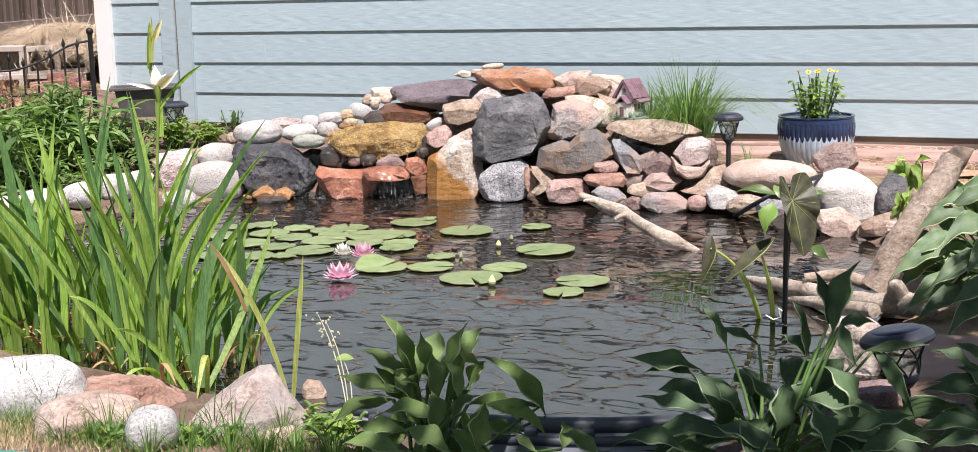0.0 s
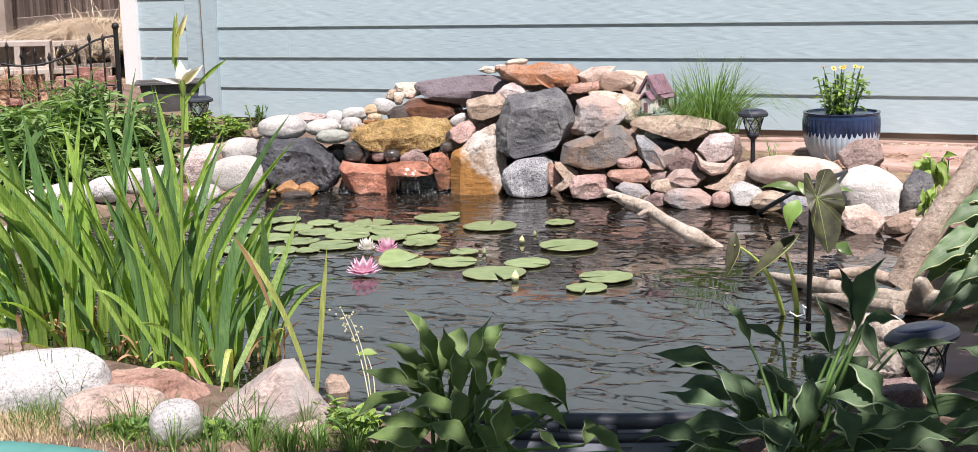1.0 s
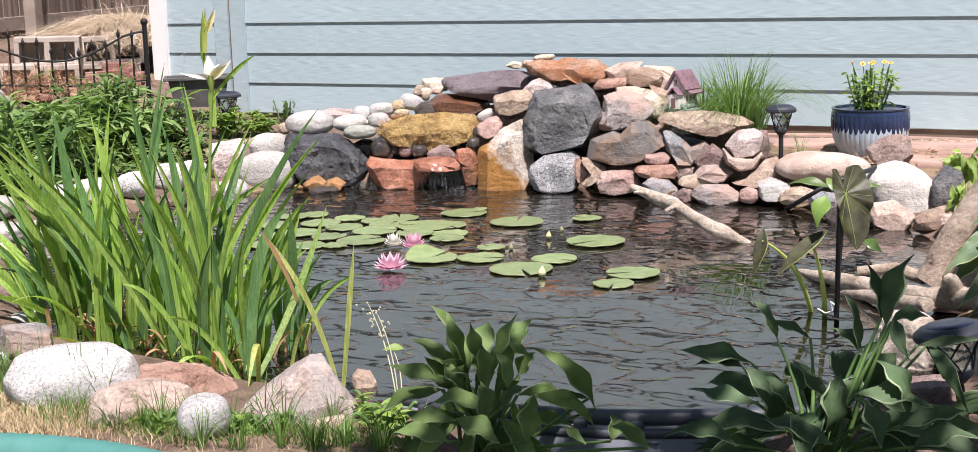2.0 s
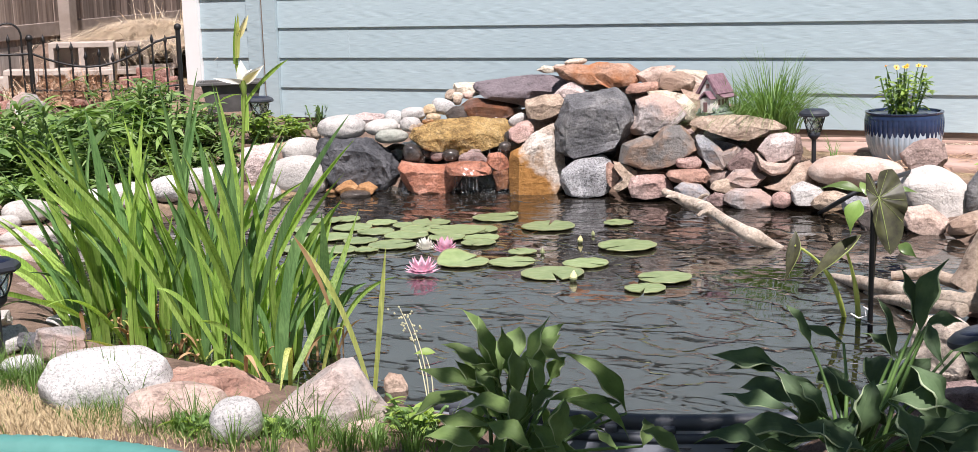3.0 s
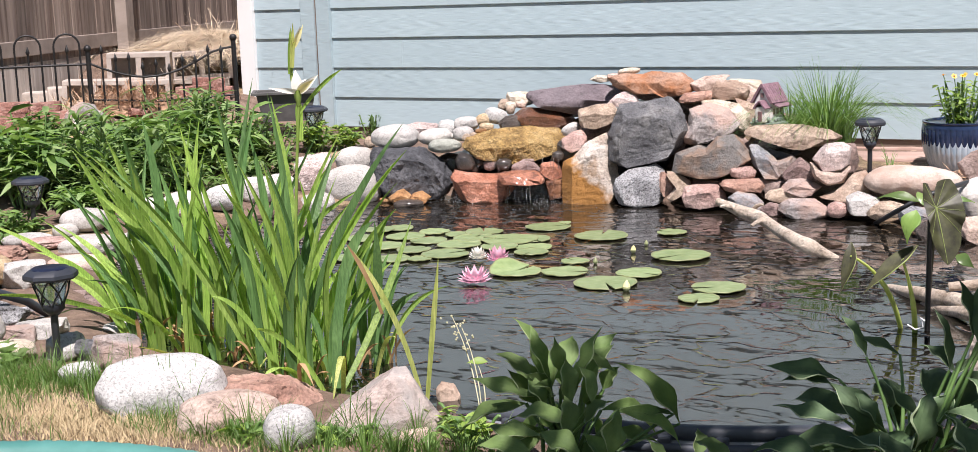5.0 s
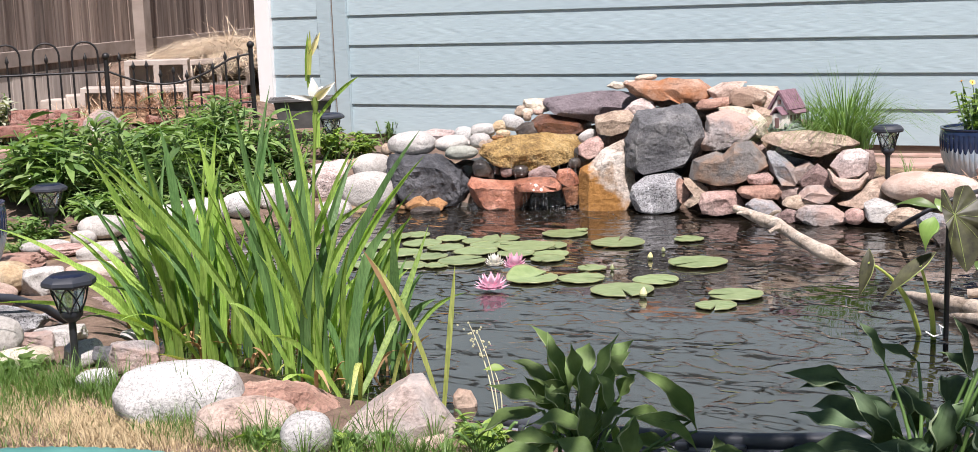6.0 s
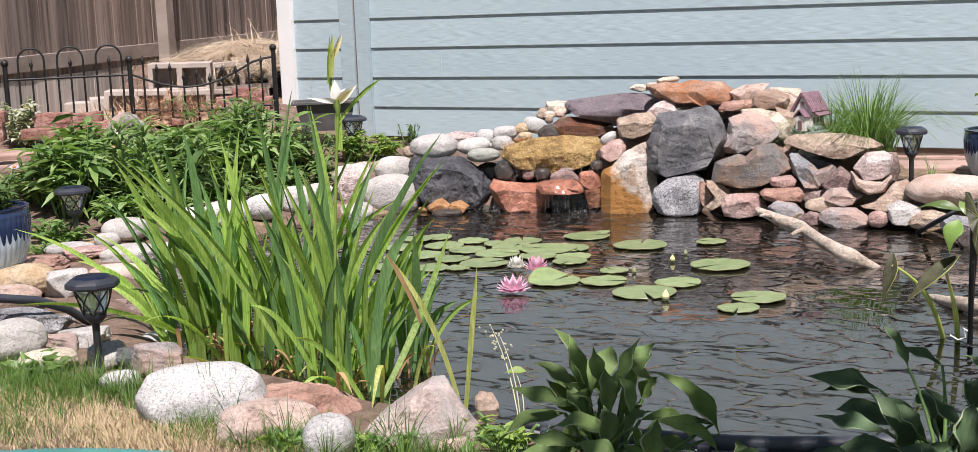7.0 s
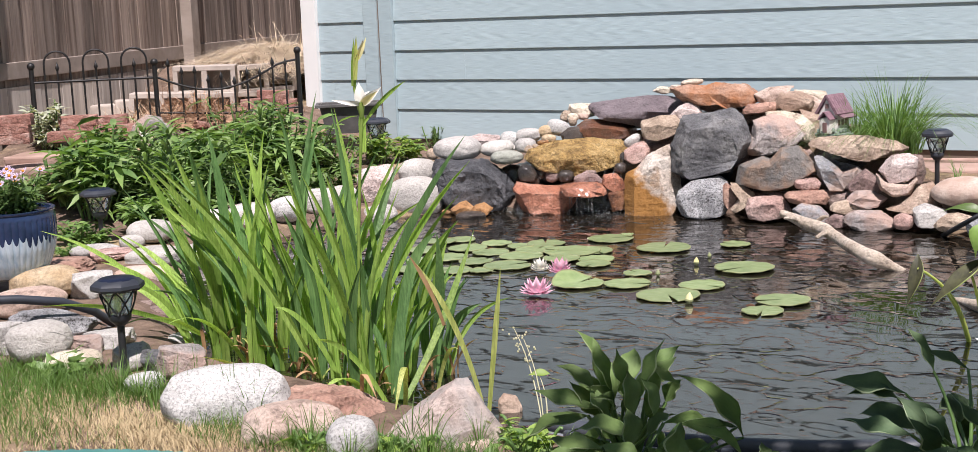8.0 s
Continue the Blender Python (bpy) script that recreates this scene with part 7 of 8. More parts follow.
def leaf_mass(name, at, radii, n, size, mats, label, seed, slim=0.3, stems=8, category="bush", droop=0.3, flowers=None):
    """a leafy plant: stems and a crown of many single leaves"""
    plant = thing(name, at, (0, 0, 0), label, category)
    rnd = random.Random(seed)
    tops = []
    for _ in range(stems):
        p = Vector((rnd.gauss(0, 0.45) * radii[0], rnd.gauss(0, 0.45) * radii[1], radii[2] * rnd.uniform(0.55, 1.05)))
        tops.append(p)
        part("stem", tube(bow((p.x * 0.4, p.y * 0.4, 0), p, (p.x * 0.1, p.y * 0.1, 0.02), 4), 0.004, 5), STEMG, plant)
    for q, mat in enumerate(mats):
        vs, fs = [], []
        for _ in range(n // len(mats)):
            t = rnd.choice(tops)
            f = rnd.uniform(0.2, 1.0)
            c = Vector((t.x * (0.4 + 0.6 * f), t.y * (0.4 + 0.6 * f), t.z * f)) + Vector((rnd.gauss(0, 0.012), rnd.gauss(0, 0.012), 0))
            a = rnd.uniform(0, 2 * math.pi)
            d = Vector((math.cos(a), math.sin(a), rnd.uniform(-droop, 0.7))).normalized()
            L = size * rnd.uniform(0.6, 1.2)
            s = d.cross(Vector((rnd.gauss(0, 0.3), rnd.gauss(0, 0.3), 1))).normalized() * L * slim / 2
            nn = s.cross(d).normalized()
            k = len(vs)
            for u, w in ((0, 0.1), (0.3, 0.95), (0.65, 0.8), (1.0, 0.03)):
                m = c + d * L * u - Vector((0, 0, L * 0.25 * u * u))
                vs += [tuple(m - s * w + nn * 0.12 * L * w * 0.4), tuple(m), tuple(m + s * w + nn * 0.12 * L * w * 0.4)]
            for i in range(3):
                b = k + 3 * i
                fs += [(b, b + 1, b + 4, b + 3), (b + 1, b + 2, b + 5, b + 4)]
        tagged(solid("foliage", vs, fs, mat, plant), kind="stuff")
    if flowers:
        fm, fn, fs_ = flowers
        for t in sorted(tops, key=lambda q: -q.z)[:fn]:
            t = t * 1.06 + Vector((rnd.gauss(0, 0.01), rnd.gauss(0, 0.01), rnd.uniform(0.0, 0.02)))
            part("flower_stalk", tube([t * 0.7, t], 0.002, 5), STEMG, plant)
            aim = Vector((rnd.gauss(0.15, 0.35), rnd.gauss(-0.6, 0.25), 0.75)).normalized().to_track_quat("Z", "Y").to_matrix()
            bmf = bmesh.new()
            for i in range(11):
                a = 2 * math.pi * i / 11
                ring = [bmf.verts.new(t + aim @ (Vector((math.cos(a + o), math.sin(a + o), 0.12 * k)) * fs_ * k)) for o, k in ((0, 0.15), (-0.22, 0.75), (0, 1.0), (0.22, 0.75))]
                bmf.faces.new(ring)
            bloom = part("flower", bmf, fm, plant)
            eye = bmesh.new()
            bmesh.ops.create_icosphere(eye, subdivisions=2, radius=fs_ * 0.3, matrix=Matrix.Translation(t + aim @ Vector((0, 0, 0.002))))
            part("flower_eye", eye, DAISYEYE, bloom)
    return plant


DAISY = leafy("yellow_daisy_petal", (0.72, 0.47, 0.02), (0.82, 0.60, 0.06), 0.2, 0.5, 0.08, tint=(1, 1, 0.8))
DAISYEYE = plain("orange_daisy_eye", (0.45, 0.16, 0.01), (0.60, 0.26, 0.02), 40, 0.7)
SAGE = leafy("sage_leaf", (0.38, 0.41, 0.31), (0.54, 0.56, 0.45), 0.25, 0.6, 0.15)
LILAC = leafy("lilac_petal", (0.48, 0.36, 0.58), (0.66, 0.54, 0.72), 0.3, 0.6, 0.05)
leaf_mass("flowering_plant", (-1.400, 6.500, 0.327), (0.11, 0.11, 0.22), 260, 0.06, (BUSHM, LIME), "yellow-flowered daisy plant growing in the blue pot", 3, 0.3, 22, "potted plant", flowers=(DAISY, 6, 0.014))
leaf_mass("potted_flowers", (-4.276, 3.379, 0.310), (0.15, 0.15, 0.17), 1100, 0.035, (BUSHD, BUSHM), "bushy plant with lilac flowers in a blue pot", 4, 0.4, 30, "potted plant", flowers=(LILAC, 14, 0.02))
for p, r, n, s, label, sd in (((-5.248, 5.013, 0.089), (0.36, 0.3, 0.30), 620, 0.115, "dense dark green bush behind the iris bed", 11), ((-5.271, 4.628, 0.078), (0.22, 0.2, 0.42), 300, 0.13, "tall leafy bush by the garden path", 12),
                              ((-5.210, 5.419, 0.091), (0.40, 0.3, 0.36), 620, 0.105, "dense dark green bush behind the iris bed", 13), ((-5.182, 5.828, 0.103), (0.40, 0.3, 0.38), 560, 0.10, "dense dark green bush near the iron fence", 14),
                              ((-5.510, 4.689, 0.125), (0.20, 0.18, 0.24), 240, 0.11, "leafy green bush by the flagstones", 15), ((-5.044, 6.085, 0.116), (0.24, 0.22, 0.24), 320, 0.07, "low green bush by the house corner", 16),
                              ((-5.720, 5.155, 0.229), (0.22, 0.2, 0.24), 260, 0.12, "leafy dark bush under the iron fence", 17), ((-5.764, 4.600, 0.158), (0.26, 0.22, 0.12), 260, 0.06, "low green plants by the flagstones", 18),
                              ((-5.481, 5.476, 0.180), (0.36, 0.25, 0.26), 420, 0.10, "dark leafy bush under the iron fence", 19), ((-5.401, 5.929, 0.187), (0.36, 0.25, 0.36), 460, 0.09, "dark leafy bush under the iron fence", 20)):
    leaf_mass("bush", p, r, int(n * 0.95), s * 1.3, (BUSHD, BUSHM, BUSHL), label, sd, 0.21, 24)


def lily_stem(foot, top, seed):
    """an upright stem set all round with arching strap leaves"""
    rnd = random.Random(seed)
    f, t = Vector(foot), Vector(top)
    p = thing("lily_plant", f, (0, 0, 0), "tall leafy lily stem with arching strap leaves", "lily plant", "lily stems in the bed")
    part("stem", tube(bow((0, 0, 0), t - f, (0.01, 0, 0), 6), [0.006, 0.006, 0.005, 0.005, 0.004, 0.004, 0.003], 6), STEMG, p)
    for k in range(34):
        h = 0.16 + 0.84 * k / 33
        a = k * 2.4 + rnd.uniform(-0.3, 0.3)
        L = rnd.uniform(0.12, 0.19) * (1.1 - 0.45 * h)
        c = (t - f) * h
        tip = c + Vector((math.cos(a), math.sin(a), rnd.uniform(0.0, 0.55))) * L
        blade(p, "leaf", c, tip, rnd.uniform(0.018, 0.027), rnd.choice((BUSHD, BUSHM, BUSHL)), (0, 0, 0.030), a + math.pi / 2, 0.3, 7, 0.35)


for foot, top, sd in (((-5.01, 4.76, 0.07), (-5.02, 4.75, 0.51), 1), ((-4.93, 4.82, 0.07), (-4.91, 4.80, 0.50), 2), ((-5.06, 4.92, 0.07), (-5.05, 4.90, 0.42), 3), ((-4.86, 5.05, 0.07), (-4.84, 5.05, 0.40), 4), ((-5.14, 5.70, 0.10), (-5.12, 5.68, 0.50), 5)):
    lily_stem(foot, top, sd)
for p, r, n, s, m, label, sd in (((-4.758, 6.471, 0.157), (0.24, 0.14, 0.13), 480, 0.05, (BUSHM, LIME), "bright green weeds at the foot of the wall", 31), ((-4.946, 7.008, 0.155), (0.07, 0.05, 0.14), 90, 0.03, (BUSHM,), "small weed against the house wall", 32),
                                 ((-4.863, 6.356, 0.148), (0.2, 0.14, 0.16), 360, 0.05, (BUSHM, LIME), "green weeds by the house corner", 33), ((-5.068, 4.036, 0.047), (0.12, 0.1, 0.05), 160, 0.03, (BUSHM,), "low weeds beside the blue pot", 34),
                                 ((-4.90, 4.58, 0.055), (0.20, 0.16, 0.17), 460, 0.065, (BUSHM, BUSHL), "leafy green plants behind the row of cobbles", 42), ((-4.84, 4.86, 0.055), (0.20, 0.16, 0.15), 460, 0.060, (BUSHM, BUSHL), "leafy green plants behind the row of cobbles", 43),
                                 ((-4.78, 5.16, 0.055), (0.18, 0.16, 0.17), 420, 0.065, (BUSHM, BUSHL), "leafy green plants behind the row of cobbles", 44), ((-4.74, 5.50, 0.060), (0.18, 0.16, 0.16), 420, 0.060, (BUSHM, BUSHL), "leafy green plants behind the row of cobbles", 45),
                                 ((-4.72, 5.82, 0.080), (0.16, 0.14, 0.15), 320, 0.055, (BUSHM, BUSHL), "leafy green plants near the waterfall stones", 46),
                                 ((-4.915, 4.233, 0.045), (0.24, 0.16, 0.10), 420, 0.045, (BUSHM, BUSHD), "green weeds round the garden lamp", 38), ((-5.201, 4.821, 0.073), (0.2, 0.16, 0.18), 380, 0.07, (BUSHD, BUSHM), "dark green weeds behind the stones", 39), ((-4.702, 3.994, 0.045), (0.14, 0.1, 0.05), 200, 0.03, (BUSHM,), "low weeds between the stones", 35), ((-6.385, 5.348, 0.300), (0.20, 0.14, 0.27), 760, 0.055, (SAGE,), "grey-green wild plant by the fence", 36),
                                 ((-1.612, 2.618, 0.043), (0.10, 0.08, 0.06), 90, 0.05, (LIME, BUSHM), "bright green leaves at the lawn edge", 37), ((-2.089, 2.395, 0.045), (0.16, 0.06, 0.04), 60, 0.05, (LIME, BUSHM), "bright green weeds in the lawn edge", 40), ((-1.892, 2.487, 0.045), (0.12, 0.06, 0.03), 24, 0.04, (LIME, BUSHM), "bright green weeds in the lawn edge", 41)):
    leaf_mass("weed", p, r, n, s, m, label, sd, 0.4, 12, "weed")

# broad weed leaves in the lawn
wd = thing("broadleaf_weed", (-3.164, 2.639, 0.045), (0, 0, 0), "broad-leaved weed growing in the lawn edge", "weed")
rnd_ = random.Random(8)
for k in range(16):
    a = k * 2.4
    o = Vector((math.cos(a), math.sin(a), 0))
    hosta_leaf(wd, o * 0.01, o * rnd_.uniform(0.06, 0.13) + Vector((0, 0, rnd_.uniform(0.02, 0.09))), 0.035, [BUSHM], 0.08, rnd_.uniform(-0.4, 0.4), 0.25, 8, k, False)


def lawn(name, spots, mat, label, seed, h=0.07, width=0.0035):
    """short grass: many blades over a few patches"""
    rnd = random.Random(seed)
    vs, fs = [], []
    for (x, y, _), rx, ry, n in spots:
        for _ in range(n):
            px, py = x + rnd.gauss(0, 0.5) * rx, y + rnd.gauss(0, 0.5) * ry
            pz = float(height(px, py))
            if pz < 0.0:
                continue
            L = h * rnd.uniform(0.4, 1.3)
            a = rnd.uniform(0, 2 * math.pi)
            s = Vector((math.cos(a), math.sin(a), 0)) * width / 2
            lean = Vector((rnd.gauss(0, 0.45), rnd.gauss(0, 0.45), 0)) * L
            k = len(vs)
            b = Vector((px, py, pz - 0.005))
            for t in (0, 0.5, 1):
                p = b + Vector((0, 0, L * (t - 0.15 * t * t))) + lean * t * t
                vs += [tuple(p - s * (1 - 0.9 * t)), tuple(p + s * (1 - 0.9 * t))]
            fs += [(k, k + 1, k + 3, k + 2), (k + 2, k + 3, k + 5, k + 4)]
    return tagged(solid(name, vs, fs, mat), label, "grass", kind="stuff")


lawn("lawn_grass", [((-3.032, 2.358, 0.045), 0.34, 0.25, 1500), ((-3.012, 2.551, 0.045), 0.28, 0.13, 1100), ((-2.769, 2.568, 0.045), 0.2, 0.10, 500), ((-3.267, 2.593, 0.045), 0.3, 0.15, 900), ((-2.385, 2.423, 0.045), 0.14, 0.08, 200), ((-2.155, 2.363, 0.045), 0.26, 0.05, 500), ((-1.900, 2.474, 0.045), 0.24, 0.05, 350), ((-2.818, 2.165, 0.045), 0.3, 0.1, 400), ((-1.658, 2.498, 0.044), 0.2, 0.05, 250)],
     GRASSG, "patchy green lawn grass at the pond edge", 3, 0.06)
lawn("dry_lawn", [((-2.648, 2.327, 0.045), 0.46, 0.20, 5200), ((-2.761, 2.192, 0.045), 0.4, 0.16, 2000), ((-2.373, 2.346, 0.045), 0.3, 0.10, 1800), ((-2.204, 2.376, 0.045), 0.3, 0.08, 900)], DRYGRASS, "dry straw-coloured patch of lawn", 4, 0.030, 0.003)
for p, n, h, sd in (((-2.372, 2.530, 0.045), 26, 0.13, 1), ((-2.540, 2.474, 0.045), 22, 0.14, 2), ((-1.885, 2.526, 0.045), 24, 0.13, 3), ((-1.828, 2.519, 0.045), 18, 0.12, 4), ((-2.774, 2.540, 0.045), 20, 0.13, 5), ((-2.088, 2.416, 0.044), 26, 0.12, 6), ((-2.537, 2.583, 0.045), 18, 0.13, 7), ((-2.648, 2.473, 0.045), 18, 0.12, 8), ((-2.016, 2.429, 0.045), 20, 0.1, 9), ((-1.725, 2.568, 0.045), 20, 0.09, 10), ((-2.181, 2.371, 0.044), 26, 0.1, 11), ((-2.115, 2.382, 0.045), 30, 0.08, 12), ((-2.050, 2.414, 0.044), 30, 0.09, 13), ((-1.945, 2.463, 0.045), 26, 0.09, 14), ((-2.660, 2.529, 0.045), 24, 0.15, 15), ((-2.866, 2.550, 0.045), 26, 0.12, 16), ((-2.430, 2.525, 0.045), 16, 0.16, 17), ((-2.563, 2.543, 0.045), 14, 0.17, 18), ((-1.757, 2.411, 0.045), 26, 0.1, 19), ((-1.683, 2.421, 0.044), 28, 0.1, 20), ((-1.631, 2.463, 0.044), 28, 0.09, 21), ((-1.547, 2.478, 0.042), 28, 0.1, 22), ((-1.923, 2.346, 0.045), 26, 0.09, 23), ((-1.831, 2.355, 0.045), 28, 0.1, 24), ((-1.499, 2.525, 0.033), 24, 0.1, 25)):
    grass_tuft("grass_tuft", p, int(n * 0.9), h * 1.15, 0.10, 0.0026, GRASSG, "tuft of thin green grass beside the stones", 80 + sd, 0.35)

# seed heads of wild grass over the water
SEEDY = leafy("ripe_grass_seed", (0.46, 0.45, 0.31), (0.62, 0.59, 0.44), 0.3, 0.6, 0.1)
sg = thing("seeding_grass", (-1.616, 2.665, 0.042), (0, 0, 0), "wild grass stems with pale seed heads", "grass")
o_ = Vector((-1.616, 2.665, 0.042))
for a, seed_ in (((-1.764, 2.789, 0.277), 1), ((-1.718, 2.759, 0.258), 2), ((-1.665, 2.733, 0.187), 3)):
    t_ = Vector(a) - o_
    part("stem", tube(bow((0, 0, 0), t_, (0.015, 0, 0.01), 8), [0.0016] * 6 + [0.0012, 0.001, 0.0008], 5), SEEDY, sg)
    rnd_ = random.Random(seed_)
    bm = bmesh.new()
    for k in range(14 if seed_ < 3 else 0):
        c = t_ * rnd_.uniform(0.80, 1.02) + Vector((rnd_.gauss(0, 0.016), rnd_.gauss(0, 0.016), rnd_.gauss(0, 0.006)))
        bmesh.ops.create_icosphere(bm, subdivisions=1, radius=0.0021, matrix=Matrix.Translation(c) @ Matrix.Diagonal((1.6, 1.0, 1.4, 1)))
    if seed_ < 3:
        part("seed_head", bm, SEEDY, sg, "pale seed head")
hosta_leaf(sg, Vector((-1.643, 2.746, 0.187)) - o_, Vector((-1.686, 2.720, 0.193)) - o_, 0.022, [LIME], 0.04, 0.2, 0.02, 8, 0, False)

# ---- water lilies ----


def lily_pad(at, r, turn, seed, cup=0.0, label="flat green water-lily pad floating on the pond"):
    rnd = random.Random(seed)
    vs, fs, sl = [(0, 0, 0.004)], [], []
    seg, rings = 44, (0.35, 0.7, 0.94, 1.0)
    notch = 0.09
    angs = [notch + (2 * math.pi - 2 * notch) * i / (seg - 1) for i in range(seg)]
    for k in rings:
        for a in angs:
            q = r * k * (1 + 0.008 * math.sin(3 * a + seed) + 0.004 * math.sin(7 * a + seed))
            z = 0.004 + 0.001 * math.sin(9 * a + seed) * k + (0.0015 if k == 1.0 else 0) * (1 + math.sin(2 * a + seed)) + cup * r * max(0, k - 0.3) * max(0, math.cos(a - 1.2)) ** 3
            vs.append((q * math.cos(a), q * math.sin(a), z))
    for i in range(seg - 1):
        fs.append((0, 1 + i, 2 + i))
        sl.append(0)
        for j in range(len(rings) - 1):
            a = 1 + j * seg + i
            fs.append((a, a + seg, a + seg + 1, a + 1))
            sl.append(1 if j == 2 else 0)
    # thickness
    n = len(vs)
    vs += [(x, y, z - 0.004) for x, y, z in vs]
    top = list(fs)
    for f in top:
        fs.append(tuple(i + n for i in f[::-1]))
        sl.append(1)
    for i in range(seg - 1):
        a = 1 + 3 * seg + i
        fs.append((a, a + n, a + n + 1, a + 1))
        sl.append(1)
    ob = solid("lily_pad", vs, fs, [PADTOP, PADEDGE], slots=sl)
    ob.matrix_world = pose(at[0], at[1], at[2] + 0.001 * (seed % 5), 0, 0, turn)
    return tagged(ob, label, "lily pad", "water-lily pads")


lily_pad((-2.867, 5.338, 0.003), 0.099, 40, 1)
lily_pad((-2.553, 5.212, 0.003), 0.111, 107, 2)
lily_pad((-2.308, 5.371, 0.003), 0.062, 174, 3)
lily_pad((-2.080, 4.924, 0.003), 0.112, 241, 4)
lily_pad((-2.140, 4.391, 0.003), 0.111, 308, 5)
lily_pad((-2.361, 4.511, 0.003), 0.086, 15, 6)
lily_pad((-2.528, 4.448, 0.003), 0.096, 82, 7, 0.5, "green water-lily pad with one edge folded up")
lily_pad((-2.407, 4.688, 0.003), 0.054, 149, 8)
lily_pad((-1.741, 4.443, 0.003), 0.092, 216, 9)
lily_pad((-1.748, 4.280, 0.003), 0.068, 283, 10)
lily_pad((-2.099, 4.580, 0.003), 0.083, 350, 11)
lily_pad((-2.958, 4.649, 0.003), 0.095, 57, 12)
lily_pad((-3.062, 5.127, 0.003), 0.082, 124, 13)
lily_pad((-2.867, 5.005, 0.003), 0.118, 191, 14)
lily_pad((-2.699, 4.899, 0.003), 0.074, 258, 15)
lily_pad((-2.795, 5.054, 0.003), 0.079, 325, 16)
lily_pad((-3.014, 4.848, 0.003), 0.091, 32, 17)
lily_pad((-3.025, 4.988, 0.003), 0.090, 99, 18)
lily_pad((-2.827, 4.848, 0.003), 0.075, 166, 19)
lily_pad((-3.185, 4.883, 0.003), 0.077, 233, 20)
lily_pad((-3.331, 4.929, 0.003), 0.084, 300, 21)
lily_pad((-3.283, 4.713, 0.003), 0.084, 7, 22)
lily_pad((-3.124, 4.679, 0.003), 0.070, 74, 23)
lily_pad((-3.533, 5.023, 0.003), 0.073, 141, 24)
lily_pad((-3.483, 5.100, 0.003), 0.068, 208, 25)
lily_pad((-2.659, 4.804, 0.003), 0.068, 275, 26)
lily_pad((-3.271, 5.067, 0.003), 0.067, 342, 27)
lily_pad((-3.471, 4.829, 0.003), 0.079, 49, 28)
lily_pad((-3.336, 4.616, 0.003), 0.071, 116, 29)
lily_pad((-3.110, 4.500, 0.003), 0.073, 183, 30)
lily_pad((-3.003, 4.533, 0.003), 0.048, 250, 31)
lily_pad((-3.135, 5.045, 0.003), 0.058, 317, 32)
lily_pad((-2.839, 5.442, 0.003), 0.027, 24, 33)
lily_pad((-3.253, 4.457, 0.003), 0.086, 91, 34)


def water_lily(at, r, mat, label, seed, closed=0.0):
    f = thing("water_lily", at, (0, 0, seed * 31), label, "water lily", "water-lily flowers")
    for ring, (n, reach, lift) in enumerate(((9, 1.0, 0.35), (9, 0.88, 0.62), (8, 0.70, 0.88), (6, 0.45, 1.0))):
        for k in range(n):
            a = 2 * math.pi * (k + 0.5 * ring) / n
            q = reach * (1 - 0.55 * closed)
            tip = Vector((math.cos(a) * r * q, math.sin(a) * r * q, r * (lift + 0.25 * closed)))
            petal(f, "petal", (math.cos(a) * r * 0.1, math.sin(a) * r * 0.1, 0.012), tip, r * 0.42, mat, -0.10 * r, 0.35)
    part("stamens", lathe([(r * 0.05, 0.01), (r * 0.16, r * 0.35), (r * 0.10, r * 0.42)], 10), PETALY, f, "yellow stamens")
    return f


water_lily((-2.568, 4.224, 0.000), 0.066, PETALP, "open pink water lily floating among the pads", 1)
water_lily((-2.679, 4.581, 0.000), 0.062, PETALP, "pink water lily just opening beside a white one", 2, 0.4)
water_lily((-2.772, 4.590, 0.000), 0.052, PETALW, "small creamy white water lily half open", 3, 0.5)
for k, (p, s, m) in enumerate((((-2.024, 4.312, 0.000), 0.014, PETALY), ((-2.286, 4.941, 0.000), 0.011, PETALY), ((-2.329, 4.699, 0.000), 0.009, PADEDGE), ((-2.300, 5.099, 0.000), 0.008, PADEDGE))):
    b = thing("lily_bud", p, (0, 6, k * 50), "closed green water-lily bud above the water", "lily bud", "water-lily buds")
    part("bud", lathe([(s * 0.5, 0.002), (s, s * 0.9), (s * 0.8, s * 1.8), (s * 0.15, s * 2.8)], 10), m, b)
    part("sepal", lathe([(s * 0.55, 0.0), (s * 1.06, s * 0.8), (s * 0.98, s * 1.2)], 10), PADEDGE, b)

# ---- taro in the pond ----


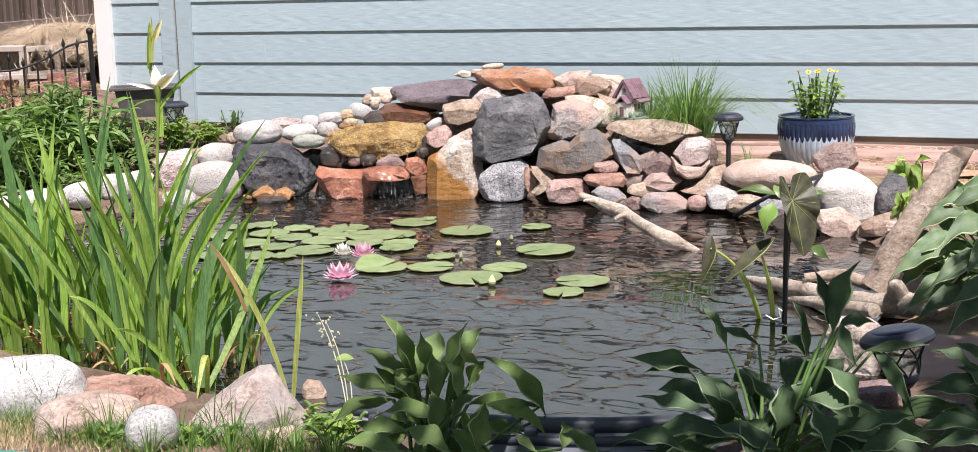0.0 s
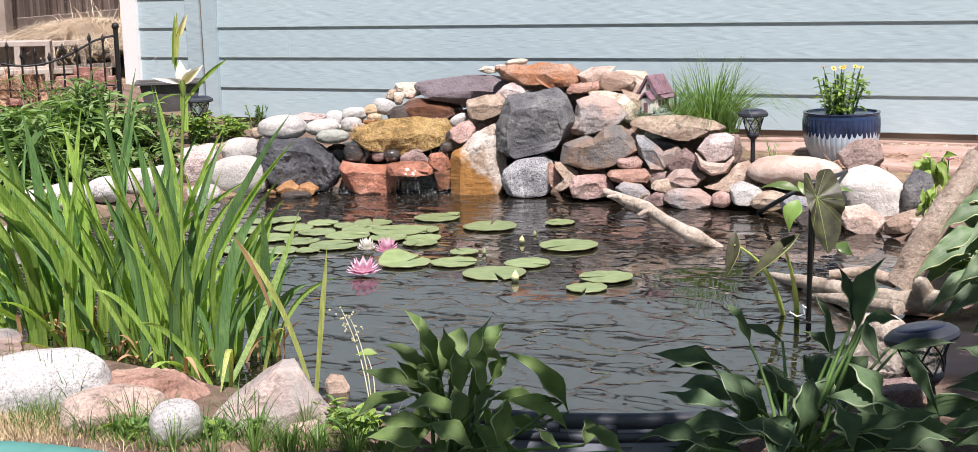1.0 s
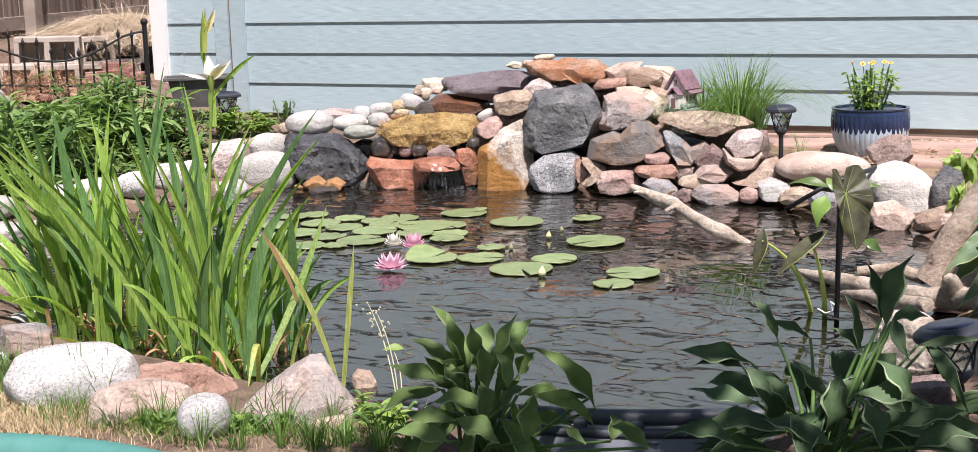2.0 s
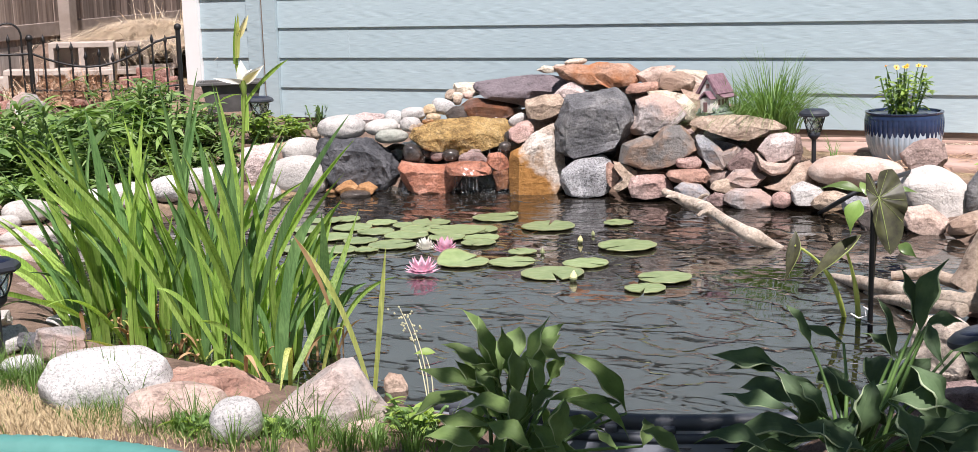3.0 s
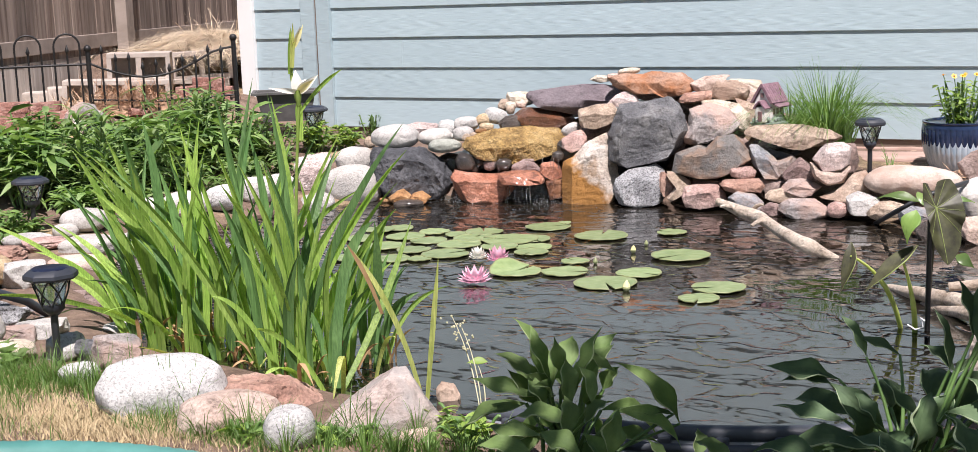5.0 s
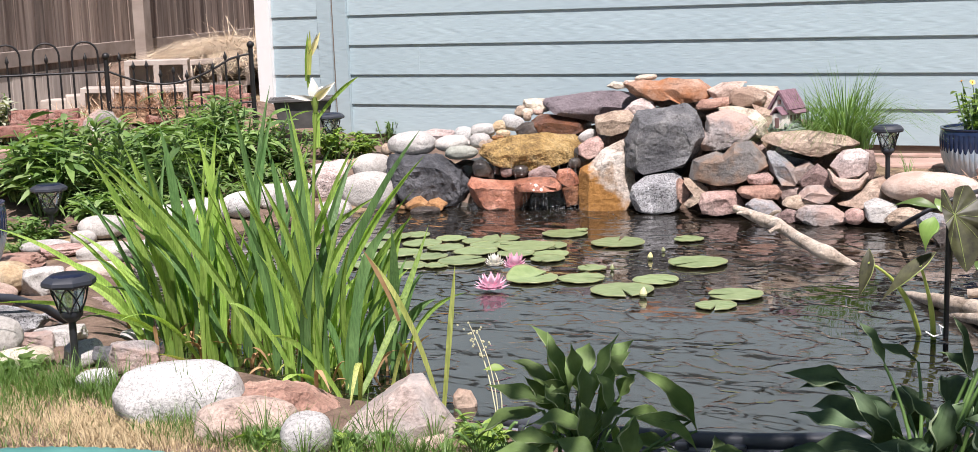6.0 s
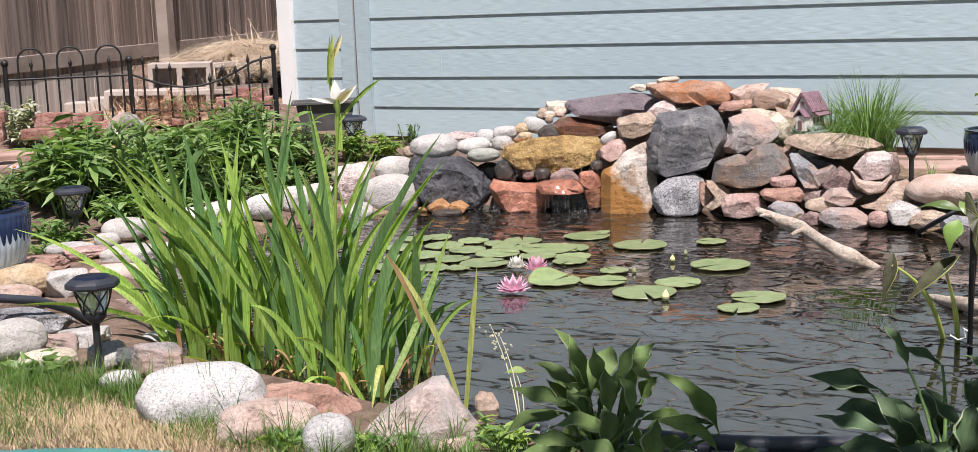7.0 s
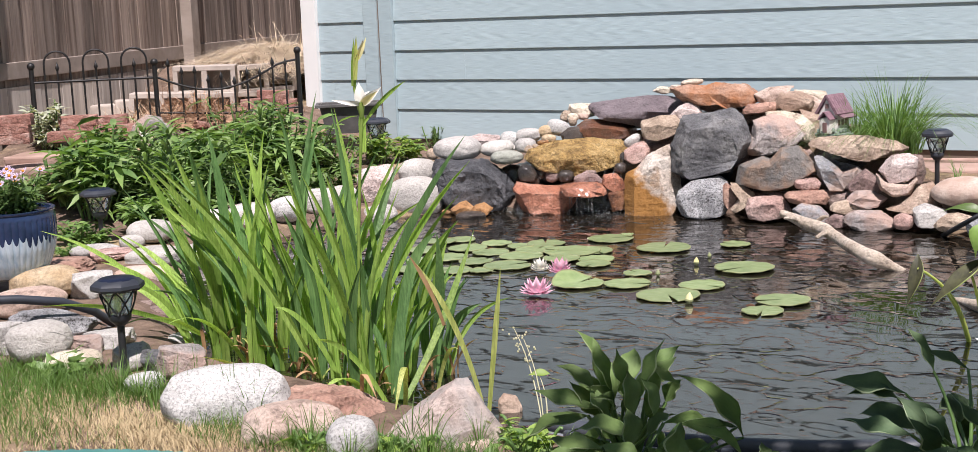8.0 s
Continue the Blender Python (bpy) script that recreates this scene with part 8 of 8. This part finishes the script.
def heart_leaf(parent, root, tip, width, across, left=1.0, curl=0.15, mats=None):
    """large heart-shaped leaf round its stalk: puckered between pale ribs"""
    root, tip = Vector(root), Vector(tip)
    d = tip - root
    L = d.length
    s = Vector(across)
    s = (s - d.normalized() * s.dot(d.normalized())).normalized()
    nrm = d.cross(s).normalized()
    seg, rings = 72, 10
    angles = (-180, -165, -140, -90, -45, -18, 0, 18, 45, 90, 140, 165, 180)
    reach = (0.14, 0.46, 0.60, 0.50, 0.60, 0.82, 1.0, 0.82, 0.60, 0.50, 0.60, 0.46, 0.14)
    ribs = (-148, -112, -76, -40, 0, 40, 76, 112, 148)

    def spot(deg, k, up=0.0):
        r = float(np.interp(deg, angles, reach)) * k
        gap = min(abs(deg - q) for q in ribs) / 18.0
        x = math.sin(math.radians(deg)) * r * (left if deg < 0 else 1.0) * width / 0.5
        y = math.cos(math.radians(deg)) * r * L
        z = 0.032 * L * k * min(1, gap) ** 1.2 * (1 - 0.35 * k) + curl * L * x * x * 60 + 0.03 * L * k * k * math.sin(math.radians(deg * 5 + 40)) - 0.10 * L * k * k * (abs(deg) < 60)
        return root + s * x + d.normalized() * y + nrm * (z + up)

    vs, fs = [tuple(root)], []
    for k in range(1, rings + 1):
        for i in range(seg):
            vs.append(tuple(spot(-180 + 360 * i / seg, k / rings)))
    for i in range(seg):
        fs.append((0, 1 + i, 1 + (i + 1) % seg))
        for k in range(rings - 1):
            a, b = 1 + k * seg, 1 + (k + 1) * seg
            fs.append((a + i, b + i, b + (i + 1) % seg, a + (i + 1) % seg))
    leaf = solid("leaf", vs, fs, mats or TARO, parent)
    for q in ribs:
        big = 0.85 if q == 0 else 0.38
        for side in (-1, 1):
            part("vein", tube([spot(q, k, side * 0.0008) for k in (0.0, 0.2, 0.4, 0.6, 0.8, 0.96)], [0.0026 * big, 0.0022 * big, 0.0017 * big, 0.0012 * big, 0.0008, 0.0004], 5), TAROV, leaf)
    return leaf


def taro():
    t = thing("taro_plant", (0, 0, 0), (0, 0, 0), "dark-leaved taro with pale yellow stalks standing in the pond", "taro")
    foot = Vector((-1.040, 4.241, -0.120))
    heart_leaf(t, (-0.902, 3.897, 0.404), (-0.855, 3.856, 0.259), 0.070, (0.80, 0.55, 0.1), 0.42, 0.12)
    part("stalk", tube(bow(foot + Vector((0.026, 0.018, 0)), (-0.907, 3.916, 0.399), (0.0, 0, 0.0), 10), [0.0055] * 6 + [0.0045] * 5, 7), TARO, t, "dark purple stalk")
    hosta_leaf(t, (-0.951, 3.906, 0.298), (-1.074, 3.801, 0.200), 0.052, [TARO, TAROV], 0.02, 0.5, 0.02, 12, 2)
    part("stalk", tube(bow(foot - Vector((0.004, 0.012, 0)), (-0.981, 3.857, 0.266), (0.02, 0, 0.0), 10), [0.008] * 7 + [0.006, 0.005, 0.004, 0.004], 7), STEMY, t, "pale yellow-green stalk")
    hosta_leaf(t, (-1.145, 3.937, 0.291), (-1.162, 3.880, 0.168), 0.045, [TARO, TAROV], 0.02, 0.4, 0.02, 12, 4)
    part("stalk", tube(bow(foot - Vector((0.02, 0.025, 0)), (-1.140, 3.918, 0.253), (0.03, 0, 0.05), 12), [0.0075] * 8 + [0.006, 0.005, 0.004, 0.004, 0.003], 7), STEMY, t, "pale yellow-green stalk")
    for a, b, w, r in (((-0.955, 3.936, 0.413), (-1.077, 3.904, 0.435), 0.035, 0.4), ((-0.952, 3.885, 0.398), (-0.962, 3.831, 0.325), 0.062, 0.6), ((-0.927, 3.942, 0.413), (-0.811, 3.968, 0.430), 0.03, -0.3), ((-0.947, 3.938, 0.403), (-0.976, 3.982, 0.445), 0.03, 0.2), ((-0.847, 3.889, 0.280), (-0.792, 3.870, 0.260), 0.04, 0.2)):
        hosta_leaf(t, a, b, w, [TAROY if w > 0.05 else BUSHM], 0.05, r, 0.03, 8, 1, False)
    part("tie", tube([(-0.975, 3.900, 0.073), (-0.950, 3.886, 0.065), (-0.930, 3.890, 0.073), (-0.937, 3.889, 0.098), (-0.922, 3.872, 0.096)], 0.0022, 5), WHITEPAINT, t, "white string tie")
    foot = foot + Vector((0.03, 0.02, 0))
    stake = thing("plant_stake", foot, (0, 0, 0), "thin black stake that supports the taro", "stake")
    part("rod", tube([(0, 0, -0.1), Vector((-0.927, 3.942, 0.372)) - foot], 0.008, 8), BLACKPLASTIC, stake)


taro()

# pink blossom beyond the log
pf = thing("pink_flower", (-0.871, 6.112, 0.117), (0, 0, 0), "bright pink flower among the bank plants", "flower")
part("stem", tube([(0, 0, 0), (0, 0, 0.10)], 0.003, 5), STEMG, pf)
for k in range(6):
    petal(pf, "petal", (0, 0, 0.10), (0.03 * math.cos(k), 0.03 * math.sin(k), 0.115), 0.025, PETALP, 0.003)

# ---- falling water ----
FOAM = bpy.data.materials.new("falling_water")
FOAM.use_nodes = True
_f = FOAM.node_tree.nodes["Principled BSDF"]
_f.inputs["Base Color"].default_value = (0.86, 0.88, 0.88, 1)
_f.inputs["Roughness"].default_value = 0.08
_f.inputs["Transmission Weight"].default_value = 0.88
_f.inputs["IOR"].default_value = 1.33


def strands(a, b, drop, n, seed, out=0.04, r=0.0022):
    """thin threads of water over a ledge from a to b"""
    w = thing("waterfall", (0, 0, 0), (0, 0, 0), "thin threads of water trickling over the stone ledges", "waterfall", "trickles of the waterfall")
    rnd = random.Random(seed)
    for k in range(n):
        p = Vector(a).lerp(Vector(b), rnd.random())
        L = drop * rnd.uniform(0.6, 1.0)
        pts = [p + Vector((0.3, -0.95, 0)) * (out * t ** 0.6) + Vector((rnd.gauss(0, 0.002), 0, -L * t)) for t in np.linspace(0, 1, 7)]
        part("thread", tube(pts, [r * rnd.uniform(0.5, 1.5) for _ in pts], 5), FOAM, w)


strands((-3.400, 5.900, 0.123), (-3.250, 5.910, 0.128), 0.125, 12, 1, 0.03, 0.0011)
strands((-3.677, 5.900, 0.130), (-3.653, 5.920, 0.134), 0.15, 9, 2, 0.03, 0.0014)
strands((-3.616, 6.000, 0.202), (-3.151, 6.000, 0.211), 0.07, 9, 4, 0.02, 0.001)


def splash(spots, seed):
    rnd = random.Random(seed)
    bm = bmesh.new()
    for (x, y, z), rx, n in spots:
        for _ in range(n):
            c = (x + rnd.gauss(0, rx), y + rnd.gauss(0, rx * 0.5), max(0.001, abs(rnd.gauss(0, 0.016))))
            bmesh.ops.create_icosphere(bm, subdivisions=1, radius=rnd.uniform(0.0010, 0.0032), matrix=Matrix.Translation(c))
    return tagged(part("splash_drops", bm, FOAM), "drops and bubbles where the trickles strike the pool", "splash", kind="stuff")


splash([((-3.246, 5.940, 0.000), 0.09, 130), ((-3.635, 5.838, 0.000), 0.05, 110), ((-3.078, 5.907, 0.000), 0.06, 40), ((-3.297, 5.699, 0.000), 0.22, 70)], 3)

# ---- unseen tree, added behind the camera to cast the near bank's shade ----
BARK = plain("grey_bark", (0.10, 0.08, 0.065), (0.20, 0.165, 0.135), 12, 0.95, bump=0.9, stretch=(1, 1, 0.3))


def added_shade_tree():
    t = thing("added_shade_tree", (2.3, 0.2, 0), (0, 0, 0), "unseen broad-leaved tree added to shade the near bank", "tree")
    part("trunk", tube(bow((0, 0, -0.1), (-0.2, 0.3, 2.3), (0.08, 0, 0), 8), [0.17, 0.15, 0.14, 0.13, 0.125, 0.12, 0.115, 0.11, 0.10], 12, 0.02, 3), BARK, t)
    # crown lobes placed and sized by where their shadows should fall
    lobes = [((0.47 - 2.3, 0.88 - 0.2, 3.0), (1.12, 1.05, 0.2), 2500), ((1.84 - 2.3, 2.34 - 0.2, 3.0), (1.36, 1.62, 0.2), 11500), ((0.92 - 2.3, 3.0 - 0.2, 3.0), (0.34, 0.36, 0.15), 800), ((2.6 - 2.3, 0.6 - 0.2, 3.5), (1.5, 1.4, 0.7), 3000)]
    rnd = random.Random(77)
    for c, r, n in lobes:
        part("limb", tube(bow((-0.2, 0.3, 2.2), c, (0, 0, 0.1), 6), [0.08, 0.07, 0.06, 0.05, 0.04, 0.03, 0.02], 8), BARK, t)
        vs, fs = [], []
        for _ in range(n):
            a, q = rnd.uniform(0, 2 * math.pi), rnd.random() ** 0.5
            wob = 1 + 0.10 * math.sin(5 * a + c[0]) + 0.06 * math.sin(11 * a)
            p = Vector((c[0] + math.cos(a) * q * r[0] * wob, c[1] + math.sin(a) * q * r[1] * wob, c[2] + rnd.uniform(-1, 1) * r[2] * (1 - q * q * 0.6)))
            d = Vector((rnd.gauss(0, 1), rnd.gauss(0, 1), rnd.gauss(-0.2, 0.4))).normalized()
            s = d.cross(Vector((rnd.gauss(0, 0.4), rnd.gauss(0, 0.4), 1))).normalized()
            L = rnd.uniform(0.07, 0.12)
            k = len(vs)
            vs += [tuple(p), tuple(p + d * L * 0.5 + s * L * 0.32), tuple(p + d * L), tuple(p + d * L * 0.5 - s * L * 0.32)]
            fs.append((k, k + 1, k + 2, k + 3))
        tagged(solid("crown", vs, fs, BUSHM, t, smooth=False), kind="stuff")


added_shade_tree()
